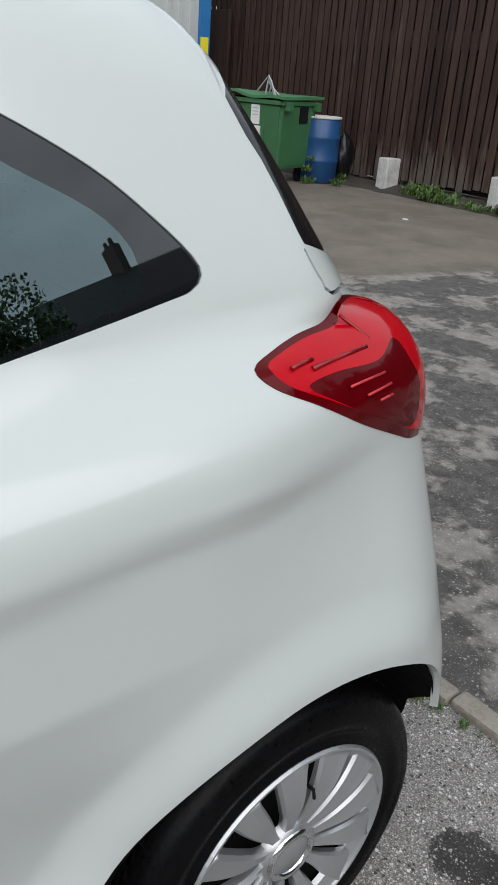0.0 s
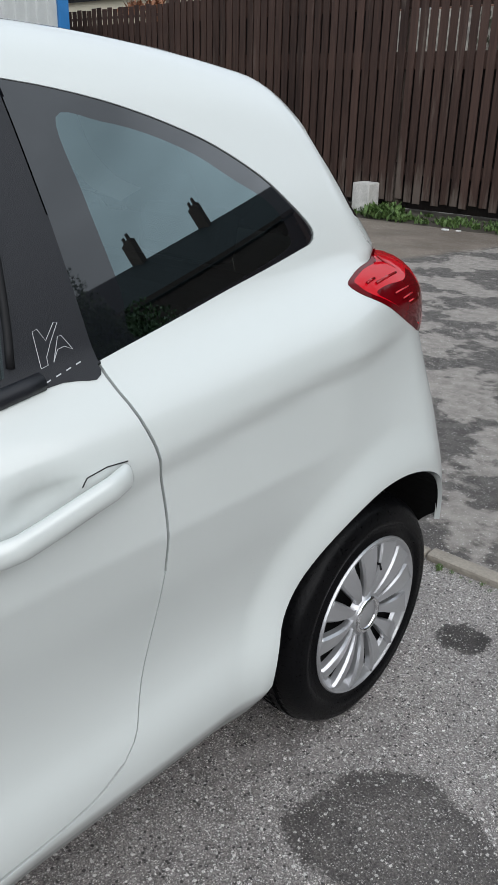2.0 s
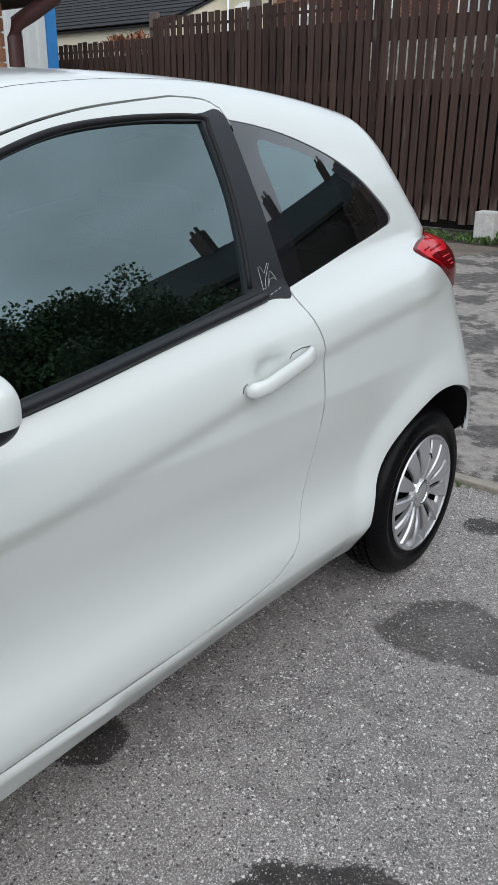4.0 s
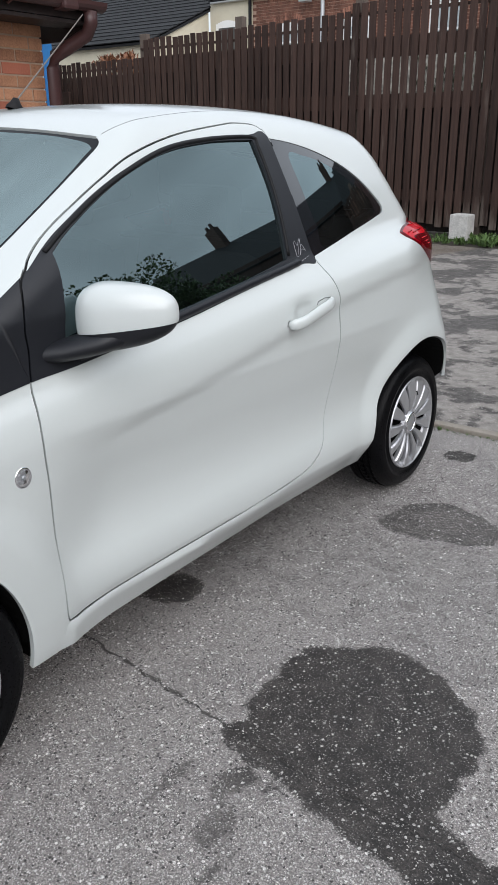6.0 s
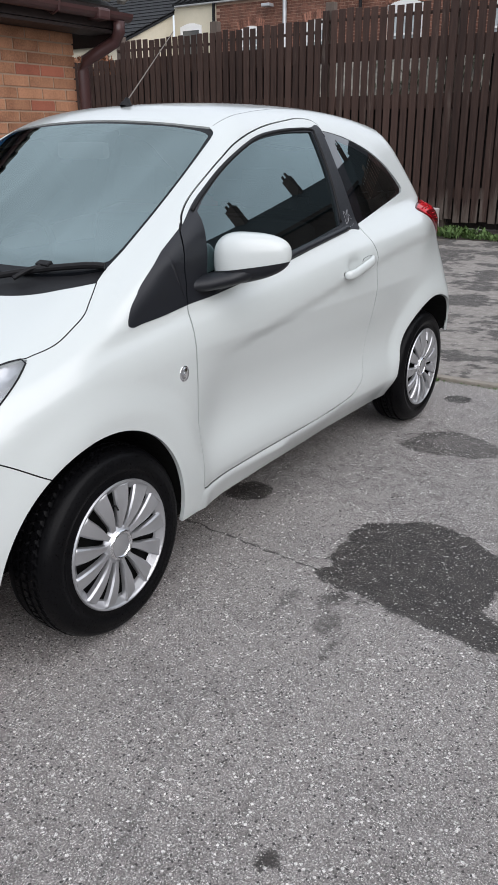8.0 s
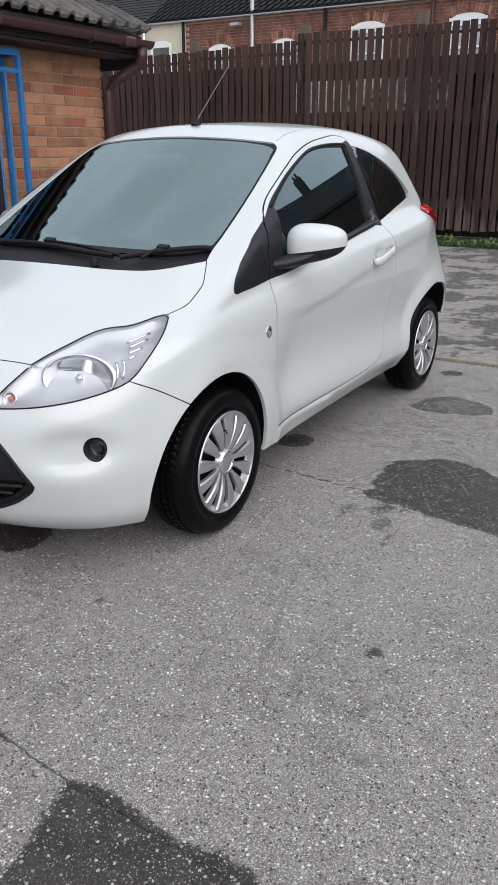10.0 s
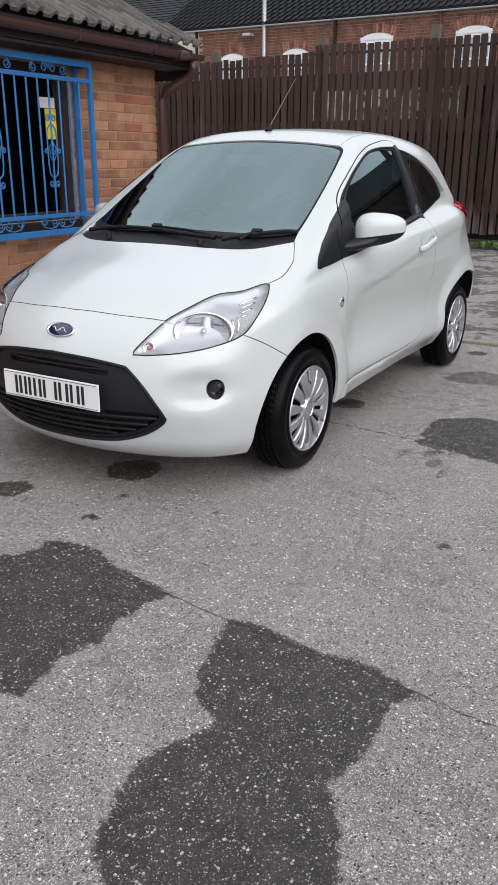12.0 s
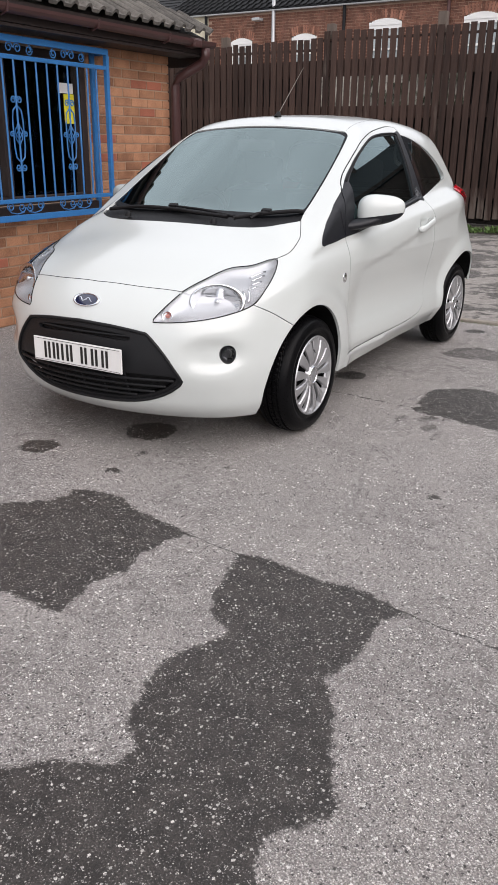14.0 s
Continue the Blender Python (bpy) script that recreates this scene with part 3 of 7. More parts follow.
course, z = 0, 0.038
bricks_made = 0
brick_list = []
while z < 2.12:
    y = WEND - (0 if course % 2 else 0.1125)
    row = [(WEND - 0.05125, 0.1025)] if course % 2 == 0 else []
    while y > -6.8:
        row.append((y - bl / 2, bl))
        y -= bl + gap
    for yc, length in row:
        y0, y1 = yc - length / 2, yc + length / 2
        if WZ0 - 0.03 < z < WZ1 + 0.02 and y1 > WIN0 and y0 < WIN1:
            if y1 > WIN1 and y1 - WIN1 > 0.04:
                length, yc = y1 - WIN1, (y1 + WIN1) / 2
            elif y0 < WIN0 and WIN0 - y0 > 0.04:
                length, yc = WIN0 - y0, (y0 + WIN0) / 2
            else:
                continue
        brick_list.append((yc, z, length))
    z += bh + gap
    course += 1
brick_list.sort(key=lambda q: (q[0] < -0.75, q[1] > 2.3))
for yc, zc, length in brick_list:
    whole = abs(length - bl) < 0.01 or abs(length - 0.1025) < 0.01
    if yc > -0.75 and bricks_made < 300 and whole:
        me = brick_sorts[0 if length > 0.15 else 1][1 if random.random() < 0.07 else 0]
        k = new("brick", me)
        k.parent = office
        k.location = (WX + random.uniform(-0.0015, 0.0015), yc, zc)
        bricks_made += 1
    else:
        far_brick((WX, yc, zc), length)
rest = as_object("brick_rest", rest_v, rest_f, BRICK, office)
rest["kind"] = "stuff"
# returning end wall, courses only
end_v, end_f = [], []
for c in range(28):
    zc = 0.038 + c * (bh + gap)
    for k in range(20):
        xc = WX - 0.06 - (0.1125 if c % 2 else 0) - k * (bl + gap) - bl / 2
        n = len(end_v)
        for dy in (-0.05, 0.0):
            for dx, dz in ((-1, -1), (1, -1), (1, 1), (-1, 1)):
                end_v.append((xc + dx * bl / 2, WEND + dy, zc + dz * bh / 2))
        for f in ((4, 5, 6, 7), (0, 1, 5, 4), (1, 2, 6, 5), (2, 3, 7, 6), (3, 0, 4, 7)):
            end_f.append([n + i for i in f])
er = as_object("end_wall_bricks", end_v, end_f, BRICK, office)
er["kind"] = "stuff"

# window behind the bars
window = thing("window_office", "dark office window in a brown frame with papers inside", "window", "structure")
part("pane", boxed(WX - 0.085, WX - 0.077, WIN0, WIN1, WZ0, WZ1), pane("office_glass", (0.7, 0.72, 0.72), 1.5), window).visible_shadow = False
wf = bmesh.new()
for a0, a1, z0, z1 in ((WIN0, WIN0 + 0.06, WZ0, WZ1), (WIN1 - 0.06, WIN1, WZ0, WZ1), (WIN0 + 0.06, WIN1 - 0.06, WZ0, WZ0 + 0.06), (WIN0 + 0.06, WIN1 - 0.06, WZ1 - 0.06, WZ1), (-0.12, -0.06, WZ0 + 0.06, WZ1 - 0.06)):
    box(wf, WX - 0.11, WX - 0.016, a0, a1, z0, z1, bevel=0.004)
part("window_frame", wf, FASCIA, window, "dark brown window frame")
part("window_sill", boxed(WX - 0.04, WX + 0.04, WIN0 - 0.03, WIN1 + 0.03, WZ0 - 0.07, WZ0 - 0.004, bevel=0.006), FASCIA, window)
# lone near-black sheet stands in for the dimness of the room
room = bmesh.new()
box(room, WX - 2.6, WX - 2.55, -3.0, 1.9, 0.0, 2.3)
part("dim_room_sheet", room, CABIN, window)
paper = bmesh.new()
box(paper, WX - 0.075, WX - 0.072, 0.60, 0.715, 1.50, 1.72)
part("notice", paper, YELLOW, window, "yellow notice on the glass")
paper = bmesh.new()
box(paper, WX - 0.075, WX - 0.072, 0.54, 0.71, 1.725, 1.80)
part("notice", paper, PAPER, window, "white notice on the glass")
for y0, h in ((-0.28, 0.30), (0.42, 0.18), (0.62, 0.12)):
    part("pot_on_sill", boxed(WX - 0.28, WX - 0.2, y0, y0 + 0.13, WZ0 + 0.005, WZ0 + h, bevel=0.02), PAPER, window, "white object on the inner sill")

# blue security grille
grille_bars = thing("window_grille", "bright blue wrought iron security grille with scrolls", "window grille")
BX, G0, G1, GZ0, GZ1 = -2.16, -1.05, 0.905, 0.80, 2.06
for a0, a1, z0, z1 in ((G0, G1, GZ1 - 0.045, GZ1), (G0, G1, 1.905, 1.935), (G0, G1, GZ0, GZ0 + 0.045), (G0, G1, 0.93, 0.96)):
    part("rail", boxed(BX - 0.012, BX + 0.012, a0, a1, z0, z1, bevel=0.003), BLUE, grille_bars)
for y0 in (G0, G1 - 0.035):
    part("upright", boxed(BX - 0.0165, BX + 0.0165, y0, y0 + 0.035, GZ0 + 0.046, GZ1 - 0.046, bevel=0.003), BLUE, grille_bars)
    part("side_bar", boxed(WX + 0.004, WX + 0.03, y0 - 0.035, y0 + 0.005, GZ0, GZ1, bevel=0.003), BLUE, grille_bars)
    for z in (GZ0 + 0.02, GZ1 - 0.03):
        part("bracket", boxed(WX + 0.031, BX - 0.013, y0 + 0.005, y0 + 0.03, z - 0.015, z + 0.015), BLUE, grille_bars)


def scroll(cy, cz, r, sign, turns=1.35, flip=1):
    pts = []
    for k in range(22):
        u = k / 21
        q = u * turns * 2 * math.pi
        rr = r * (1 - 0.72 * u)
        pts.append((BX, cy + sign * rr * math.cos(q), cz + flip * rr * math.sin(q)))
    return pts


pitch = 0.110
y = G1 - 0.035 - pitch
k = 0
while y > G0 + 0.05:
    b = bmesh.new()
    tube(b, [(BX, y, 0.961), (BX, y, 1.904)], 0.0075, 8)
    part("bar", b, BLUE, grille_bars)
    if k % 5 == 3:
        b = bmesh.new()
        for s in (-1, 1):
            tube(b, [(BX, y + s * 0.006, 1.60), (BX, y + s * 0.04, 1.57), (BX, y + s * 0.05, 1.50), (BX, y + s * 0.05, 1.32), (BX, y + s * 0.04, 1.25), (BX, y + s * 0.006, 1.22)], 0.0055, 6)
            tube(b, scroll(y + s * 0.028, 1.64, 0.026, -s), 0.005, 6)
            tube(b, scroll(y + s * 0.028, 1.18, 0.026, -s, flip=-1), 0.005, 6)
            tube(b, scroll(y + s * 0.066, 1.41, 0.02, -s), 0.005, 6)
        for h in range(4):
            pts = []
            for i in range(13):
                u = i / 12
                rr = 0.005 + 0.027 * math.sin(math.pi * u)
                q = h * math.pi / 2 + u * math.pi * 1.2
                pts.append((BX + rr * math.cos(q) * 0.7, y + rr * math.sin(q), 1.34 + 0.14 * u))
            tube(b, pts, 0.004, 6)
        part("scroll_ornament", b, BLUE, grille_bars, "twisted basket and scroll ornament")
    y -= pitch
    k += 1
for cy in (-0.68, -0.11, 0.44):
    for zc, up in ((1.985, 1), (0.895, -1)):
        b = bmesh.new()
        for s in (-1, 1):
            tube(b, scroll(cy + s * 0.040, zc - up * 0.004, 0.036, -s, flip=up), 0.0045, 6)
            tube(b, [(BX, cy + s * 0.025, zc + up * 0.032), (BX, cy + s * 0.09, zc + up * 0.042), (BX, cy + s * 0.15, zc + up * 0.030), (BX, cy + s * 0.185, zc - up * 0.004)], 0.0045, 6)
            tube(b, scroll(cy + s * 0.152, zc - up * 0.010, 0.034, s, flip=-up), 0.0045, 6)
        part("scroll_ornament", b, BLUE, grille_bars, "curled scroll between the rails")

# eaves, gutter and tiled roof
roof_set = thing("roof_office", "grey concrete roll tiles over a brown gutter", "roof", "structure")
part("soffit", boxed(WX + 0.004, -2.04, -7.0, 2.12, 2.095, 2.115), FASCIA, roof_set)
part("fascia_board", boxed(-2.06, -2.035, -7.0, 2.12, 2.12, 2.26), FASCIA, roof_set)
part("bargeboard", boxed(-6.5, -2.064, 2.10, 2.125, 2.02, 2.24), FASCIA, roof_set)
gb = bmesh.new()
prof = [(0.055 * math.cos(q), 0.055 * math.sin(q)) for q in np.linspace(math.pi, 2 * math.pi, 9)]
prof += [(0.049 * math.cos(q), 0.049 * math.sin(q)) for q in np.linspace(2 * math.pi, math.pi, 9)]
ends = []
for yy in (-7.0, 2.16):
    ends.append([gb.verts.new((-1.978 + px_, yy, 2.215 + pz_)) for px_, pz_ in prof])
for i in range(len(prof)):
    j = (i + 1) % len(prof)
    gb.faces.new((ends[0][i], ends[0][j], ends[1][j], ends[1][i]))
gb.faces.new(ends[1])
part("gutter", gb, GUTTER, roof_set, "brown plastic half-round gutter", smooth=False)
for yy in (-1.4, -0.35, 0.55, 1.45):
    b = bmesh.new()
    tube(b, [(-2.034, yy, 2.235), (-2.036, yy, 2.17), (-1.99, yy, 2.150), (-1.935, yy, 2.168), (-1.918, yy, 2.222)], 0.008, 6)
    part("gutter_bracket", b, GUTTER, roof_set)
part("gutter_joint", boxed(-2.036, -1.915, 1.80, 1.92, 2.150, 2.226, bevel=0.02), GUTTER, roof_set)
b = bmesh.new()
tube(b, [(-1.978, 2.06, 2.165), (-1.978, 2.06, 2.10), (-2.02, 2.06, 2.04), (-2.13, 2.00, 1.97), (-2.215, 1.955, 1.92), (-2.235, 1.945, 1.85), (-2.235, 1.945, 0.02)], 0.043, 12)
part("downpipe", b, GUTTER, roof_set, "brown downpipe bending back to the wall", smooth=True)
tb = bmesh.new()
cols = 25
grid = []
for e, (along, lift) in enumerate(((0.0, 0.0), (0.0, 0.024), (0.42, 0.024))):
    row = []
    for i in range(cols):
        u = i / (cols - 1)
        wave = 0.034 * (max(0, math.cos(u * 4 * math.pi)) ** 0.7)
        row.append(tb.verts.new((-along, u * 0.302, lift + wave)))
    grid.append(row)
for r0, r1 in zip(grid, grid[1:]):
    for i in range(cols - 1):
        tb.faces.new((r0[i], r0[i + 1], r1[i + 1], r1[i]))
tile_mesh = bpy.data.meshes.new("roof_tile")
tb.to_mesh(tile_mesh)
tb.free()
tile_mesh.materials.append(TILE)
slope = radians(24)
for r in range(10):
    for c in range(19):
        t = new("roof_tile", tile_mesh)
        t.parent = roof_set
        t.matrix_basis = Matrix.Translation((-2.0, 2.19 - 0.302 * (c + 1) - (0.15 if r % 2 else 0), 2.275)) @ Matrix.Rotation(slope, 4, "Y") @ pose(-0.33 * r, random.uniform(-0.003, 0.003), 0.004 * random.random(), 0, 1.6, random.uniform(-0.4, 0.4))
rb = bmesh.new()
box(rb, -3.9, 0.0, -5.0 - 2.2, 2.14 , -0.03, -0.012, turn=Matrix.Translation((-2.03, 0, 2.262)) @ Matrix.Rotation(slope, 4, "Y"))
part("roof_deck", rb, TILE, roof_set)

# ---- steel unit with blue edge ----
unit = thing("steel_unit", "pale grey ribbed steel cladding with a bright blue corner trim", "building")
uv, uf = [], []
rib = [(0.0, 0.0), (0.10, 0.0), (0.12, 0.028), (0.18, 0.028), (0.20, 0.0)]
n = 0
yy = 8.43
line = []
while yy > -1:
    for d, h in rib[:-1]:
        line.append((yy - d, h))
    yy -= 0.20
for yv, h in line:
    uv += [(-10.105 + h, yv, 0.0), (-10.105 + h, yv, 4.8)]
for i in range(len(line) - 1):
    uf.append((2 * i, 2 * i + 1, 2 * i + 3, 2 * i + 2))
as_object("cladding", uv, uf, CLADDING, unit)
part("corner_trim", boxed(-10.28, -10.06, 8.43, 8.63, 0.0, 4.85, bevel=0.006), BLUE, unit, "bright blue painted corner trim")
part("end_wall", boxed(-16.0, -10.285, 8.49, 8.57, 0.0, 4.8), CLADDING, unit)
part("roof", boxed(-16.0, -10.065, -1.0, 8.425, 4.805, 4.87), CLADDING, unit)
part("sticker", boxed(-10.058, -10.055, 8.45, 8.60, 1.56, 1.80), YELLOW, unit, "yellow warning sticker")
tagged(part("side_door", boxed(-11.1, -10.36, FY - 0.2, FY - 0.14, 0.0, 2.25, bevel=0.01), FENCE, None), "dark brown plank gate beside the fence", "gate", kind="structure")

# ---- terrace behind the fence ----
HY = 17.4
terrace = thing("terrace_house", "red brick terrace with arched white windows and slate roof", "house", at=(0, 0, 0))
EAVE = 4.85
wins = [(-10.99, 0.74, 2.9, 4.12), (-8.94, 0.78, 2.9, 4.14), (-6.54, 0.92, 3.1, 4.38), (-3.98, 0.92, 3.1, 4.38), (-1.2, 0.92, 3.1, 4.38)]
xs = sorted([-12.13, 4.0] + [c - w / 2 for c, w, a, b_ in wins] + [c + w / 2 for c, w, a, b_ in wins])
for i in range(len(xs) - 1):
    mid = (xs[i] + xs[i + 1]) / 2
    hole = [q for q in wins if abs(mid - q[0]) < q[1] / 2]
    if hole:
        part("wall", boxed(xs[i], xs[i + 1], HY, HY + 0.25, 0, hole[0][2]), OLDMORTAR, terrace)
        part("wall", boxed(xs[i], xs[i + 1], HY, HY + 0.25, hole[0][3] + 0.05, EAVE), OLDMORTAR, terrace)
    else:
        part("wall", boxed(xs[i], xs[i + 1], HY, HY + 0.25, 0, EAVE), OLDMORTAR, terrace)
# bricks above the fence line
hv, hf = [], []
for c in range(30):
    zc = 2.95 + c * 0.075
    if zc > EAVE - 0.03:
        break
    for k in range(72):
        xc = -12.12 + (0.1125 if c % 2 else 0) + k * 0.225 + 0.1075
        pieces = [(xc - 0.1075, xc + 0.1075)]
        for cx, w, z0, z1 in wins:
            half = w / 2 * math.sqrt(min(1.0, max(0.0, 1 - (zc - 0.03 - z1) / 0.10)))
            if half > 0:
                pieces = [q for a0, a1 in pieces for q in ((a0, min(a1, cx - half)), (max(a0, cx + half), a1)) if q[1] - q[0] > 0.02]
        for a0, a1 in pieces:
            n = len(hv)
            for dy in (0.0, -0.008):
                for px_, dz in ((a0, -1), (a1, -1), (a1, 1), (a0, 1)):
                    hv.append((px_, HY + dy, zc + dz * 0.0325))
            for f in ((7, 6, 5, 4), (4, 5, 1, 0), (5, 6, 2, 1), (6, 7, 3, 2), (7, 4, 0, 3)):
                hf.append([n + i for i in f])
hb = as_object("brickwork", hv, hf, OLDBRICK, terrace)
hb["kind"] = "stuff"
for cx, w, z0, z1 in wins:
    win = thing("window", "white framed sash window under a brick arch", "")
    win.parent = terrace
    fb = bmesh.new()
    for a0, a1, b0, b1 in ((cx - w / 2, cx - w / 2 + 0.07, z0, z1), (cx + w / 2 - 0.07, cx + w / 2, z0, z1), (cx - w / 2 + 0.07, cx + w / 2 - 0.07, z1 - 0.16, z1 - 0.02), (cx - w / 2 + 0.07, cx + w / 2 - 0.07, 3.72, 3.77)):
        box(fb, a0, a1, HY + 0.01, HY + 0.08, b0, b1)
    for k in range(12):
        a = -1 + 2 * (k + 0.5) / 12
        box(fb, cx + (a - 1 / 12) * w / 2, cx + (a + 1 / 12) * w / 2, HY - 0.004, HY + 0.08, z1 - 0.06, z1 + 0.10 * (1 - a * a))
    part("frame", fb, WHITEPAINT, win, "white painted frame with a curved head")
    part("pane", boxed(cx - w / 2 + 0.07, cx + w / 2 - 0.07, HY + 0.045, HY + 0.055, z0, z1 - 0.16), SKYGLASS, win)
    nb = 13
    for k in range(nb):
        a = -1 + 2 * (k + 0.5) / nb
        base = z1 + 0.10 * (1 - a * a) + 0.01
        vb = boxed(-0.034 * w, 0.034 * w, -0.012, 0.0, 0.0, 0.205, bevel=0.003)
        o = part("arch_brick", vb, OLDBRICK, win)
        o.matrix_basis = Matrix.Translation((cx + a * w * 0.56, HY, base)) @ Matrix.Rotation(a * 0.24, 4, "Y")
part("gutter", boxed(-13.5, 4.0, HY - 0.14, HY - 0.02, EAVE - 0.01, EAVE + 0.07, bevel=0.02), GALV, terrace, "pale grey gutter under the slates")
sl = radians(33)
sv, sf = [], []
for r in range(16):
    off = 0.1 if r % 2 else 0
    for k in range(83):
        x0 = -13.55 + k * 0.215 + off
        n = len(sv)
        for du, lift in ((0.0, 0.022), (0.27, 0.006)):
            for a in (0.004, 0.211):
                d = r * 0.25 + du
                sv.append((x0 + a, HY - 0.16 + d * math.cos(sl), EAVE + 0.06 + d * math.sin(sl) + lift + (0.048 if a > 0.1 else 0)))
        sv += [(sv[n][0], sv[n][1], sv[n][2] - 0.02), (sv[n + 1][0], sv[n + 1][1], sv[n + 1][2] - 0.02)]
        sf += [(n, n + 1, n + 3, n + 2), (n + 4, n + 5, n + 1, n)]
sr = as_object("slate_cover", sv, sf, SLATE, terrace, "dark grey slates in courses")
sr["kind"] = "stuff"
part("roof", boxed(-13.55, 4.2, 0.0, 4.3, -0.02, 0.0, turn=Matrix.Translation((0, HY - 0.16, EAVE + 0.05)) @ Matrix.Rotation(sl, 4, "X")), SLATE, terrace)
part("cream_wall", boxed(-13.6, -12.134, HY - 0.004, HY + 0.25, 0, EAVE), CREAM, terrace, "cream rendered wall")
part("side_pane", boxed(-13.30, -12.72, HY - 0.020, HY - 0.010, 3.3, 4.26), surface("grey_curtained_glass", (0.10, 0.105, 0.105), 0.1, var=0.2, coat=0.5), terrace, "grey window pane with a pale curtain")
cw = bmesh.new()
for a0, a1, b0, b1 in ((-13.38, -13.30, 3.3, 4.32), (-12.72, -12.64, 3.3, 4.32), (-13.30, -12.72, 4.24, 4.32)):
    box(cw, a0, a1, HY - 0.035, HY - 0.005, b0, b1)
for k in range(10):
    a = -1 + 2 * (k + 0.5) / 10
    box(cw, -13.01 + (a - 0.1) * 0.37, -13.01 + (a + 0.1) * 0.37, HY - 0.035, HY - 0.005, 4.321, 4.33 + 0.09 * (1 - a * a))
part("side_window_frame", cw, WHITEPAINT, terrace, "white frame with a curved head")
for xp, zt, mat_ in ((-9.88, 5.6, GALV), (-7.70, 4.85, SEAL), (-4.83, 4.85, GUTTER), (-12.16, 4.85, SEAL)):
    b = bmesh.new()
    tube(b, [(xp, HY - 0.09, 0.0), (xp, HY - 0.09, zt)], 0.055 if mat_ is GALV else 0.045, 10)
    part("pipe", b, mat_, terrace, "grey soil pipe" if mat_ is GALV else "", smooth=True)
part("security_lamp", boxed(-10.45, -10.2, HY - 0.35, HY - 0.1, 4.60, 4.68, bevel=0.02), GALV, terrace)
# lower slate roof beyond the low fence
low_roof = thing("outhouse", "cream rendered house extension under a long grey slate roof", "house")
part("wall", boxed(-22.0, -13.66, 15.12, 15.32, 0, 3.76), CREAM, low_roof)
gable = bmesh.new()
near = [gable.verts.new((-13.66, y_, z_)) for y_, z_ in ((15.325, 0), (HY - 0.01, 0), (HY - 0.01, 4.66), (15.325, 3.83))]
back_side = [gable.verts.new((-13.85, v.co.y, v.co.z)) for v in near]
gable.faces.new(near)
gable.faces.new(back_side[::-1])
for j in range(4):
    gable.faces.new((near[j], back_side[j], back_side[(j + 1) % 4], near[(j + 1) % 4]))
part("side_wall", gable, CREAM, low_roof)
part("roof", boxed(-22.0, -13.6, 0, 10.0, -0.06, 0.0, turn=Matrix.Translation((0, 14.95, 3.76)) @ Matrix.Rotation(radians(22), 4, "X")), SLATE, low_roof)
for r in range(26):
    part("slate_course", boxed(-22.0, -13.58, r * 0.38, r * 0.38 + 0.40, 0.004, 0.024, turn=Matrix.Translation((0, 14.93 + r * 0.38 * math.cos(radians(22)), 3.775 + r * 0.38 * math.sin(radians(22)))) @ Matrix.Rotation(radians(19), 4, "X") @ Matrix.Translation((0, -r * 0.38, 0.022))), SLATE, low_roof)

# ---- body form ----
def curve(x, *knots):
    """Smooth curve through (x, value) knots, held flat beyond the ends."""
    kx = np.array([k[0] for k in knots], float)
    kv = np.array([k[1] for k in knots], float)
    d = np.gradient(kv, kx)
    x = np.clip(x, kx[0], kx[-1])
    i = np.clip(np.searchsorted(kx, x) - 1, 0, len(kx) - 2)
    h = kx[i + 1] - kx[i]
    u = (x - kx[i]) / h
    return ((2*u**3 - 3*u**2 + 1) * kv[i] + (u**3 - 2*u**2 + u) * h * d[i]
            + (3*u**2 - 2*u**3) * kv[i + 1] + (u**3 - u**2) * h * d[i + 1])


def smax(a, b, k):
    h = np.clip(0.5 + 0.5 * (a - b) / k, 0, 1)
    return b + (a - b) * h + k * h * (1 - h)


def smin(a, b, k):
    return -smax(-a, -b, k)


def ramp(a, b, x):
    u = np.clip((x - a) / (b - a), 0, 1)
    return u * u * (3 - 2 * u)


AXLE = 1.15


def belt(y):
    return 1.01 + 0.1 * y


def crease(y):
    return curve(y, (-0.6, 0.76), (-0.2, 0.815), (0.1, 0.86), (0.3, 0.898), (0.5, 0.928), (0.9, 0.968), (1.3, 0.98))


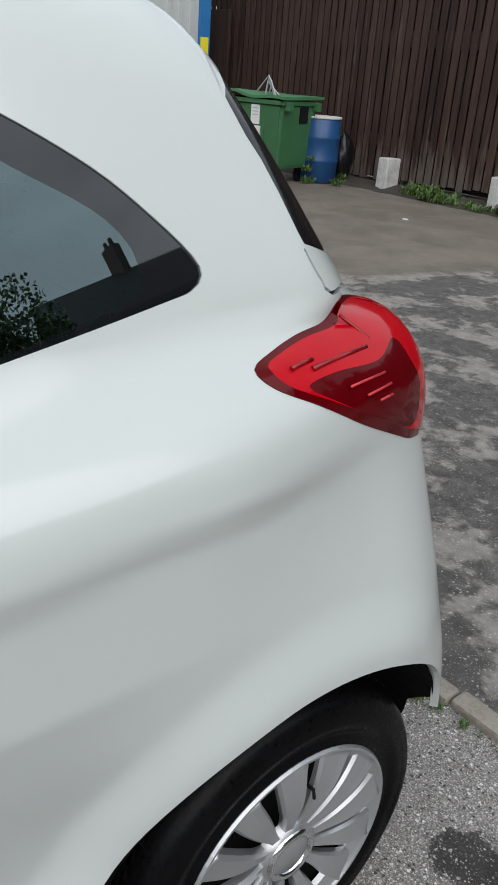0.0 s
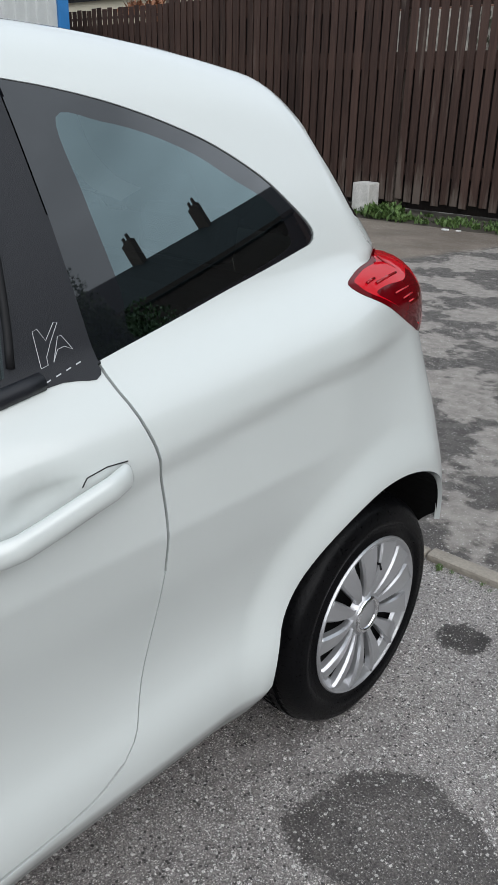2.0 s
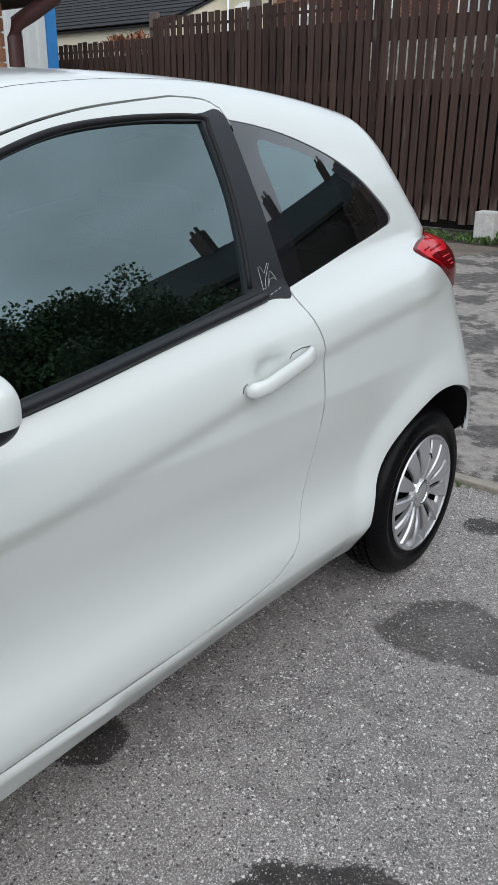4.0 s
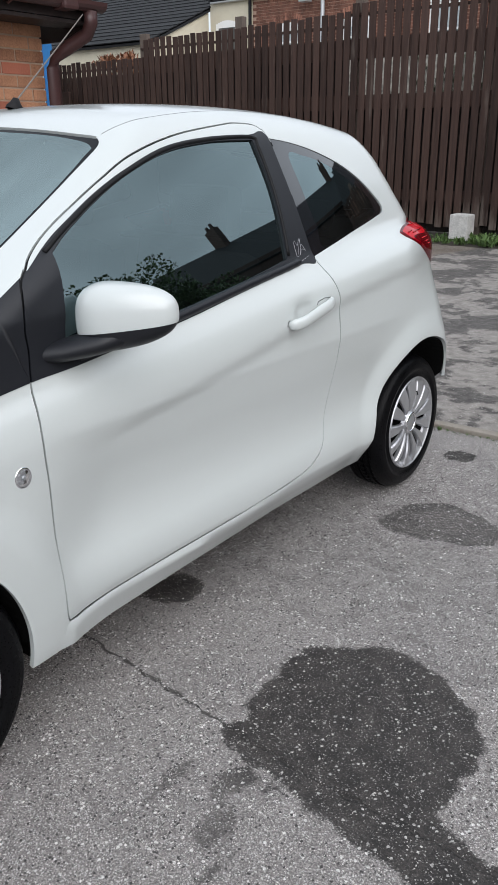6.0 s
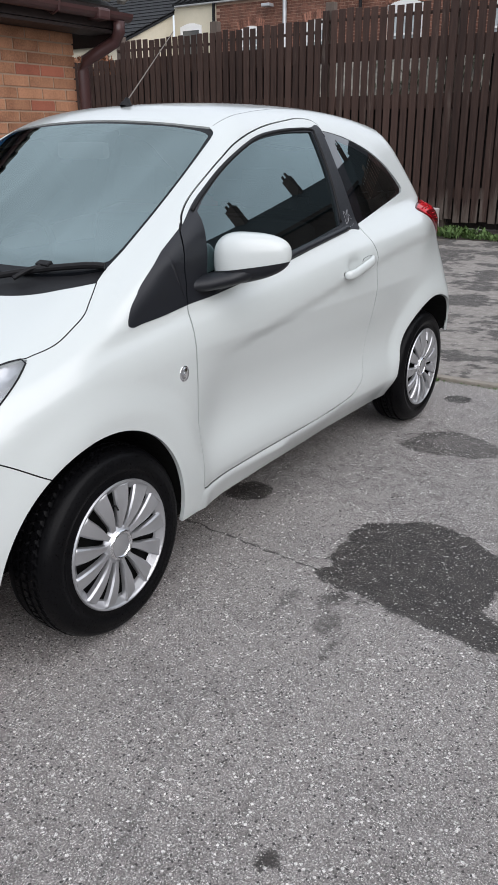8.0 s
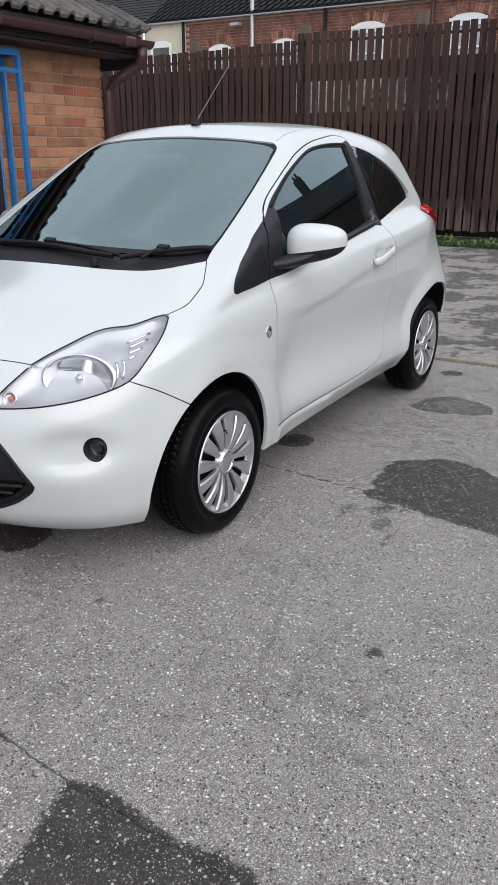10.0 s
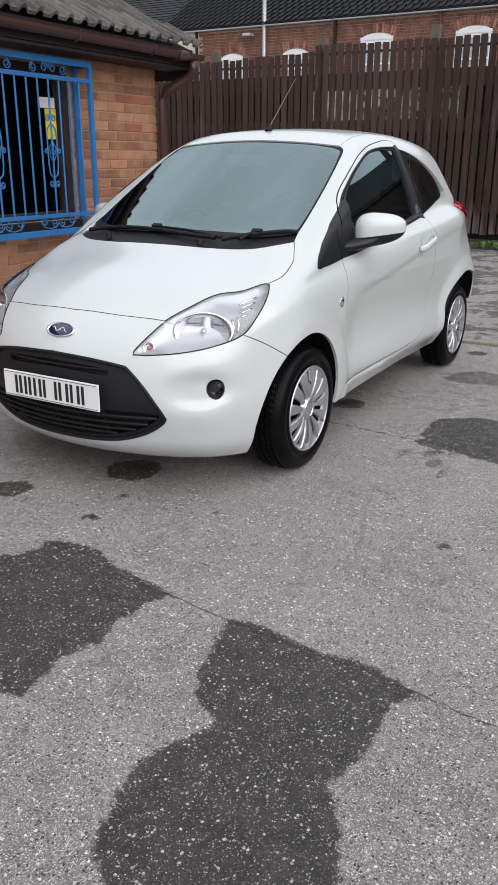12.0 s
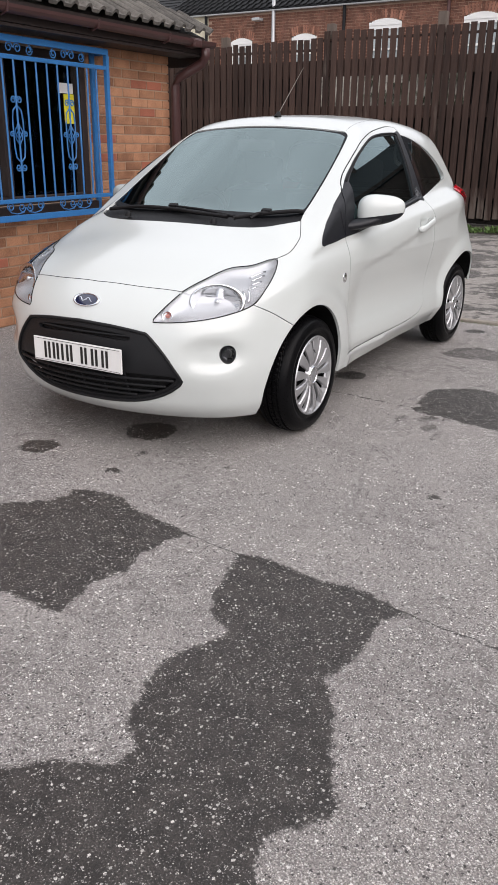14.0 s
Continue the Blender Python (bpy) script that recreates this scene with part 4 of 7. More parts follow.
def side_width(y, z):
    """Half width of the lower body."""
    w = curve(y, (-1.7, 0.80), (-1.3, 0.80), (-0.8, 0.797), (0.0, 0.815), (0.5, 0.824), (1.0, 0.825), (1.4, 0.825), (1.7, 0.81))
    q = z - belt(y)
    w = w + curve(q, (-0.2, 0.0), (-0.13, -0.002), (-0.09, -0.012), (-0.05, -0.032), (-0.02, -0.055), (0.02, -0.09), (0.1, -0.17))
    mid = ramp(-0.85, -0.55, y) * (1 - ramp(0.75, 1.05, y))
    w = w + mid * curve(z, (0.16, -0.020), (0.30, -0.020), (0.335, -0.015), (0.38, -0.015), (0.42, -0.022), (0.46, -0.035), (0.52, -0.043), (0.60, -0.037), (0.70, -0.016), (0.78, 0.0))
    # sill turned under, and its ledge below the door
    w = w + mid * (0.5 + 0.5 * ramp(-0.8, 0.0, y)) * curve(z, (0.16, -0.100), (0.21, -0.070), (0.26, -0.036), (0.30, -0.012), (0.335, 0.0))
    low_edge = curve(y, (-0.76, 0.306), (-0.59, 0.312), (-0.344, 0.322), (-0.056, 0.330), (0.181, 0.341), (0.32, 0.358), (0.395, 0.390), (0.46, 0.43))
    w = w + 0.013 * ramp(-0.77, -0.72, y) * (1 - ramp(-0.15, 0.30, y)) * np.clip((low_edge - z) / 0.02, 0, 1)
    w = w + (1 - mid) * curve(z, (0.16, -0.04), (0.25, -0.01), (0.35, 0.0))
    w = w - 0.085 * ramp(0.95, 1.42, y) * ramp(0.66, 1.0, z)
    # fold along the side
    fade = ramp(-0.75, -0.35, y) * (1 - ramp(1.0, 1.3, y))
    w = w - 0.010 * fade * (1 - ramp(-0.045, 0.008, z - crease(y))) * ramp(-0.40, -0.05, z - crease(y))
    # flared lips of the wheel arches
    for c in (-AXLE, AXLE):
        r = np.hypot(y - c, z - 0.29)
        w = w + 0.019 * (1 - ramp(0.385, 0.485, r)) * (0.45 + 0.55 * ramp(0.22, 0.5, z))
    return w


def form(x, y, z):
    """Below zero inside the car body."""
    ax = np.abs(x)
    side = (ax - side_width(y, z)) * 0.96
    nose = curve(z, (0.15, -1.80), (0.22, -1.89), (0.32, -1.94), (0.42, -1.965), (0.52, -1.96), (0.62, -1.935), (0.70, -1.89), (0.78, -1.82), (0.9, -1.62))
    nose = nose + 0.42 * ax**2 + 0.55 * ax**6
    front = (nose - y) * 0.9
    tail = curve(z, (0.2, 1.60), (0.35, 1.66), (0.5, 1.65), (0.65, 1.61), (0.8, 1.57), (0.95, 1.535), (1.1, 1.48), (1.3, 1.38))
    tail = tail - 0.20 * ax**2 - 0.22 * ax**6
    rear = (y - tail) * 0.95
    hood = curve(y, (-2.0, 0.62), (-1.85, 0.735), (-1.7, 0.815), (-1.5, 0.895), (-1.3, 0.955), (-1.1, 1.015), (-0.8, 1.075), (-0.3, 1.09), (0.5, 1.10), (1.2, 1.12), (1.6, 1.09))
    hood = hood - curve(y, (-1.9, 0.12), (-1.4, 0.115), (-1.0, 0.03), (-0.5, 0.05), (1.5, 0.03)) * ax**2 / 0.64
    top = (z - hood) * 0.93
    low = smax(side, front, 0.20)
    low = smax(low, rear, 0.12)
    low = smax(low, top, 0.075)
    low = smax(low, 0.165 - z, 0.02)
    # hollows round the fog lamps and behind the door handles
    low = low + np.where(y < -1.4, 0.026 * np.exp(-(((ax - 0.608) / 0.098) ** 2 + ((z - 0.488) / 0.070) ** 2) ** 1.7), 0)
    low = low + np.where(ax > 0.6, 0.017 * np.exp(-(((y - 0.285) / 0.060) ** 2 + ((z - 0.914) / 0.032) ** 2) ** 1.5), 0)
    # cabin
    up, down = np.maximum(z - 1.046, 0), np.minimum(z - 1.046, 0)
    glass = (ax - (0.735 + 0.022 * (1 - ramp(-0.5, 0.2, y)) * ramp(1.0, 1.14, z) - 0.40 * up - 0.16 * up**2 - 0.12 * down - 0.014 * ramp(0.8, 1.15, y))) * 0.91
    roof = curve(y, (-0.7, 1.40), (-0.3, 1.492), (0.0, 1.524), (0.3, 1.535), (0.7, 1.523), (1.0, 1.488), (1.3, 1.43), (1.6, 1.37))
    # raised lip of the tail spoiler
    roof = roof + 0.016 * ramp(0.72, 1.05, y) * (1 - ramp(0.24, 0.40, ax))
    roof = z - (roof - 0.10 * ax**2 - 0.25 * ax**4)
    screen = (z - (1.018 + 0.555 * (y + 1.10) - 0.20 * ax**2)) * 0.874
    back = (y - (1.43 - 0.85 * (z - 1.18) - 0.41 * ax**2 - 0.5 * ax**6)) * 0.82
    cab = smax(glass, roof, 0.075)
    cab = smax(cab, screen, 0.05)
    cab = smax(cab, back, 0.06)
    cab = smax(cab, belt(y) - 0.02 - z, 0.02)
    return smin(low, cab, 0.035)


def cast(o, d, far=1.6, near=0.0):
    """Where rays from inside leave the body."""
    o, d = np.asarray(o, float), np.asarray(d, float)
    a = np.full(o.shape[:-1], near)
    b = np.full(o.shape[:-1], far)
    for _ in range(34):
        m = (a + b) / 2
        p = o + d * m[..., None]
        inside = form(p[..., 0], p[..., 1], p[..., 2]) < 0
        a, b = np.where(inside, m, a), np.where(inside, b, m)
    return o + d * ((a + b) / 2)[..., None]

# ---- car ----
from mathutils import geometry

PIV0, PIV1, MIDZ, RAD = -1.15, 1.0, 0.72, 0.8


def grad(p, h=1e-3):
    g = np.stack([form(p[:, 0] + h, p[:, 1], p[:, 2]) - form(p[:, 0] - h, p[:, 1], p[:, 2]),
                  form(p[:, 0], p[:, 1] + h, p[:, 2]) - form(p[:, 0], p[:, 1] - h, p[:, 2]),
                  form(p[:, 0], p[:, 1], p[:, 2] + h) - form(p[:, 0], p[:, 1], p[:, 2] - h)], 1)
    return g / np.maximum(np.linalg.norm(g, axis=1, keepdims=True), 1e-9)


def side_point(q):
    """Chart round the sides: length along the car and height angle -> place on the body."""
    s, e = q[:, 0], q[:, 1] / RAD
    f0 = np.clip((PIV0 - s) / RAD, 0, math.pi / 2)
    f1 = np.clip((s - PIV1) / RAD, 0, math.pi / 2)
    f = f1 - f0
    o = np.stack([0 * s, np.clip(s, PIV0, PIV1), 0 * s + MIDZ], 1)
    d = np.stack([np.cos(f) * np.cos(e), np.sin(f) * np.cos(e), np.sin(e)], 1)
    return cast(o, d)


def side_chart(p):
    p = np.atleast_2d(np.asarray(p, float))
    x, y = np.abs(p[:, 0]), p[:, 1]
    s = np.where(y < PIV0, PIV0 - RAD * np.arctan2(PIV0 - y, np.maximum(x, 1e-9)), np.where(y > PIV1, PIV1 + RAD * np.arctan2(y - PIV1, np.maximum(x, 1e-9)), y))
    yc = np.clip(y, PIV0, PIV1)
    return np.stack([s, RAD * np.arctan2(p[:, 2] - MIDZ, np.hypot(x, y - yc))], 1)


def top_point(q):
    o = np.stack([q[:, 0], q[:, 1], 0 * q[:, 0] + 0.6], 1)
    return cast(o, np.tile((0.0, 0.0, 1.0), (len(q), 1)))


def from_side(yz):
    """Places on the flank for (y, z)."""
    yz = np.asarray(yz, float)
    return cast(np.stack([0 * yz[:, 0], yz[:, 0], yz[:, 1]], 1), np.tile((1.0, 0.0, 0.0), (len(yz), 1)))


def from_front(xz):
    xz = np.asarray(xz, float)
    return cast(np.stack([xz[:, 0], 0 * xz[:, 0] - 1.2, xz[:, 1]], 1), np.tile((0.0, -1.0, 0.0), (len(xz), 1)))


def ribbon(line, half):
    """A narrow band along a line in a chart."""
    d = np.gradient(line, axis=0)
    n = np.stack([-d[:, 1], d[:, 0]], 1) / np.maximum(np.linalg.norm(d, axis=1, keepdims=True), 1e-9)
    return np.concatenate([line + n * half, (line - n * half)[::-1]])


def panels(bounds, polys, place, spacing):
    """Cuts a chart along all the outlines; gives each named area as (points on the chart, triangles)."""
    pts, edges = [], []
    for poly in [bounds] + [p for _, p in polys]:
        k = len(pts)
        pts += [Vector((float(a), float(b))) for a, b in poly]
        edges += [(k + i, k + (i + 1) % len(poly)) for i in range(len(poly))]
    a = np.arange(bounds[:, 0].min(), bounds[:, 0].max(), spacing)
    b = np.arange(bounds[:, 1].min(), bounds[:, 1].max(), spacing)
    A, B = np.meshgrid(a, b)
    A = A + (np.arange(len(b)) % 2)[:, None] * spacing / 2
    ok = reach(bounds, A.ravel(), B.ravel()) < -spacing * 0.4
    pts += [Vector((float(u), float(v))) for u, v in zip(A.ravel()[ok], B.ravel()[ok])]
    res = geometry.delaunay_2d_cdt(pts, edges, [], 0, 1e-6)
    v = np.array([(q[0], q[1]) for q in res[0]])
    t = np.array([f for f in res[2] if len(f) == 3])
    c = v[t].mean(1)
    live = inside(bounds, c[:, 0], c[:, 1])
    owner = np.full(len(t), "", dtype=object)
    for name, poly in polys:
        owner[live & inside(poly, c[:, 0], c[:, 1])] = name
    owner[~live] = None
    p3 = place(v)
    out = {}
    for name in set(owner[live]):
        tt = t[owner == name]
        used, idx = np.unique(tt, return_inverse=True)
        out[name] = (p3[used], idx.reshape(-1, 3))
    return out


def shell(patch, push=0.0, rim=0.014, mirror=False, both=False, swell=None, bow=None):
    """Vertices, faces and normals of a panel with its edge folded inwards."""
    p, t = patch
    n = grad(p)
    p = p + n * push
    if swell is not None:
        p = p + n * swell(p)[:, None]
    a, b, c = p[t[:, 0]], p[t[:, 1]], p[t[:, 2]]
    flip = (np.cross(b - a, c - a) * n[t[:, 0]]).sum(1) < 0
    t = np.where(flip[:, None], t[:, ::-1], t)
    if swell is not None:
        fn = np.cross(p[t[:, 1]] - p[t[:, 0]], p[t[:, 2]] - p[t[:, 0]])
        n = np.zeros_like(p)
        for k in range(3):
            np.add.at(n, t[:, k], fn)
        n /= np.maximum(np.linalg.norm(n, axis=1, keepdims=True), 1e-12)
    if bow is not None:
        n = bow(p)
    count = {}
    for tri in t:
        for i in range(3):
            e = (int(tri[i]), int(tri[(i + 1) % 3]))
            count[e] = count.get(e, 0) + 1
    border = [e for e in count if (e[1], e[0]) not in count and not (abs(p[e[0], 0]) < 2e-3 and abs(p[e[1], 0]) < 2e-3)]
    V, F, N = [p], [tuple(q) for q in t], [n]
    if rim and border:
        k = len(p)
        vs, ns = [], []
        for i, j in border:
            o = np.cross(p[j] - p[i], n[i])
            o /= max(np.linalg.norm(o), 1e-9)
            vs += [p[i], p[j], p[j] - n[j] * rim, p[i] - n[i] * rim]
            ns += [o] * 4
            F.append((k, k + 3, k + 2, k + 1))
            k += 4
        V.append(np.array(vs))
        N.append(np.array(ns))
    V, N = np.concatenate(V), np.concatenate(N)
    if mirror or both:
        W, M = V * (-1, 1, 1), N * (-1, 1, 1)
        G = [f[::-1] for f in F]
        if mirror:
            return W, G, M
        k = len(V)
        return np.concatenate([V, W]), F + [tuple(i + k for i in f) for f in G], np.concatenate([N, M])
    return V, F, N


def panel(name, patch, material, parent, label="", **kw):
    v, f, n = shell(patch, **kw)
    return as_object(name, v, f, material, parent, label, normals=n)


def side_glass(p):
    """Even curve of the side windows."""
    n = np.stack([1 + 0 * p[:, 0], 0.10 * (p[:, 1] - 0.1) + 0.20 * np.maximum(p[:, 1] - 0.4, 0), 0.42 + 0.30 * (p[:, 2] - 1.2)], 1)
    return n / np.linalg.norm(n, axis=1, keepdims=True)


car = thing("car", "white three-door hatchback with black trim, parked on grey asphalt", "car")

# line that parts bonnet, windscreen and roof from the sides, seen from above
front_edge = [(0.0, -1.79), (0.23, -1.776), (0.43, -1.737)]
lamp_edge = [(0.43, -1.737), (0.483, -1.635), (0.535, -1.515), (0.607, -1.441), (0.648, -1.357), (0.672, -1.319)]
wing_edge = [(0.672, -1.319), (0.694, -1.235), (0.683, -1.125), (0.655, -1.06), (0.62, -0.992)]
screen_edge = [(0.62, -0.992), (0.607, -0.93), (0.600, -0.84), (0.585, -0.66), (0.560, -0.45), (0.537, -0.31), (0.518, -0.272), (0.498, -0.262)]
ditch = [(0.498, -0.262), (0.495, -0.15), (0.478, 0.0), (0.45, 0.25), (0.43, 0.55), (0.42, 0.85), (0.40, 1.10)]
roof_end = [(0.40, 1.10), (0.385, 1.17), (0.30, 1.215), (0.15, 1.24), (0.0, 1.245)]
lines = [smooth_line(q, 0.02) for q in (front_edge, lamp_edge, wing_edge, screen_edge, ditch, roof_end)]
seam = np.concatenate([q[:-1] for q in lines] + [lines[-1][-1:]])
seam_3d = top_point(seam)
top_bounds = np.concatenate([seam, [(0.0, -1.79 + (1.245 + 1.79) * k / 150) for k in range(149, 0, -1)]])
bonnet_rear = smooth_line([(0.62, -0.992), (0.565, -1.08), (0.462, -1.148), (0.307, -1.186), (0.15, -1.2), (0.0, -1.204)], 0.02)
screen_low = smooth_line([(0.607, -0.93), (0.53, -0.995), (0.40, -1.045), (0.2, -1.075), (0.0, -1.083)], 0.02)
screen_top = smooth_line([(0.498, -0.262), (0.40, -0.280), (0.2, -0.298), (0.0, -0.303)], 0.02)
edge_pts = seam[(seam[:, 1] > -0.93) & (seam[:, 1] < -0.262) & (seam[:, 0] > 0.49)]
glass_top = np.concatenate([screen_low[::-1], edge_pts, screen_top])
inner = smooth_line([(0.0, -1.050), (0.2, -1.043), (0.38, -1.017), (0.50, -0.972), (0.580, -0.918), (0.589, -0.86), (0.574, -0.66), (0.550, -0.46), (0.527, -0.335), (0.505, -0.294), (0.39, -0.296), (0.2, -0.314), (0.0, -0.319)], 0.02)
bonnet_poly = np.concatenate([seam[seam[:, 1] <= -0.992], bonnet_rear[1:]])
cowl_poly = np.concatenate([bonnet_rear[::-1], [(0.614, -0.955)], screen_low])
off = 0.0022
top_polys = [("bonnet", bonnet_poly), ("cowl", cowl_poly), ("frit", glass_top), ("windscreen", inner),
             ("gap", ribbon(bonnet_rear, off)), ("gap", ribbon(smooth_line([(0.498, -0.262), (0.40, -0.280), (0.2, -0.298), (0.0, -0.303)], 0.02), 0.004))]
tops = panels(top_bounds, top_polys, top_point, 0.025)
panel("bonnet", tops["bonnet"], PAINT, car, both=True)
panel("cowl", tops["cowl"], GRAIN, car, "charcoal plastic scuttle panel", both=True, push=-0.012, rim=0.02)
panel("windscreen_border", tops["frit"], SCREENBAND, car, "black band round the windscreen", both=True, push=-0.003)
ws = panel("windscreen", tops["windscreen"], SCREEN, car, "grey tinted windscreen", both=True, push=-0.003, rim=0)
ws.visible_shadow = False
panel("roof", tops[""], PAINT, car, both=True)
for sx in (1, -1):
    for k, ln in enumerate((seam_3d[seam[:, 1] <= -0.992], seam_3d[(seam[:, 1] > -0.262) & (seam[:, 0] > 0.41)])):
        bm = bmesh.new()
        tube(bm, [(sx * q[0], q[1], q[2]) for q in ln - grad(ln) * (0.0005 if k == 0 else 0.0012)], 0.0019 if k == 0 else 0.0016, 8)
        part("bonnet_gap" if k == 0 else "roof_joint", bm, SEAL, car)
panel("top_seal", tops["gap"], SEAL, car, both=True, push=-0.008, rim=0)

# outlines on the flanks, as (y, z) seen from the side
door_glass = [(-0.600, 1.182), (-0.533, 1.224), (-0.40, 1.291), (-0.262, 1.343), (-0.08, 1.391), (0.13, 1.414), (0.335, 1.418)]
door_glass2 = [(0.335, 1.418), (0.338, 1.27), (0.318, 1.15), (0.297, 1.066)]
door_glass3 = [(0.297, 1.066), (0.02, 1.026), (-0.244, 0.994), (-0.45, 0.972), (-0.632, 0.957)]
door_glass4 = [(-0.632, 0.957), (-0.622, 1.036), (-0.600, 1.182)]
quarter = [(0.432, 1.423), (0.52, 1.412), (0.62, 1.393), (0.72, 1.365), (0.813, 1.330), (0.911, 1.277), (0.972, 1.229), (1.012, 1.190), (1.020, 1.170), (1.002, 1.156), (0.960, 1.148), (0.776, 1.117), (0.607, 1.086), (0.442, 1.058)]
quarter_in = [(0.508, 1.374), (0.588, 1.368), (0.671, 1.350), (0.759, 1.318), (0.83, 1.278), (0.885, 1.250), (0.917, 1.229), (0.939, 1.202), (0.943, 1.172), (0.93, 1.156), (0.804, 1.128), (0.641, 1.097), (0.524, 1.077), (0.523, 1.144), (0.511, 1.267)]
surround = [(-0.672, 1.153), (-0.60, 1.200), (-0.533, 1.238), (-0.40, 1.305), (-0.262, 1.357), (-0.08, 1.405), (0.13, 1.428), (0.33, 1.433), (0.425, 1.430),
            (0.440, 1.25), (0.445, 1.055), (0.345, 1.043), (0.02, 1.002), (-0.244, 0.967), (-0.45, 0.945), (-0.61, 0.928), (-0.735, 0.920), (-0.867, 0.906), (-0.962, 0.900), (-0.995, 0.896), (-1.015, 0.904), (-1.010, 0.918), (-0.985, 0.950), (-0.945, 0.982), (-0.923, 1.000), (-0.80, 1.082)]
door_line = [(-0.746, 0.918), (-0.762, 0.80), (-0.753, 0.667), (-0.747, 0.505), (-0.749, 0.377), (-0.744, 0.325), (-0.72, 0.310), (-0.59, 0.314), (-0.344, 0.324), (-0.056, 0.332), (0.181, 0.343), (0.32, 0.360), (0.395, 0.392),
             (0.435, 0.435), (0.463, 0.52), (0.487, 0.62), (0.497, 0.715), (0.494, 0.823), (0.478, 0.922), (0.464, 0.97), (0.449, 1.021), (0.442, 1.056)]
door_up = [(0.442, 1.056), (0.438, 1.25), (0.428, 1.425), (0.415, 1.450), (0.385, 1.464), (0.308, 1.468), (0.24, 1.464), (-0.014, 1.434), (-0.227, 1.387), (-0.364, 1.333), (-0.483, 1.275), (-0.58, 1.222), (-0.645, 1.180), (-0.676, 1.154), (-0.712, 1.12), (-0.736, 1.05), (-0.735, 0.986), (-0.746, 0.918)]
wing_gap = [(0.705, -1.587, 0.699), (0.774, -1.506, 0.65), (0.803, -1.383, 0.581)]


def side_line(yz, step=0.02, closed=False):
    return side_chart(from_side(smooth_line(yz, step, closed)))


def arch(cy, cz, r, stretch):
    """Wheel opening, with its foot drawn out towards the middle of the car."""
    pts = []
    pts.append((cy + r * (1 + (stretch[1] if stretch[0] > 0 else 0)) - 0.02, 0.08))
    for q in np.linspace(-0.25, math.pi + 0.25, 70):
        k = 1.0
        u = math.cos(q) * stretch[0]
        if u > 0:
            k += stretch[1] * u * u
        if u < -0.3 and stretch[0] < 0:
            k -= 0.09 * (u + 0.3) ** 2 * 2.0
        pts.append((cy + r * k * math.cos(q), cz + r * math.sin(q)))
    pts.append((cy - r * (1 + (stretch[1] if stretch[0] < 0 else 0)) + 0.02, 0.08))
    return pts


def open_chart(yz):
    yz = np.array(yz)
    body = side_chart(from_side(yz[1:-1]))
    return np.concatenate([[(body[0, 0] - 0.005, -0.75)], body, [(body[-1, 0] + 0.005, -0.75)]])


rear_arch = arch(1.135, 0.292, 0.374, (-1, 0.01))
front_arch = arch(-1.195, 0.285, 0.360, (1, -0.06))
head_pts = np.concatenate([top_point(lines[1][:-1]), smooth_line([(0.672, -1.319, 0.864), (0.698, -1.385, 0.824), (0.715, -1.5, 0.757), (0.704, -1.59, 0.6985), (0.64, -1.697, 0.6655), (0.529, -1.795, 0.6415), (0.40, -1.858, 0.632), (0.364, -1.869, 0.637), (0.392, -1.816, 0.690), (0.43, -1.737, 0.750)], 0.015)[:-1]])
tail_pts = smooth_line([(0.740, 1.046, 1.079), (0.722, 1.083, 1.088), (0.705, 1.132, 1.096), (0.693, 1.180, 1.100), (0.683, 1.203, 1.104), (0.672, 1.219, 1.112), (0.655, 1.240, 1.113), (0.63, 1.275, 1.108), (0.60, 1.32, 1.100), (0.59, 1.355, 1.092), (0.605, 1.385, 1.07), (0.635, 1.40, 1.04), (0.66, 1.41, 0.98), (0.70, 1.38, 0.925), (0.744, 1.33, 0.935), (0.761, 1.276, 0.958), (0.781, 1.185, 1.001), (0.783, 1.106, 1.042), (0.766, 1.056, 1.064)], 0.015, True)
foot = []
for s in np.arange(PIV0 - RAD * math.pi / 2, PIV1 + RAD * math.pi / 2 + 0.01, 0.02):
    es = np.linspace(-0.62, -0.25, 60)
    pz = side_point(np.stack([0 * es + min(s, PIV1 + RAD * math.pi / 2), es], 1))[:, 2]
    sill = 0.176 + 0.065 * float(ramp(-1.2, -0.9, s)) - 0.012 * float(ramp(-0.85, -0.6, s)) + 0.008 * float(ramp(0.7, 0.85, s)) + 0.262 * float(ramp(1.25, 1.37, s))
    foot.append((min(s, PIV1 + RAD * math.pi / 2), float(np.interp(sill, pz, es))))
foot = np.array(foot)
up = side_chart(seam_3d)
side_bounds = np.concatenate([foot, np.linspace(foot[-1], up[-1], 60)[1:-1], up[::-1], np.linspace(up[0], foot[0], 50)[1:-1]])
seam_line = side_chart(smooth_line(wing_gap, 0.015))
corner = side_chart(from_side([(-1.36, 0.5), (-1.40, 0.3), (-1.40, 0.17)]))
head_chart = side_chart(head_pts)
bumper_poly = np.concatenate([[(-2.5, -0.7)], [(-2.5, 0.3)], side_chart(seam_3d[seam[:, 1] <= -1.737]),
                              side_chart([(0.62, -1.62, 0.74)]), seam_line, corner, [(-1.40, -0.7)]])
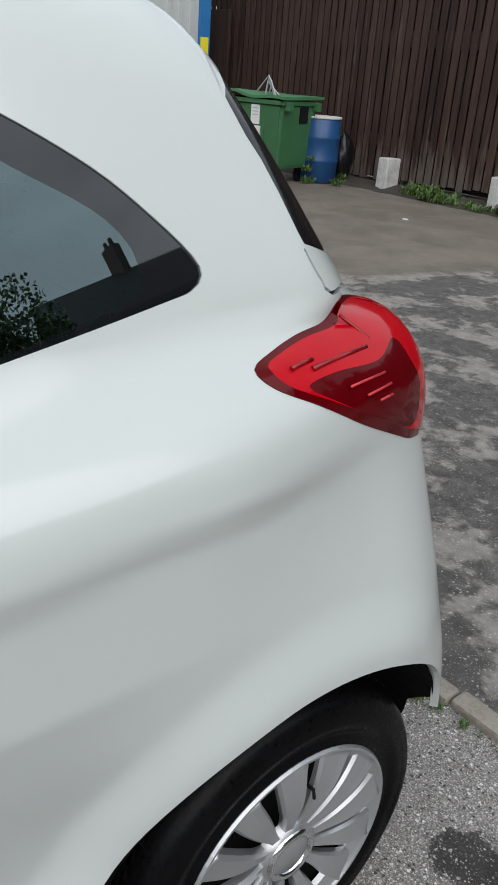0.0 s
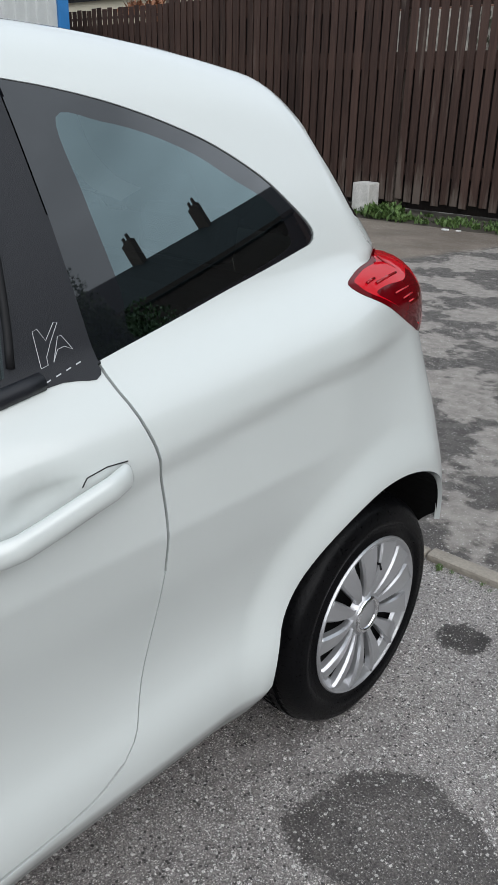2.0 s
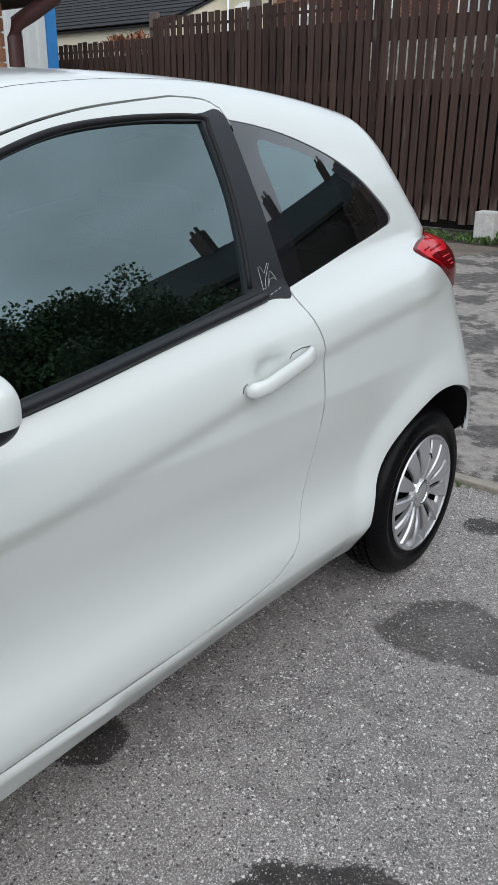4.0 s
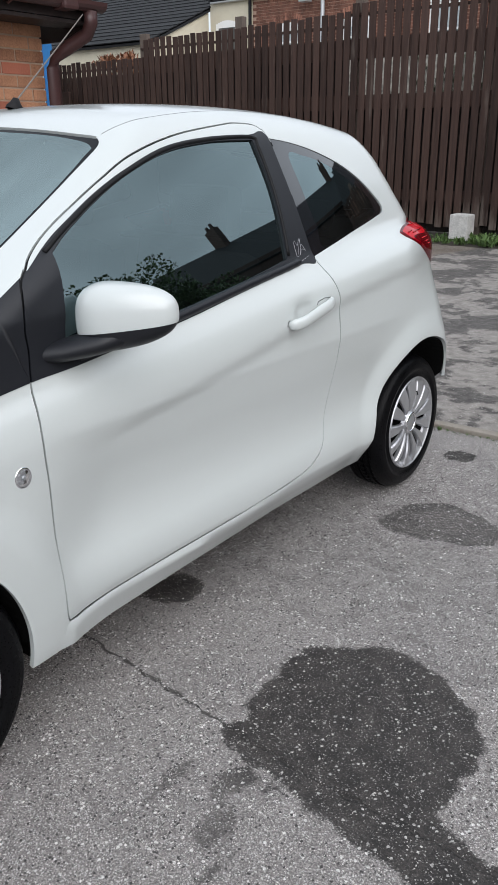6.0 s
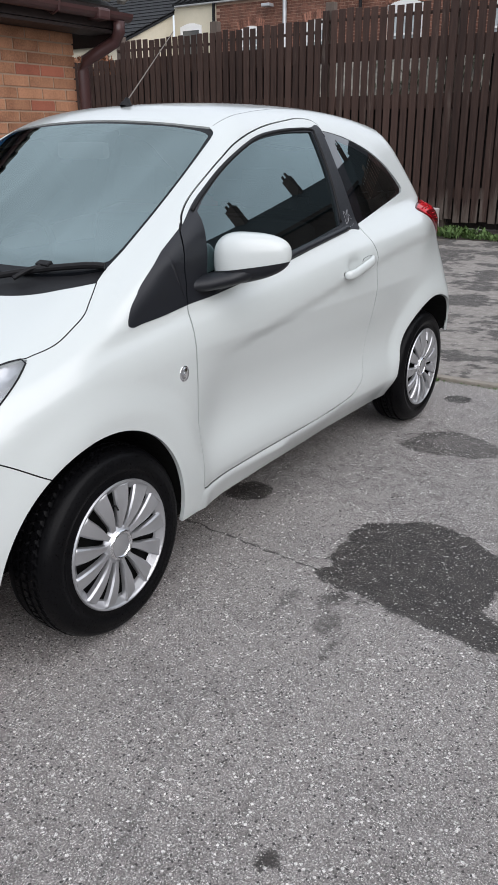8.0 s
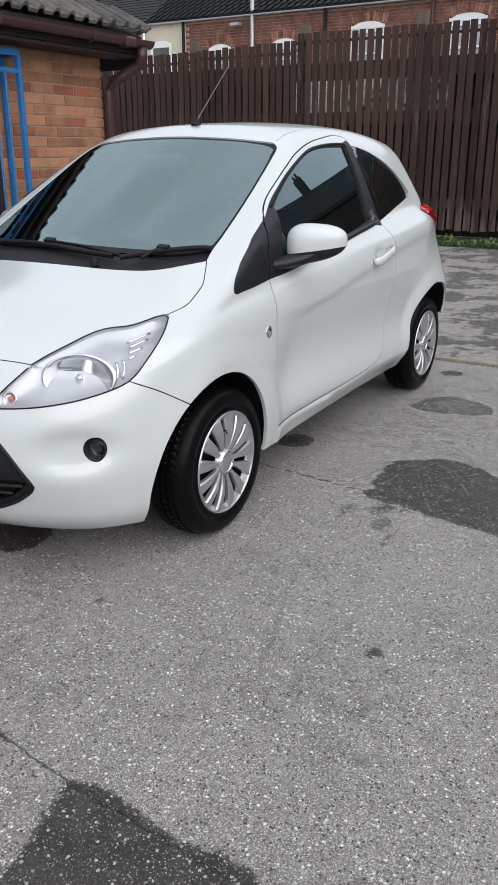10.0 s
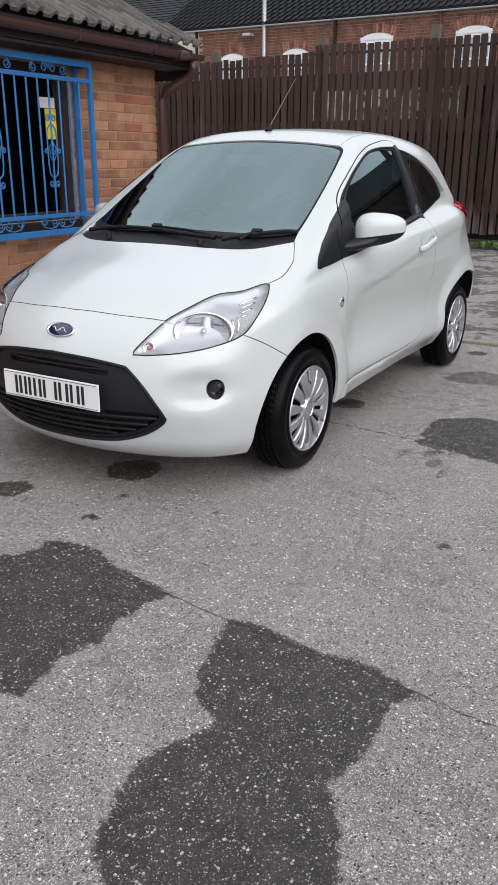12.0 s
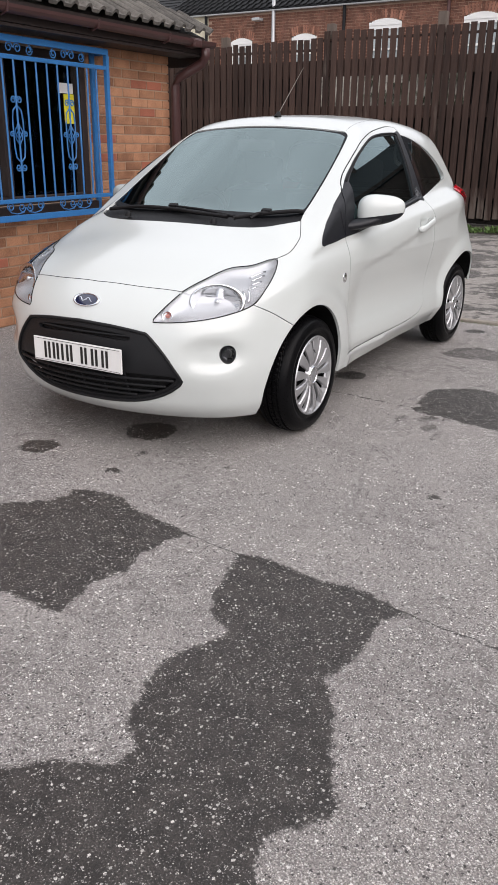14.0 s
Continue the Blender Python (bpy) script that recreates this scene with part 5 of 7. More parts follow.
wing_poly = np.concatenate([side_chart([(0.43, -1.737, 0.75)]), side_chart(seam_3d[(seam[:, 1] > -1.737) & (seam[:, 1] <= -0.93)]), side_chart(seam_3d[(seam[:, 1] > -0.93) & (seam[:, 1] < -0.70) & (seam[:, 0] > 0.55)]),
                            side_chart(from_side([(-0.80, 1.085), (-0.746, 0.918)])), side_line(door_line[:6]), side_chart(from_side([(-0.76, 0.262), (-0.9, 0.262), (-1.36, 0.262)])), corner[:1], seam_line[::-1], side_chart([(0.62, -1.62, 0.74)])])
door_poly = np.concatenate([side_line(door_line)[:-1], side_line(door_up)[:-1]])
glass_poly = np.concatenate([side_line(q)[:-1] for q in (door_glass, door_glass2, door_glass3, door_glass4)])
quarter_poly = np.concatenate([side_line(quarter)[:-1], side_line([quarter[-1], (0.438, 1.25), quarter[0]])[:-1]])
surround_poly = side_line(surround, closed=False)
grille_out = [(0.0, 0.612), (0.18, 0.604), (0.32, 0.587), (0.358, 0.572), (0.43, 0.494), (0.488, 0.396), (0.487, 0.362), (0.41, 0.308), (0.29, 0.268), (0.145, 0.252), (0.0, 0.249)]
grille_poly = np.concatenate([side_chart(from_front(smooth_line(grille_out, 0.015)))])
fog_c = side_chart(np.array([(0.658, -1.716, 0.491)]))[0]
fog_poly = np.array([(fog_c[0] + 0.036 * math.cos(q), fog_c[1] + 0.036 * math.sin(q)) for q in np.linspace(0, 2 * math.pi, 33)[:-1]])
tg_poly = np.concatenate([side_chart(np.array([(0.0, 1.245, 1.43), (0.30, 1.215, 1.42), (0.385, 1.19, 1.415), (0.50, 1.115, 1.375), (0.574, 1.106, 1.340), (0.592, 1.122, 1.305), (0.602, 1.14, 1.281), (0.619, 1.157, 1.245), (0.641, 1.173, 1.202), (0.651, 1.181, 1.181), (0.660, 1.191, 1.160), (0.666, 1.202, 1.143), (0.668, 1.218, 1.127), (0.62, 1.31, 1.11), (0.58, 1.46, 0.95), (0.50, 1.55, 0.72), (0.0, 1.66, 0.70)])), [(2.26, 0.0)], [(2.26, 0.75)]])
rg_poly = side_chart(np.array([(0.0, 1.30, 1.37), (0.30, 1.22, 1.37), (0.45, 1.16, 1.36), (0.572, 1.109, 1.338), (0.595, 1.126, 1.302), (0.605, 1.143, 1.278), (0.622, 1.160, 1.242), (0.643, 1.177, 1.200), (0.648, 1.184, 1.186), (0.642, 1.20, 1.180), (0.626, 1.242, 1.168), (0.57, 1.30, 1.155), (0.45, 1.38, 1.14), (0.0, 1.47, 1.13)]))
rg_poly = np.concatenate([rg_poly, [(2.25, rg_poly[-1, 1]), (2.25, rg_poly[0, 1])]])
half_gap = 0.0026
tail_chart = side_chart(tail_pts)
mid_tail = tail_chart.mean(0)
tail_in = mid_tail + (tail_chart - mid_tail) * (1 - 0.016 / np.maximum(np.linalg.norm(tail_chart - mid_tail, axis=1, keepdims=True), 0.05))
tail_low = side_chart(smooth_line([(0.785, 1.100, 1.064), (0.775, 1.146, 1.067), (0.759, 1.230, 1.063), (0.729, 1.289, 1.073), (0.742, 1.305, 1.049), (0.745, 1.325, 1.017), (0.755, 1.315, 0.962), (0.785, 1.19, 1.016), (0.789, 1.125, 1.048)], 0.015, True))
intake_poly = side_chart(from_front(smooth_line([(0.0, 0.402), (0.25, 0.402), (0.45, 0.396), (0.470, 0.378), (0.40, 0.325), (0.28, 0.288), (0.14, 0.272), (0.0, 0.270)], 0.015)))
slot_poly = side_chart(from_front(smooth_line([(0.0, 0.586), (0.17, 0.579), (0.255, 0.570), (0.275, 0.558), (0.245, 0.546), (0.1, 0.553), (0.0, 0.556)], 0.012)))
side_polys = [("wing", wing_poly), ("bumper", bumper_poly), ("door", door_poly), ("tailgate", tg_poly), ("rear_glass", rg_poly),
              ("surround", surround_poly), ("glass", glass_poly), ("quarter_band", quarter_poly), ("quarter", side_line(quarter_in, closed=True)), ("grille", grille_poly), ("fog", fog_poly),
              ("gap_a", ribbon(side_line(door_line[:13]), half_gap)), ("gap_b", ribbon(side_line(door_line[12:17]), 0.0012)), ("gap_c", ribbon(side_line(door_line[16:]), half_gap)), ("gap_d", ribbon(side_line(door_up[1:]), half_gap)), ("gap_e", ribbon(seam_line, 0.0018)),
              ("gap_f", ribbon(side_line([(-0.746, 0.918), (-0.735, 0.986), (-0.736, 1.05), (-0.712, 1.12), (-0.678, 1.154)]), half_gap)),
              ("gap_g", ribbon(smooth_line(tg_poly[9:15], 0.02), half_gap)),
              ("head", head_chart), ("tail", tail_chart), ("tail_lens", tail_in), ("tail_low", tail_low), ("intake", intake_poly), ("slot", slot_poly),
              ("open", open_chart(rear_arch)), ("open", open_chart(front_arch))]
# the openings run on below the sill
side = panels(side_bounds, side_polys, side_point, 0.017)


def lens_swell(amount, outline, reach_in=0.03):
    def f(p):
        q = side_chart(p)
        d = np.maximum(-reach(outline, q[:, 0], q[:, 1]), 0)
        return amount * (1 - np.exp(-d / reach_in))
    return f


panel("front_bumper", side["bumper"], PAINT, car, "white front bumper", both=True)
panel("grille_panel", side["grille"], GRAIN, car, "charcoal plastic grille panel", both=True, push=-0.006, rim=0.02)
panel("lower_intake", side["intake"], SEAL, car, "black lower air intake", both=True, push=-0.035, rim=0)
panel("upper_slot", side["slot"], SEAL, car, "black slot above the number plate", both=True, push=-0.028, rim=0)
panel("tailgate", side["tailgate"], PAINT, car, both=True)
panel("rear_window", side["rear_glass"], surface("smoked_rear_glass", (0.006, 0.0065, 0.008), 0.12, var=0.1, spec=0.25), car, "dark rear window", both=True, push=-0.002)
for mirror in (False, True):
    kw = dict(mirror=mirror)
    panel("body_side", side[""], PAINT, car, **kw)
    panel("wing", side["wing"], PAINT, car, **kw)
    for key in sorted(k for k in side if k.startswith("gap")):
        panel("shut_line", side[key], SEAL, car, push=-0.007, rim=0, **kw)
    door = panel("door", side["door"], PAINT, car, "white front door", **kw)
    panel("window_surround", side["surround"], TRIM, car, "black pillar trim and window surround", push=0.0015, **kw)
    g = panel("door_window", side["glass"], GLASS, door, "grey tinted glass", push=-0.006, rim=0, bow=side_glass, **kw)
    g.visible_shadow = False
    panel("quarter_window_border", side["quarter_band"], FRIT, car, "dark printed border of the rear side window", push=-0.002, rim=0, bow=side_glass, **kw)
    g = panel("quarter_window", side["quarter"], GLASS, car, "grey tinted glass", push=-0.002, rim=0, bow=side_glass, **kw)
    g.visible_shadow = False
    head = panel("headlight", side["head"], LENS, car, "clear wraparound headlight", push=0.002, rim=0, swell=lens_swell(0.012, head_chart), **kw)
    head.visible_shadow = False
    panel("housing", side["head"], surface("headlight_silver" + ("_b" if mirror else ""), (0.56, 0.57, 0.59), 0.34, metal=0.55, var=0.05, scale=25), head, "silver reflector housing", push=-0.005, rim=0, swell=lens_swell(-0.032, head_chart, 0.02), **kw)
    tail_light = panel("tail_light", side["tail"], DEEPRED, car, "red wraparound tail light with a dark border", rim=0.02, push=0.001, swell=lens_swell(0.016, tail_chart), **kw)
    panel("lens", side["tail_lens"], RED, tail_light, "bright red lens", rim=0, push=0.001, swell=lens_swell(0.016, tail_chart), **kw)
    panel("lower_lens", side["tail_low"], DEEPRED, tail_light, "dark red lower lens", rim=0, push=0.001, swell=lens_swell(0.016, tail_chart), **kw)
    panel("fog_recess", side["fog"], TRIM, car, push=-0.03, rim=0, **kw)

# inner hull behind the panels keeps the gaps dark
ub = bmesh.new()
box(ub, -0.70, 0.70, -0.80, 0.75, 0.20, 0.34)
box(ub, -0.50, 0.50, -1.60, 1.5, 0.19, 0.30)
box(ub, -0.50, 0.50, -1.72, -1.605, 0.180, 0.26)
part("underbody", ub, UNDER, car)
for sx in (1, -1):
    for cy, rr in ((-1.195, 0.352), (1.135, 0.358)):
        wb = bmesh.new()
        ring = []
        for q in np.linspace(0.12 if cy > 0 else 0.0, math.pi - (0.10 if cy > 0 else 0.0), 34):
            lr = 0.372 * (1 - 0.18 * max(math.cos(q) - 0.3, 0) ** 2) if cy > 0 and q < 1.6 else rr + (0.014 * max(0.0, 1 - (q - 1.6) / 0.5) if cy > 0 else 0)
            ly, lz = cy + lr * math.cos(q), 0.29 + lr * math.sin(q)
            out_x = float(from_side([(ly, lz)])[0, 0]) - 0.012
            if cy > 0 and q < 0.48:
                out_x -= min((0.48 - q) * 0.3, 0.05)
            ring.append([wb.verts.new((x_ * sx, ly, lz)) for x_ in (0.42, out_x)])
        for a, b2 in zip(ring, ring[1:]):
            wb.faces.new((a[0], a[1], b2[1], b2[0]))
        wb.faces.new([r_[0] for r_ in ring])
        part("wheel_arch_liner", wb, UNDER, car)

# wheels
SPOKES = 13


def build_wheel(parent):
    wheel = new("wheel")
    wheel.parent = parent
    tb = bmesh.new()
    prof = [(0.196, 0.008), (0.200, -0.001), (0.206, 0.001), (0.209, -0.003), (0.222, -0.001), (0.225, 0.003), (0.240, 0.006), (0.243, 0.0035), (0.252, 0.005), (0.255, 0.002), (0.264, 0.001), (0.274, -0.009), (0.281, -0.020), (0.2855, -0.034)]
    for g in (-0.048, -0.076, -0.104, -0.132):
        prof += [(0.288, g + 0.005), (0.279, g + 0.003), (0.279, g - 0.003), (0.288, g - 0.005)]
    prof += [(0.286, -0.150), (0.272, -0.168), (0.24, -0.178), (0.20, -0.17), (0.19, -0.15), (0.188, -0.02)]
    turned(tb, prof, 72, "x", close=True)
    part("tyre", tb, RUBBER, wheel, "black tyre with a grooved tread", smooth=True)
    # shoulder blocks of the tread
    lb = bmesh.new()
    for k in range(66):
        m = Matrix.Rotation(2 * math.pi * k / 66, 4, "X")
        for x0, x1, skew, low, high in ((-0.043, -0.012, 0.10, 0.262, 0.2885), (-0.071, -0.053, 0.30, 0.280, 0.2900), (-0.099, -0.081, -0.30, 0.280, 0.2900), (-0.127, -0.109, 0.25, 0.280, 0.2890)):
            vs = box(lb, x0, x1, -0.0108, 0.0108, low, high, turn=m @ Matrix.Rotation(skew, 4, "Z"))
            if x0 > -0.05:
                inv = m.inverted()
                for v in vs:
                    q = inv @ v.co
                    if q.x > -0.03:
                        q.z -= 0.016
                        v.co = m @ q
    part("tread_pattern", lb, RUBBER, wheel)["kind"] = "stuff"
    db = bmesh.new()
    turned(db, [(0.0, -0.06), (0.17, -0.06), (0.185, -0.04), (0.19, -0.012)], 40, "x")
    part("brake_drum", db, DARKMETAL, wheel, smooth=True)
    cover = bmesh.new()
    turned(cover, [(0.197, -0.008), (0.1985, 0.004), (0.196, 0.0085), (0.192, 0.0085), (0.188, 0.0045), (0.172, -0.007), (0.168, -0.016), (0.180, -0.016)], 78, "x", close=True)
    part("rim", cover, SILVER, wheel, "silver outer ring of the wheel cover", smooth=False)
    hub = bmesh.new()
    turned(hub, [(0.0, 0.004), (0.030, 0.004), (0.034, 0.001), (0.037, 0.006), (0.042, 0.007), (0.046, 0.003), (0.056, -0.004), (0.060, -0.016)], 48, "x")
    part("hub_cap", hub, SILVER, wheel, "silver round hub cap", smooth=True)
    ring = bmesh.new()
    turned(ring, [(0.035, 0.003), (0.038, 0.0085), (0.043, 0.0085), (0.047, 0.002)], 40, "x")
    part("hub_ring", ring, CHROME, wheel, "bright ring round the hub cap", smooth=True)
    sp = bmesh.new()
    rows = []
    for i in range(19):
        u = i / 18
        r = 0.050 + 0.138 * u
        half = float(curve(u, (0.0, 0.0085), (0.2, 0.0105), (0.45, 0.0175), (0.75, 0.0235), (0.92, 0.0265), (1.0, 0.030)))
        lift = -0.005 + 0.010 * math.sin(math.pi * min(1, u * 0.95)) + 0.005 * u
        slant = 0.004 * u
        rows.append([(lift - 0.014, -half * 1.02, r), (lift - 0.003 - slant, -half, r), (lift + 0.002 - slant, -half * 0.8, r), (lift + 0.003, 0.35 * half, r), (lift + 0.0035 + slant, half * 0.82, r), (lift - 0.003 + slant, half, r), (lift - 0.014, half * 1.02, r)])
    vr = [[sp.verts.new(c) for c in row] for row in rows]
    for a, b2 in zip(vr, vr[1:]):
        for j in range(len(a) - 1):
            sp.faces.new((a[j], a[j + 1], b2[j + 1], b2[j]))
    sp.faces.new(vr[-1])
    for f in sp.faces:
        f.smooth = True
    for a, b2 in zip(vr, vr[1:]):
        for j in range(1, len(a) - 1):
            sp.edges.get((a[j], b2[j])).smooth = False
    spoke_mesh = bpy.data.meshes.new("spoke")
    sp.to_mesh(spoke_mesh)
    sp.free()
    spoke_mesh.materials.append(SILVER)
    for k in range(SPOKES):
        s = new("spoke", spoke_mesh)
        s.parent = wheel
        s.matrix_basis = Matrix.Rotation(2 * math.pi * (k + 0.2) / SPOKES, 4, "X")
    valve = bmesh.new()
    tube(valve, [(-0.02, 0.02, 0.13), (0.012, 0.021, 0.134), (0.016, 0.021, 0.12)], 0.003, 6)
    part("valve", valve, SEAL, wheel)
    return wheel


for wy, turn_ in ((-1.15, 0.3), (1.15, 0.0)):
    for sx in (1, -1):
        w = build_wheel(car)
        w.matrix_basis = pose(sx * (0.795 if wy < 0 else 0.789), wy, 0.288, 0, 0, 180 if sx < 0 else 0) @ Matrix.Rotation(turn_, 4, "X")
    ax = bmesh.new()
    tube(ax, [(-0.62, wy, 0.288), (0.62, wy, 0.288)], 0.03, 8)
    part("axle", ax, UNDER, car)

# mirrors, handles, wipers, lamps and other fittings
def on_body(p, lift=0.0):
    """Points near the body moved on to it, then lifted off it."""
    p = np.atleast_2d(np.asarray(p, float))
    for _ in range(6):
        p = p - grad(p) * form(p[:, 0], p[:, 1], p[:, 2])[:, None]
    return p + grad(p) * lift


BELT = surface("pale_webbing", (0.55, 0.56, 0.57), 0.9, var=0.1)
MIDRED = surface("shaded_red_rib", (0.25, 0.0012, 0.005), 0.2, var=0.2, scale=60)
RIBRED = surface("bright_red_rib", (0.55, 0.03, 0.04), 0.25)
ROD = surface("grey_aerial_rod", (0.16, 0.145, 0.13), 0.55, spec=0.3)


def flip(points, sx):
    return [(sx * a, b, c) for a, b, c in points]


def door_mirror(sx):
    along = Vector((0.92 * sx, 0.39, 0.0))
    across = Vector((-0.39 * sx, 0.92, 0.0))
    centre = Vector((0.852 * sx, -0.530, 1.046))
    shape = Matrix((along, across, (0, 0, 1))).transposed()
    parts = {"cap": ([], []), "base": ([], [])}
    rows, cols = 28, 44
    grid_pts = []
    for i in range(rows + 1):
        v = math.pi * (i / rows - 0.5)
        row = []
        for j in range(cols):
            u = 2 * math.pi * j / cols
            e1, e2 = 0.72, 0.80
            cu, su, cv, sv = math.cos(u), math.sin(u), math.cos(v), math.sin(v)
            f = lambda q, e: math.copysign(abs(q) ** e, q)
            px_ = 0.122 * f(cv, e1) * f(cu, e2)
            py_ = 0.064 * f(cv, e1) * f(su, e2)
            pz_ = 0.075 * f(sv, e1)
            pz_ *= 1 - 0.24 * px_ / 0.122
            py_ *= 1 - 0.22 * px_ / 0.122
            if py_ > 0:
                py_ *= 0.45
            row.append(centre + shape @ Vector((px_, py_, pz_ + 0.085 * px_)))
        grid_pts.append(row)
    cut = 12
    for key, r0, r1 in (("base", 0, cut), ("cap", cut, rows)):
        bm = bmesh.new()
        swell_by = 1.012 if key == "cap" else 1.0
        vv = [[bm.verts.new(centre + (grid_pts[i][j] - centre) * swell_by) for j in range(cols)] for i in range(r0, r1 + 1)]
        for a, b2 in zip(vv, vv[1:]):
            for j in range(cols):
                k = (j + 1) % cols
                try:
                    bm.faces.new((a[j], a[k], b2[k], b2[j]) if sx > 0 else (a[j], b2[j], b2[k], a[k]))
                except ValueError:
                    pass
        bmesh.ops.remove_doubles(bm, verts=bm.verts, dist=1e-5)
        parts[key] = bm
    base = part("door_mirror", parts["base"], TRIM, car, "door mirror with a black base and white cap", smooth=True)
    part("cap", parts["cap"], PAINT, base, "white mirror cap", smooth=True)
    arm = bmesh.new()
    line_ = flip([(0.69, -0.685, 0.962), (0.75, -0.630, 0.972), (0.80, -0.580, 0.986), (0.86, -0.530, 1.008)], sx)
    rings = []
    for i, (p, ra, rb_) in enumerate(zip(line_, (0.048, 0.054, 0.056, 0.050), (0.026, 0.027, 0.029, 0.030))):
        t = (Vector(line_[min(i + 1, 3)]) - Vector(line_[max(i - 1, 0)])).normalized()
        e1 = t.cross(Vector((0, 0, 1))).normalized()
        rings.append([arm.verts.new(Vector(p) + ra * math.cos(q) * e1 + rb_ * math.sin(q) * Vector((0, 0, 1))) for q in np.linspace(0, 2 * math.pi, 19)[:-1]])
    for a, b2 in zip(rings, rings[1:]):
        for j in range(18):
            arm.faces.new((a[j], a[(j + 1) % 18], b2[(j + 1) % 18], b2[j]))
    arm.faces.new(rings[-1])
    part("arm", arm, TRIM, base, smooth=True)
    gl = bmesh.new()
    bmesh.ops.create_circle(gl, cap_ends=True, radius=1.0, segments=28, matrix=Matrix.Translation(centre + shape @ Vector((0, 0.030, 0))) @ shape.to_4x4() @ Matrix.Rotation(radians(90), 4, "X") @ Matrix.Diagonal((0.098, 0.058, 1, 1)))
    part("mirror_glass", gl, CHROME, base)


def door_handle(sx):
    line_ = smooth_line([(0.178, 0.886), (0.215, 0.889), (0.27, 0.899), (0.33, 0.912), (0.38, 0.922), (0.418, 0.926)], 0.008)
    p = from_side(line_)
    u = np.linspace(0, 1, len(p))
    p[:, 0] = p[0, 0] + (p[-1, 0] - p[0, 0]) * u
    lift = 0.004 + 0.022 * np.clip(np.minimum(u, 1 - u) / 0.2, 0, 1) ** 0.6
    thick = 0.0160 * np.clip(np.minimum(u + 0.02, 1.02 - u) / 0.08, 0.25, 1) ** 0.5
    n = np.tile((0.995, 0.0, 0.1), (len(p), 1))
    bm = bmesh.new()
    rings = []
    for i in range(len(p)):
        t = (p[min(i + 1, len(p) - 1)] - p[max(i - 1, 0)])
        t /= np.linalg.norm(t)
        w = np.cross(t, n[i])
        c = p[i] + n[i] * lift[i]
        rings.append([bm.verts.new((sx * q[0], q[1], q[2])) for q in (c + thick[i] * (1.15 * math.cos(a) * w + 0.75 * math.sin(a) * n[i]) for a in np.linspace(0, 2 * math.pi, 15)[:-1])])
    for a, b2 in zip(rings, rings[1:]):
        for j in range(14):
            k = (j + 1) % 14
            bm.faces.new((a[j], b2[j], b2[k], a[k]) if sx > 0 else (a[j], a[k], b2[k], b2[j]))
    bm.faces.new(rings[0] if sx > 0 else rings[0][::-1])
    bm.faces.new(rings[-1][::-1] if sx > 0 else rings[-1])
    h = part("door_handle", bm, PAINT, car, "white door handle", smooth=True)
    sb_ = bmesh.new()
    loop = from_side([(0.171, 0.884), (0.174, 0.896), (0.186, 0.902)])
    tube(sb_, flip([tuple(q) for q in loop + grad(loop) * 0.002], sx), 0.0009, 6)
    part("seal", sb_, SEAL, h)
    sb_ = bmesh.new()
    loop = from_side([(0.345, 0.922), (0.352, 0.934), (0.385, 0.940), (0.42, 0.938)])
    tube(sb_, flip([tuple(q) for q in loop + grad(loop) * 0.001], sx), 0.0009, 6)
    part("seal", sb_, SEAL, h)


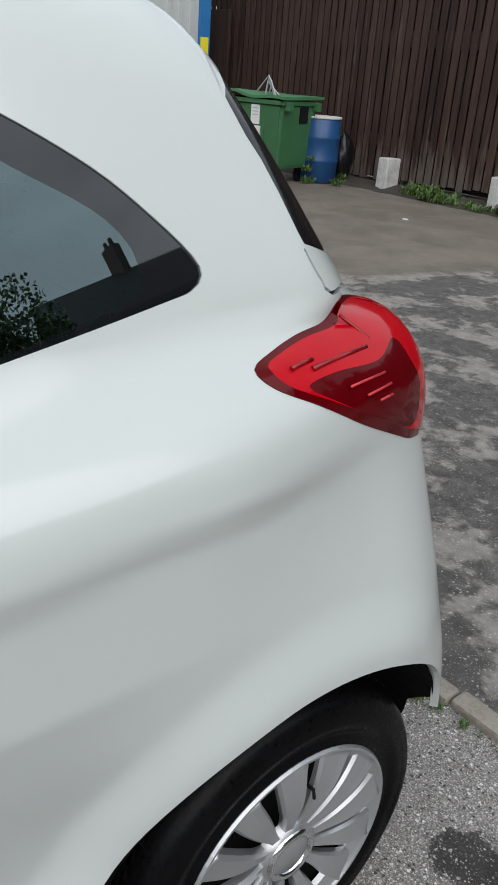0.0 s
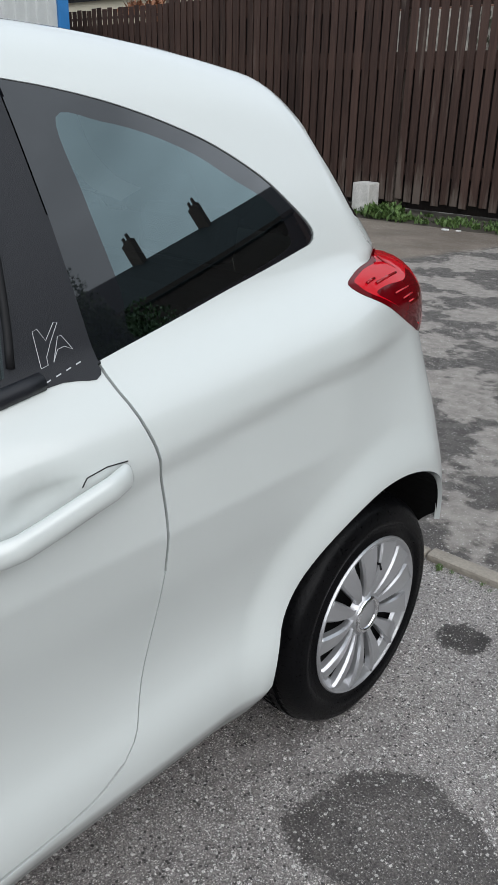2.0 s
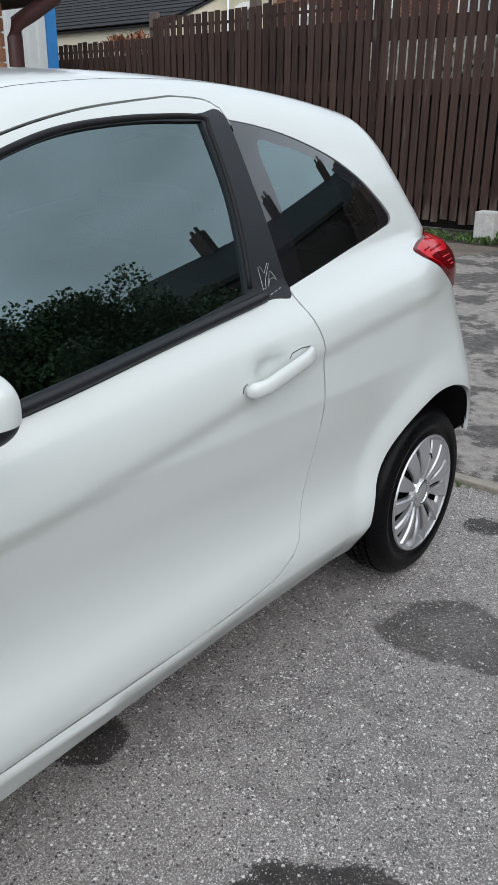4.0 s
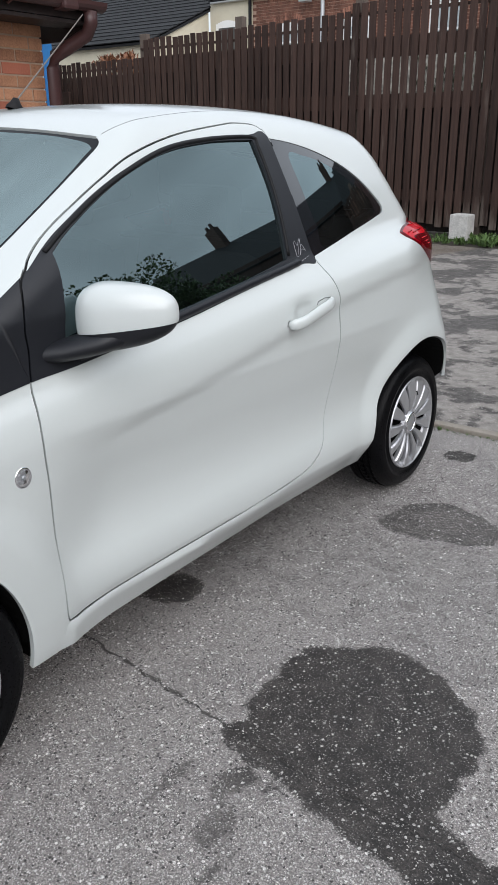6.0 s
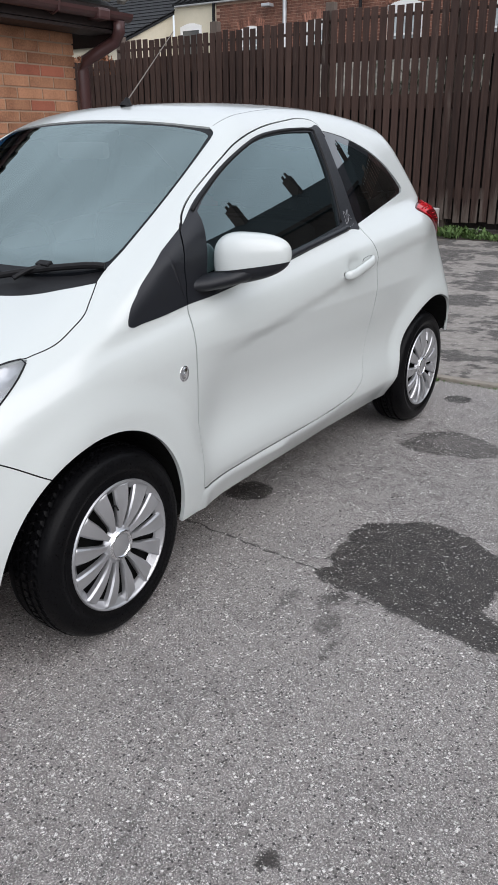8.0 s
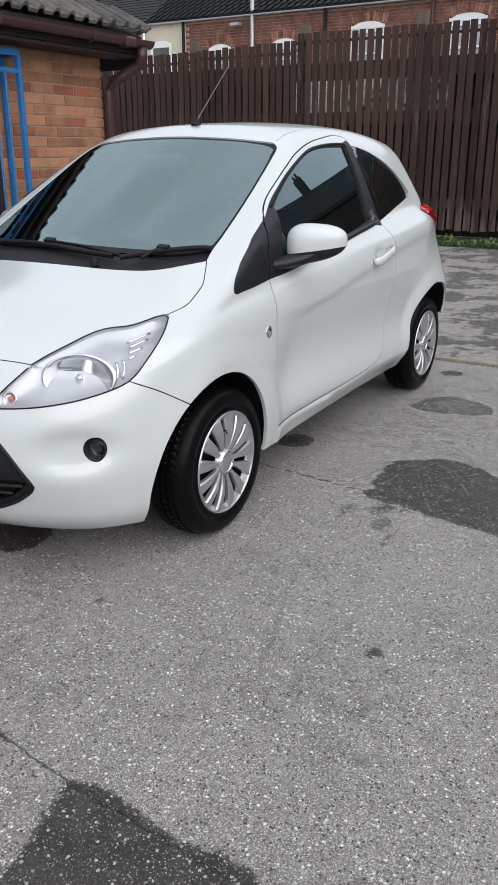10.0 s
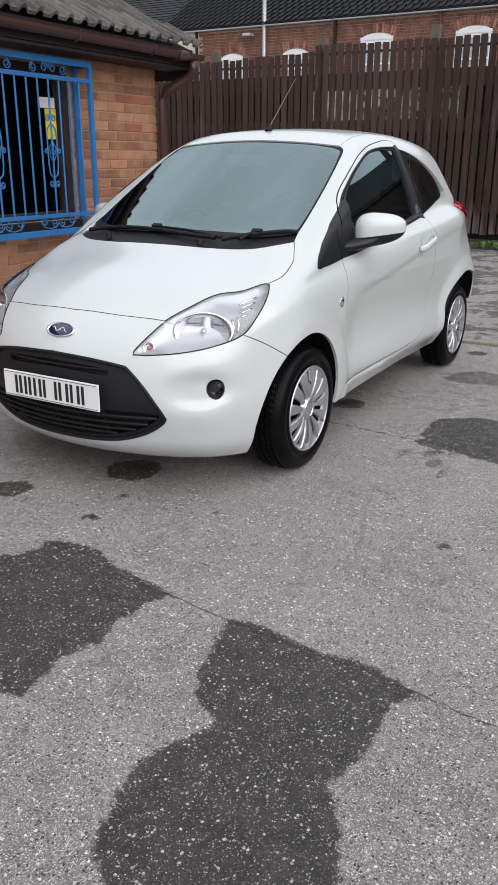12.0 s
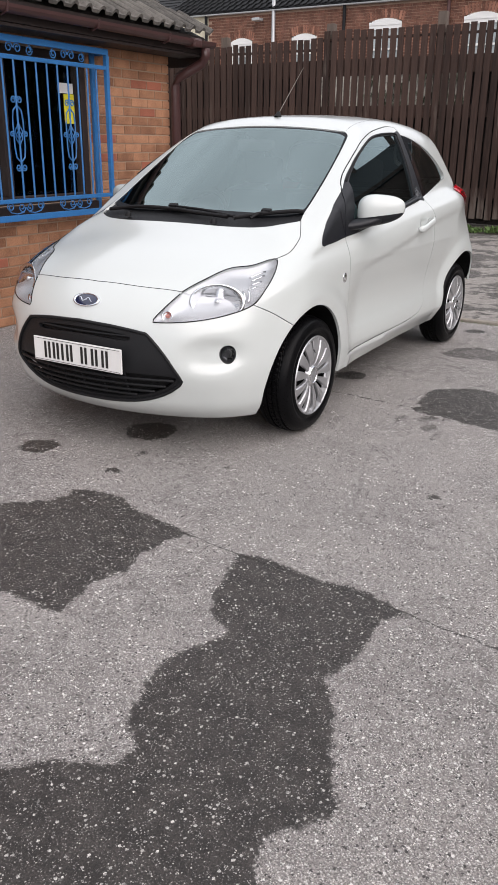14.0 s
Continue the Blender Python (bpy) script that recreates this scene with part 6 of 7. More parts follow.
for sx in (1, -1):
    door_mirror(sx)
    door_handle(sx)
    # belt moulding and upper window seal
    for nm, yz, r in (("belt_moulding", [(0.345, 1.052), (0.02, 1.014), (-0.244, 0.981), (-0.45, 0.960), (-0.60, 0.948)], 0.0135),
                      ("window_seal", [(-0.615, 1.184), (-0.533, 1.231), (-0.40, 1.298), (-0.262, 1.350), (-0.08, 1.398), (0.13, 1.421), (0.335, 1.426), (0.350, 1.40), (0.348, 1.27), (0.328, 1.15), (0.309, 1.075)], 0.0065)):
        ln = from_side(smooth_line(yz, 0.03))
        bm = bmesh.new()
        tube(bm, flip([tuple(q) for q in ln + grad(ln) * 0.001], sx), r, 10)
        part(nm, bm, TRIM if nm == "belt_moulding" else SEAL, car, smooth=True)
    # side repeater
    c = from_side([(-0.826, 0.728)])
    n = grad(c)[0]
    m = Matrix.Translation((sx * c[0, 0], c[0, 1], c[0, 2])) @ Vector((sx * n[0], n[1], n[2])).to_track_quat("Z", "Y").to_matrix().to_4x4()
    bm = bmesh.new()
    turned(bm, [(0.0, 0.007), (0.010, 0.006), (0.017, 0.003), (0.021, 0.0)], 24)
    bm.transform(m @ Matrix.Diagonal((0.9, 1.0, 1, 1)))
    lamp = part("side_repeater", bm, LENS, car, "clear round side repeater", smooth=True)
    bm = bmesh.new()
    turned(bm, [(0.0, 0.0015), (0.018, 0.001), (0.0235, 0.0022), (0.025, 0.0)], 24)
    bm.transform(m @ Matrix.Diagonal((0.9, 1.0, 1, 1)))
    part("bezel", bm, CHROME, lamp, smooth=True)
    bm = bmesh.new()
    turned(bm, [(0.0, 0.0055), (0.004, 0.005), (0.006, 0.002)], 10)
    bm.transform(m)
    part("bulb", bm, SILVER, lamp)
    # fog lamp
    c = on_body([(0.661, -1.712, 0.491)], -0.014)
    m = Matrix.Translation((sx * c[0, 0], c[0, 1], c[0, 2])) @ Vector((sx * 0.35, -0.93, 0.0)).to_track_quat("Z", "Y").to_matrix().to_4x4()
    bm = bmesh.new()
    turned(bm, [(0.028, 0.0), (0.032, 0.003), (0.034, 0.0), (0.034, -0.02)], 32)
    bm.transform(m)
    fog = part("fog_lamp", bm, TRIM, car, "round fog lamp in a black bezel", smooth=True)
    bm = bmesh.new()
    turned(bm, [(0.0, 0.004), (0.018, 0.003), (0.030, -0.002)], 28)
    bm.transform(m)
    part("lens", bm, LENS, fog, smooth=True)
    bm = bmesh.new()
    turned(bm, [(0.0, -0.022), (0.016, -0.018), (0.030, -0.004)], 7)
    bm.transform(m)
    part("reflector", bm, surface("smoked_reflector", (0.06, 0.06, 0.065), 0.12, metal=1.0, var=0.5, scale=60), fog)
    # headlight inside
    head_ob = [o for o in car.children if o.name.startswith("headlight")][0 if sx > 0 else 1]
    c = on_body([(0.575, -1.675, 0.722)], -0.036)
    m = Matrix.Translation((sx * c[0, 0], c[0, 1], c[0, 2])) @ Vector((sx * 0.42, -0.86, 0.25)).to_track_quat("Z", "Y").to_matrix().to_4x4()
    bm = bmesh.new()
    turned(bm, [(0.010, -0.02), (0.03, -0.012), (0.05, 0.004), (0.064, 0.022), (0.068, 0.024), (0.071, 0.018)], 40)
    bm.transform(m @ Matrix.Diagonal((1.75, 1.12, 1, 1)))
    part("reflector", bm, CHROME, head_ob, "chrome main beam bowl", smooth=True)
    bm = bmesh.new()
    turned(bm, [(0.0, 0.022), (0.012, 0.018), (0.017, 0.0), (0.016, -0.02)], 16)
    bm.transform(m)
    part("bulb_cap", bm, CHROME, head_ob, smooth=True)
    c = on_body([(0.412, -1.832, 0.668)], -0.026)
    m = Matrix.Translation((sx * c[0, 0], c[0, 1], c[0, 2])) @ Vector((sx * 0.3, -0.92, 0.25)).to_track_quat("Z", "Y").to_matrix().to_4x4()
    bm = bmesh.new()
    turned(bm, [(0.006, -0.006), (0.016, 0.002), (0.022, 0.016), (0.025, 0.014)], 24)
    bm.transform(m)
    part("indicator_bowl", bm, CHROME, head_ob, smooth=True)
    bm = bmesh.new()
    turned(bm, [(0.0, 0.016), (0.008, 0.012), (0.011, -0.004)], 14)
    bm.transform(m)
    part("indicator_bulb", bm, AMBER, head_ob, "pale amber bulb", smooth=True)
    for p0, p1 in (((0.638, -1.506, 0.807), (0.671, -1.421, 0.827)), ((0.655, -1.516, 0.795), (0.680, -1.448, 0.812)), ((0.666, -1.532, 0.780), (0.687, -1.485, 0.792)), ((0.676, -1.547, 0.766), (0.686, -1.523, 0.771))):
        bm = bmesh.new()
        tube(bm, flip([tuple(q) for q in on_body(np.linspace(p0, p1, 5), -0.010)], sx), 0.0048, 8)
        part("reflector_rib", bm, CHROME, head_ob, smooth=True)
    for pts in ([(0.655, -1.585, 0.762), (0.674, -1.600, 0.735), (0.680, -1.618, 0.708)], [(0.667, -1.562, 0.766), (0.684, -1.578, 0.738), (0.688, -1.596, 0.712)]):
        ln = on_body(smooth_line(pts, 0.012), -0.014)
        bm = bmesh.new()
        tube(bm, flip([tuple(q) for q in ln], sx), 0.0058, 8)
        part("light_bar", bm, CHROME, head_ob, smooth=True)
    # gasket round the headlight
    ring = side_point(np.concatenate([head_chart, head_chart[:1]]))
    bm = bmesh.new()
    tube(bm, flip([tuple(q) for q in ring[::2] + grad(ring[::2]) * 0.001], sx), 0.0025, 6)
    part("gasket", bm, SEAL, head_ob, "black gasket")
    tail_ob = [o for o in car.children if o.name.startswith("tail_light")][0 if sx > 0 else 1]
    # slits, streaks and the fold moulded into the lens
    for nm, mat_, pts, r_ in (("reflector_rib", RIBRED, [(0.784, 1.158, 1.055), (0.776, 1.195, 1.055), (0.768, 1.232, 1.055)], 0.0018),
                              ("reflector_rib", RIBRED, [(0.787, 1.186, 1.040), (0.780, 1.213, 1.040), (0.774, 1.239, 1.041)], 0.0018),
                              ("reflector_rib", RIBRED, [(0.786, 1.210, 1.028), (0.783, 1.224, 1.028), (0.779, 1.238, 1.028)], 0.0018),
                              ("lens_streak", MIDRED, [(0.765, 1.114, 1.081), (0.754, 1.169, 1.082), (0.743, 1.223, 1.083)], 0.0034),
                              ("lens_streak", MIDRED, [(0.762, 1.084, 1.085), (0.758, 1.103, 1.086), (0.755, 1.121, 1.087)], 0.0030),
                              ("lens_fold", MIDRED, [(0.703, 1.215, 1.121), (0.716, 1.232, 1.103), (0.730, 1.239, 1.090), (0.748, 1.236, 1.076), (0.763, 1.232, 1.061)], 0.0026)):
        bm = bmesh.new()
        tube(bm, flip([tuple(q) for q in on_body(pts, 0.0150 if nm == "reflector_rib" else 0.0120)], sx), r_, 6)
        part(nm, bm, mat_, tail_ob, smooth=True)
    # thin outlined emblem on the door pillar, its letters as plain bars
    for nm, yz in (("emblem_line", [(0.352, 1.066), (0.356, 1.112), (0.364, 1.114), (0.372, 1.098), (0.392, 1.118), (0.398, 1.117), (0.378, 1.094), (0.366, 1.078), (0.364, 1.068), (0.352, 1.066)]),
                   ("emblem_line", [(0.374, 1.070), (0.392, 1.100), (0.398, 1.100), (0.410, 1.080), (0.398, 1.086), (0.386, 1.084), (0.374, 1.070)])):
        ln = from_side(yz)
        bm = bmesh.new()
        tube(bm, flip([tuple(q) for q in ln + grad(ln) * 0.0022], sx), 0.0005, 4)
        part(nm, bm, PALE, car)
    for k in range(4):
        y0 = 0.350 + 0.0185 * k
        q = from_side([(y0, 1.048 + 0.004 * k), (y0 + 0.009, 1.050 + 0.004 * k), (y0 + 0.009, 1.0515 + 0.004 * k), (y0, 1.0495 + 0.004 * k)])
        q = q + grad(q) * 0.0025
        as_object("print_bar", flip([tuple(v) for v in q], sx), [(0, 1, 2, 3)], PALE, car)

# grille bars
for zc, xe, push in ((0.376, 0.465, -0.006), (0.345, 0.425, -0.008), (0.315, 0.37, -0.010), (0.290, 0.28, -0.012)):
    ln = from_front([(x_, zc) for x_ in np.linspace(0, xe, 14)])
    ln = ln + grad(ln) * push
    pts = [(-a, b2, c) for a, b2, c in ln[:0:-1]] + [tuple(q) for q in ln]
    bm = bmesh.new()
    tube(bm, pts, 0.0065, 8)
    part("grille_bar", bm, GRAIN, car, smooth=True)
for x_ in (-0.24, -0.12, 0.0, 0.12, 0.24):
    ln = from_front([(abs(x_), z_) for z_ in np.linspace(0.278, 0.398, 8)])
    ln = ln + grad(ln) * -0.016
    bm = bmesh.new()
    tube(bm, [(math.copysign(a, x_), b2, c) for a, b2, c in ln], 0.005, 6)
    part("grille_rib", bm, GRAIN, car)
ln = from_front([(x_, 0.568) for x_ in np.linspace(0, 0.262, 10)])
ln = ln + grad(ln) * -0.012
bm = bmesh.new()
tube(bm, [(-a, b2, c) for a, b2, c in ln[:0:-1]] + [tuple(q) for q in ln], 0.005, 8)
part("grille_bar", bm, GRAIN, car, smooth=True)
# number plate, its figures as plain bars
plate = part("number_plate", boxed(-0.26, 0.26, -1.985, -1.977, 0.402, 0.514, bevel=0.003), PLATE, car, "white front number plate with black figures")
for k, x_ in enumerate((-0.175, -0.123, -0.083, -0.041, 0.045, 0.107, 0.167)):
    w_ = 0.012 if k == 2 else 0.036
    for d in ((-0.012, 0.012) if w_ > 0.02 else (0.0,)):
        part("figure_bar", boxed(x_ + d - 0.0065, x_ + d + 0.0065, -1.9875, -1.9855, 0.420, 0.497), INK, plate)
for z0, z1, x0, x1 in ((0.408, 0.4095, -0.252, 0.252), (0.5065, 0.508, -0.252, 0.252)):
    part("border_line", boxed(x0, x1, -1.987, -1.9855, z0, z1), INK, plate)
plate.location = (0.014, 0.0, 0.006)
# rounded lip round the grille opening
ln = from_front(smooth_line(grille_out, 0.02))
ln = ln - grad(ln) * 0.002
bm = bmesh.new()
tube(bm, [(-a, b2, c) for a, b2, c in ln[:0:-1]] + [tuple(q) for q in ln], 0.0075, 8)
part("grille_lip", bm, GRAIN, car, smooth=True)
# oval badge
c = from_front([(0.0, 0.692)])[0]
m = Matrix.Translation(c) @ Vector(grad(np.array([c]))[0]).to_track_quat("Z", "Y").to_matrix().to_4x4()
bm = bmesh.new()
turned(bm, [(0.0, 0.008), (0.045, 0.0075), (0.058, 0.005)], 48)
bm.transform(m @ Matrix.Diagonal((1.1, 0.50, 1, 1)))
badge = part("badge", bm, BADGE, car, "dark blue oval badge with a chrome rim", smooth=True)
bm = bmesh.new()
turned(bm, [(0.057, 0.004), (0.060, 0.0085), (0.066, 0.0085), (0.070, 0.003), (0.070, -0.004)], 48)
bm.transform(m @ Matrix.Diagonal((1.1, 0.52, 1, 1)))
part("rim", bm, CHROME, badge, smooth=True)
bm = bmesh.new()
pts = [m @ Vector((x_, 0.009 * math.sin(x_ * 130), 0.0085)) for x_ in np.linspace(-0.040, 0.040, 24)]
tube(bm, pts, 0.0022, 6)
part("stroke", bm, CHROME, badge)
# aerial
base_p = on_body([(0.0, -0.125, 1.51)])[0]
bm = bmesh.new()
turned(bm, [(0.0, 0.030), (0.008, 0.030), (0.014, 0.016), (0.022, 0.006), (0.025, -0.004)], 20)
bm.transform(Matrix.Translation(base_p) @ Matrix.Rotation(radians(-14), 4, "X") @ Matrix.Diagonal((0.85, 1.3, 1, 1)))
aerial = part("aerial", bm, SEAL, car, "black whip aerial", smooth=True)
bm = bmesh.new()
tube(bm, [(0, base_p[1] + 0.005, base_p[2] + 0.02), (0, 0.18, 1.80)], 0.0026, 8, taper=0.0016)
part("rod", bm, ROD, aerial, "thin grey rod")
# wipers
for pts, hub, arm in (([(-0.525, -1.063), (-0.359, -1.055), (-0.065, -1.088), (0.10, -1.110), (0.272, -1.114)], (0.30, -1.100), (-0.094, -1.066)),
                      ([(0.308, -1.116), (0.405, -1.050), (0.494, -0.998), (0.605, -0.938)], (0.395, -1.095), (0.440, -1.018))):
    ln = top_point(smooth_line(pts, 0.03))
    ln = ln + grad(ln) * 0.010
    bm = bmesh.new()
    tube(bm, [tuple(q) for q in ln], 0.0100, 8)
    wiper = part("wiper", bm, SEAL, car, "black windscreen wiper")
    a = on_body([(*hub, 1.0)], 0.012)[0]
    b2 = on_body([(*arm, 1.05)], 0.014)[0]
    bm = bmesh.new()
    tube(bm, [tuple(a), tuple((a + b2) / 2 + (0, 0, 0.006)), tuple(b2)], 0.0075, 8, taper=0.006)
    part("arm", bm, SEAL, wiper)
    bm = bmesh.new()
    box(bm, -0.026, 0.026, -0.012, 0.012, -0.008, 0.010, bevel=0.004, turn=Matrix.Translation(b2) @ Matrix.Rotation(radians(25), 4, "X"))
    part("clip", bm, SEAL, wiper)
for x_, y_ in ((-0.342, -1.138), (0.222, -1.168)):
    a = on_body([(x_, y_, 1.0)], 0.006)[0]
    bm = bmesh.new()
    turned(bm, [(0.0, 0.016), (0.009, 0.014), (0.015, 0.004), (0.017, -0.01)], 14)
    bm.transform(Matrix.Translation(a))
    part("washer_jet", bm, SEAL, car, smooth=True)

# cabin
dash = bmesh.new()
box(dash, -0.62, 0.62, -0.98, -0.55, 0.72, 0.95, bevel=0.06)
part("dashboard", dash, CABIN, car, "dark grey dashboard")
part("floor_pan", boxed(-0.66, 0.66, -0.85, 1.25, 0.30, 0.335), CABIN, car)
part("parcel_shelf", boxed(-0.60, 0.60, 0.86, 1.20, 1.0, 1.02), CABIN, car)
for sx in (1, -1):
    part("door_card", boxed(sx * 0.66, sx * 0.69, -0.68, 0.95, 0.34, 0.93, bevel=0.01), CABIN, car)


def cushion(x0, x1, y0, y1, z0, z1, lean, bev=0.05):
    bm = bmesh.new()
    box(bm, x0, x1, y0, y1, z0, z1, bevel=bev)
    c = Vector(((x0 + x1) / 2, (y0 + y1) / 2, z0))
    bm.transform(Matrix.Translation(c) @ Matrix.Rotation(lean, 4, "X") @ Matrix.Translation(-c))
    return bm


for sx in (1, -1):
    seat = part("front_seat", cushion(sx * 0.36 - 0.24, sx * 0.36 + 0.24, -0.30, 0.20, 0.45, 0.60, 0.0), CLOTH, car, "dark cloth front seat")
    part("backrest", cushion(sx * 0.36 - 0.23, sx * 0.36 + 0.23, 0.14, 0.27, 0.52, 1.08, -0.22), CLOTH, seat)
    part("headrest", cushion(sx * 0.36 - 0.13, sx * 0.36 + 0.13, 0.29, 0.38, 1.11, 1.28, -0.1, 0.035), CLOTH, seat)
bench = part("rear_seat", cushion(-0.60, 0.60, 0.55, 0.95, 0.45, 0.60, 0.0), CLOTH, car, "dark cloth rear bench")
part("backrest", cushion(-0.60, 0.60, 0.86, 0.98, 0.55, 1.06, -0.25), CLOTH, bench)
for sx in (1, -1):
    part("headrest", cushion(sx * 0.30 - 0.13, sx * 0.30 + 0.13, 1.0, 1.07, 1.07, 1.19, -0.2, 0.03), CLOTH, bench)
bm = bmesh.new()
m = Matrix.Translation((-0.36, -0.42, 0.93)) @ Matrix.Rotation(radians(64), 4, "X")
tube(bm, [m @ Vector((0.18 * math.cos(q), 0.18 * math.sin(q), 0)) for q in np.linspace(0, 2 * math.pi, 33)], 0.015, 8)
for q in (0.3, math.pi - 0.3, -math.pi / 2):
    tube(bm, [m @ Vector((0, 0, 0)), m @ Vector((0.175 * math.cos(q), 0.175 * math.sin(q), 0))], 0.016, 6)
part("steering_wheel", bm, CABIN, car, "dark steering wheel")
bm = bmesh.new()
box(bm, -0.12, 0.12, -0.40, -0.36, 1.325, 1.385, bevel=0.018)
part("rear_view_mirror", bm, surface("mirror_back", (0.30, 0.31, 0.32), 0.5), car, "grey-backed rear view mirror", smooth=False)
# seat belts hanging behind the front seats
for sx in (1, -1):
    belt_line = smooth_line([(0.50, 0.57, 1.40), (0.47, 0.61, 1.36), (0.45, 0.65, 1.31), (0.44, 0.71, 1.262), (0.45, 0.76, 1.24)], 0.03)
    v_, f_ = [], []
    for i, q in enumerate(belt_line):
        for d in (-0.024, 0.024):
            v_.append((sx * q[0], q[1] + d, q[2] + d * 0.4))
            v_.append((sx * (q[0] - 0.004), q[1] + d, q[2] + d * 0.4))
        if i:
            k = 4 * i
            f_ += [(k - 4, k - 2, k + 2, k), (k - 3, k + 1, k + 3, k - 1), (k - 4, k, k + 1, k - 3), (k - 2, k - 1, k + 3, k + 2)]
    as_object("seat_belt", v_, f_, BELT, car, "pale grey seat belt webbing")

# ---- things in the yard ----
bin_ob = thing("wheeled_bin", "large green plastic wheeled bin with a buckled lid", "bin", at=(-7.14, 7.75, 0))
bin_ob.rotation_euler = (0, 0, radians(14.5))
bm = bmesh.new()
rings = []
for z_, ins in ((0.20, 0.06), (0.24, 0.045), (0.98, 0.0), (1.0, -0.03), (1.05, -0.03)):
    rings.append([bm.verts.new(c) for c in ((-1.30 + ins, ins, z_), (-ins, ins, z_), (-ins, 0.85 - ins, z_), (-1.30 + ins, 0.85 - ins, z_))])
for a, b2 in zip(rings, rings[1:]):
    for j in range(4):
        bm.faces.new((a[j], a[(j + 1) % 4], b2[(j + 1) % 4], b2[j]))
bm.faces.new(rings[0][::-1])
bmesh.ops.bevel(bm, geom=[e for e in bm.edges if abs(e.verts[0].co.z - e.verts[1].co.z) > 0.02], offset=0.04, segments=3, affect="EDGES")
part("body", bm, BINGREEN, bin_ob, smooth=False)
for x_ in (-1.0, -0.65, -0.3):
    part("rib", boxed(x_ - 0.02, x_ + 0.02, 0.005, 0.03, 0.26, 0.94, bevel=0.006), BINGREEN, bin_ob)
bm = bmesh.new()
n_ = 24
top_r, bot_r = [], []
for i in range(n_ + 1):
    u = i / n_
    hump = 0.07 * math.exp(-((u - 0.42) / 0.16) ** 2) + 0.02 * math.sin(u * 9)
    top_r.append([bm.verts.new((-1.36 + 1.42 * u, y_, 1.09 + hump * k_ + 0.03 * (1 - k_))) for y_, k_ in ((-0.05, 1.0), (0.2, 0.9), (0.5, 0.5), (0.90, 0.2))])
    bot_r.append([bm.verts.new((-1.36 + 1.42 * u, y_, 1.055 + hump * k_ + 0.03 * (1 - k_))) for y_, k_ in ((-0.05, 1.0), (0.2, 0.9), (0.5, 0.5), (0.90, 0.2))])
for i in range(n_):
    for j in range(3):
        bm.faces.new((top_r[i][j], top_r[i + 1][j], top_r[i + 1][j + 1], top_r[i][j + 1]))
        bm.faces.new((bot_r[i][j], bot_r[i][j + 1], bot_r[i + 1][j + 1], bot_r[i + 1][j]))
    bm.faces.new((bot_r[i][0], bot_r[i + 1][0], top_r[i + 1][0], top_r[i][0]))
    bm.faces.new((top_r[i][3], top_r[i + 1][3], bot_r[i + 1][3], bot_r[i][3]))
for i in (0, n_):
    for j in range(3):
        f_ = (top_r[i][j], top_r[i][j + 1], bot_r[i][j + 1], bot_r[i][j])
        bm.faces.new(f_ if i == 0 else f_[::-1])
part("lid", bm, surface("lid_green_plastic", (0.06, 0.19, 0.085), 0.45, var=0.12), bin_ob, "green lid buckled upwards in the middle")
for y_ in (0.05, 0.72):
    part("lifting_block", boxed(0.0, 0.09, y_, y_ + 0.09, 0.93, 1.04, bevel=0.01), BINGREEN, bin_ob)
part("lock_plate", boxed(-0.004, 0.006, 0.42, 0.62, 0.78, 1.0, bevel=0.002), SEAL, bin_ob, "dark square plate")
part("notice", boxed(-0.50, -0.36, -0.002, 0.034, 0.74, 0.98), PAPER, bin_ob, "torn white paper label")
part("notice", boxed(-0.44, -0.34, -0.002, 0.034, 0.56, 0.72), PAPER, bin_ob, "torn white paper label")
for z_ in (0.93, 0.89, 0.85, 0.62):
    part("print_bar", boxed(-0.48 if z_ > 0.7 else -0.43, -0.38 if z_ > 0.7 else -0.35, -0.0045, -0.0025, z_, z_ + 0.012), PALE, bin_ob)
for x_, y_ in ((-1.15, 0.12), (-0.15, 0.12), (-1.15, 0.72), (-0.15, 0.72)):
    bm = bmesh.new()
    turned(bm, [(0.0, -0.025), (0.08, -0.025), (0.10, -0.018), (0.10, 0.018), (0.08, 0.025), (0.0, 0.025)], 20, "x", (x_, y_, 0.10))
    box(bm, x_ - 0.045, x_ + 0.045, y_ - 0.03, y_ + 0.03, 0.12, 0.22)
    part("castor", bm, SEAL, bin_ob)
frame_ob = thing("wire_frame", "bent pale wire frame lying on the bin lid", "wire frame", at=(-7.75, 7.95, 1.10))
for k in range(3):
    bm = bmesh.new()
    a_ = -0.22 + 0.22 * k
    tube(bm, [(a_, 0.0, 0.0), (a_ * 0.35, 0.03, 0.16), (0.0, 0.04, 0.235), (a_ * -0.2 + 0.02, 0.05, 0.16), (a_ * 0.5 + 0.12, 0.06, 0.0)], 0.011, 6)
    part("wire", bm, GALV, frame_ob)

drum = thing("plastic_drum", "blue plastic drum with a pale rim standing by the bin", "drum", at=(-7.42, 8.72, 0))
bm = bmesh.new()
turned(bm, [(0.0, 0.0), (0.25, 0.0), (0.28, 0.03), (0.285, 0.28), (0.295, 0.30), (0.285, 0.32), (0.285, 0.58), (0.295, 0.60), (0.285, 0.62), (0.28, 0.84), (0.26, 0.86)], 40)
part("body", bm, BARRELBLUE, drum, smooth=True)
bm = bmesh.new()
turned(bm, [(0.0, 0.865), (0.25, 0.865), (0.262, 0.875), (0.288, 0.875), (0.290, 0.85), (0.283, 0.845)], 40)
part("lid", bm, BLOCKPAINT, drum, "pale worn lid rim", smooth=True)
bag = bmesh.new()
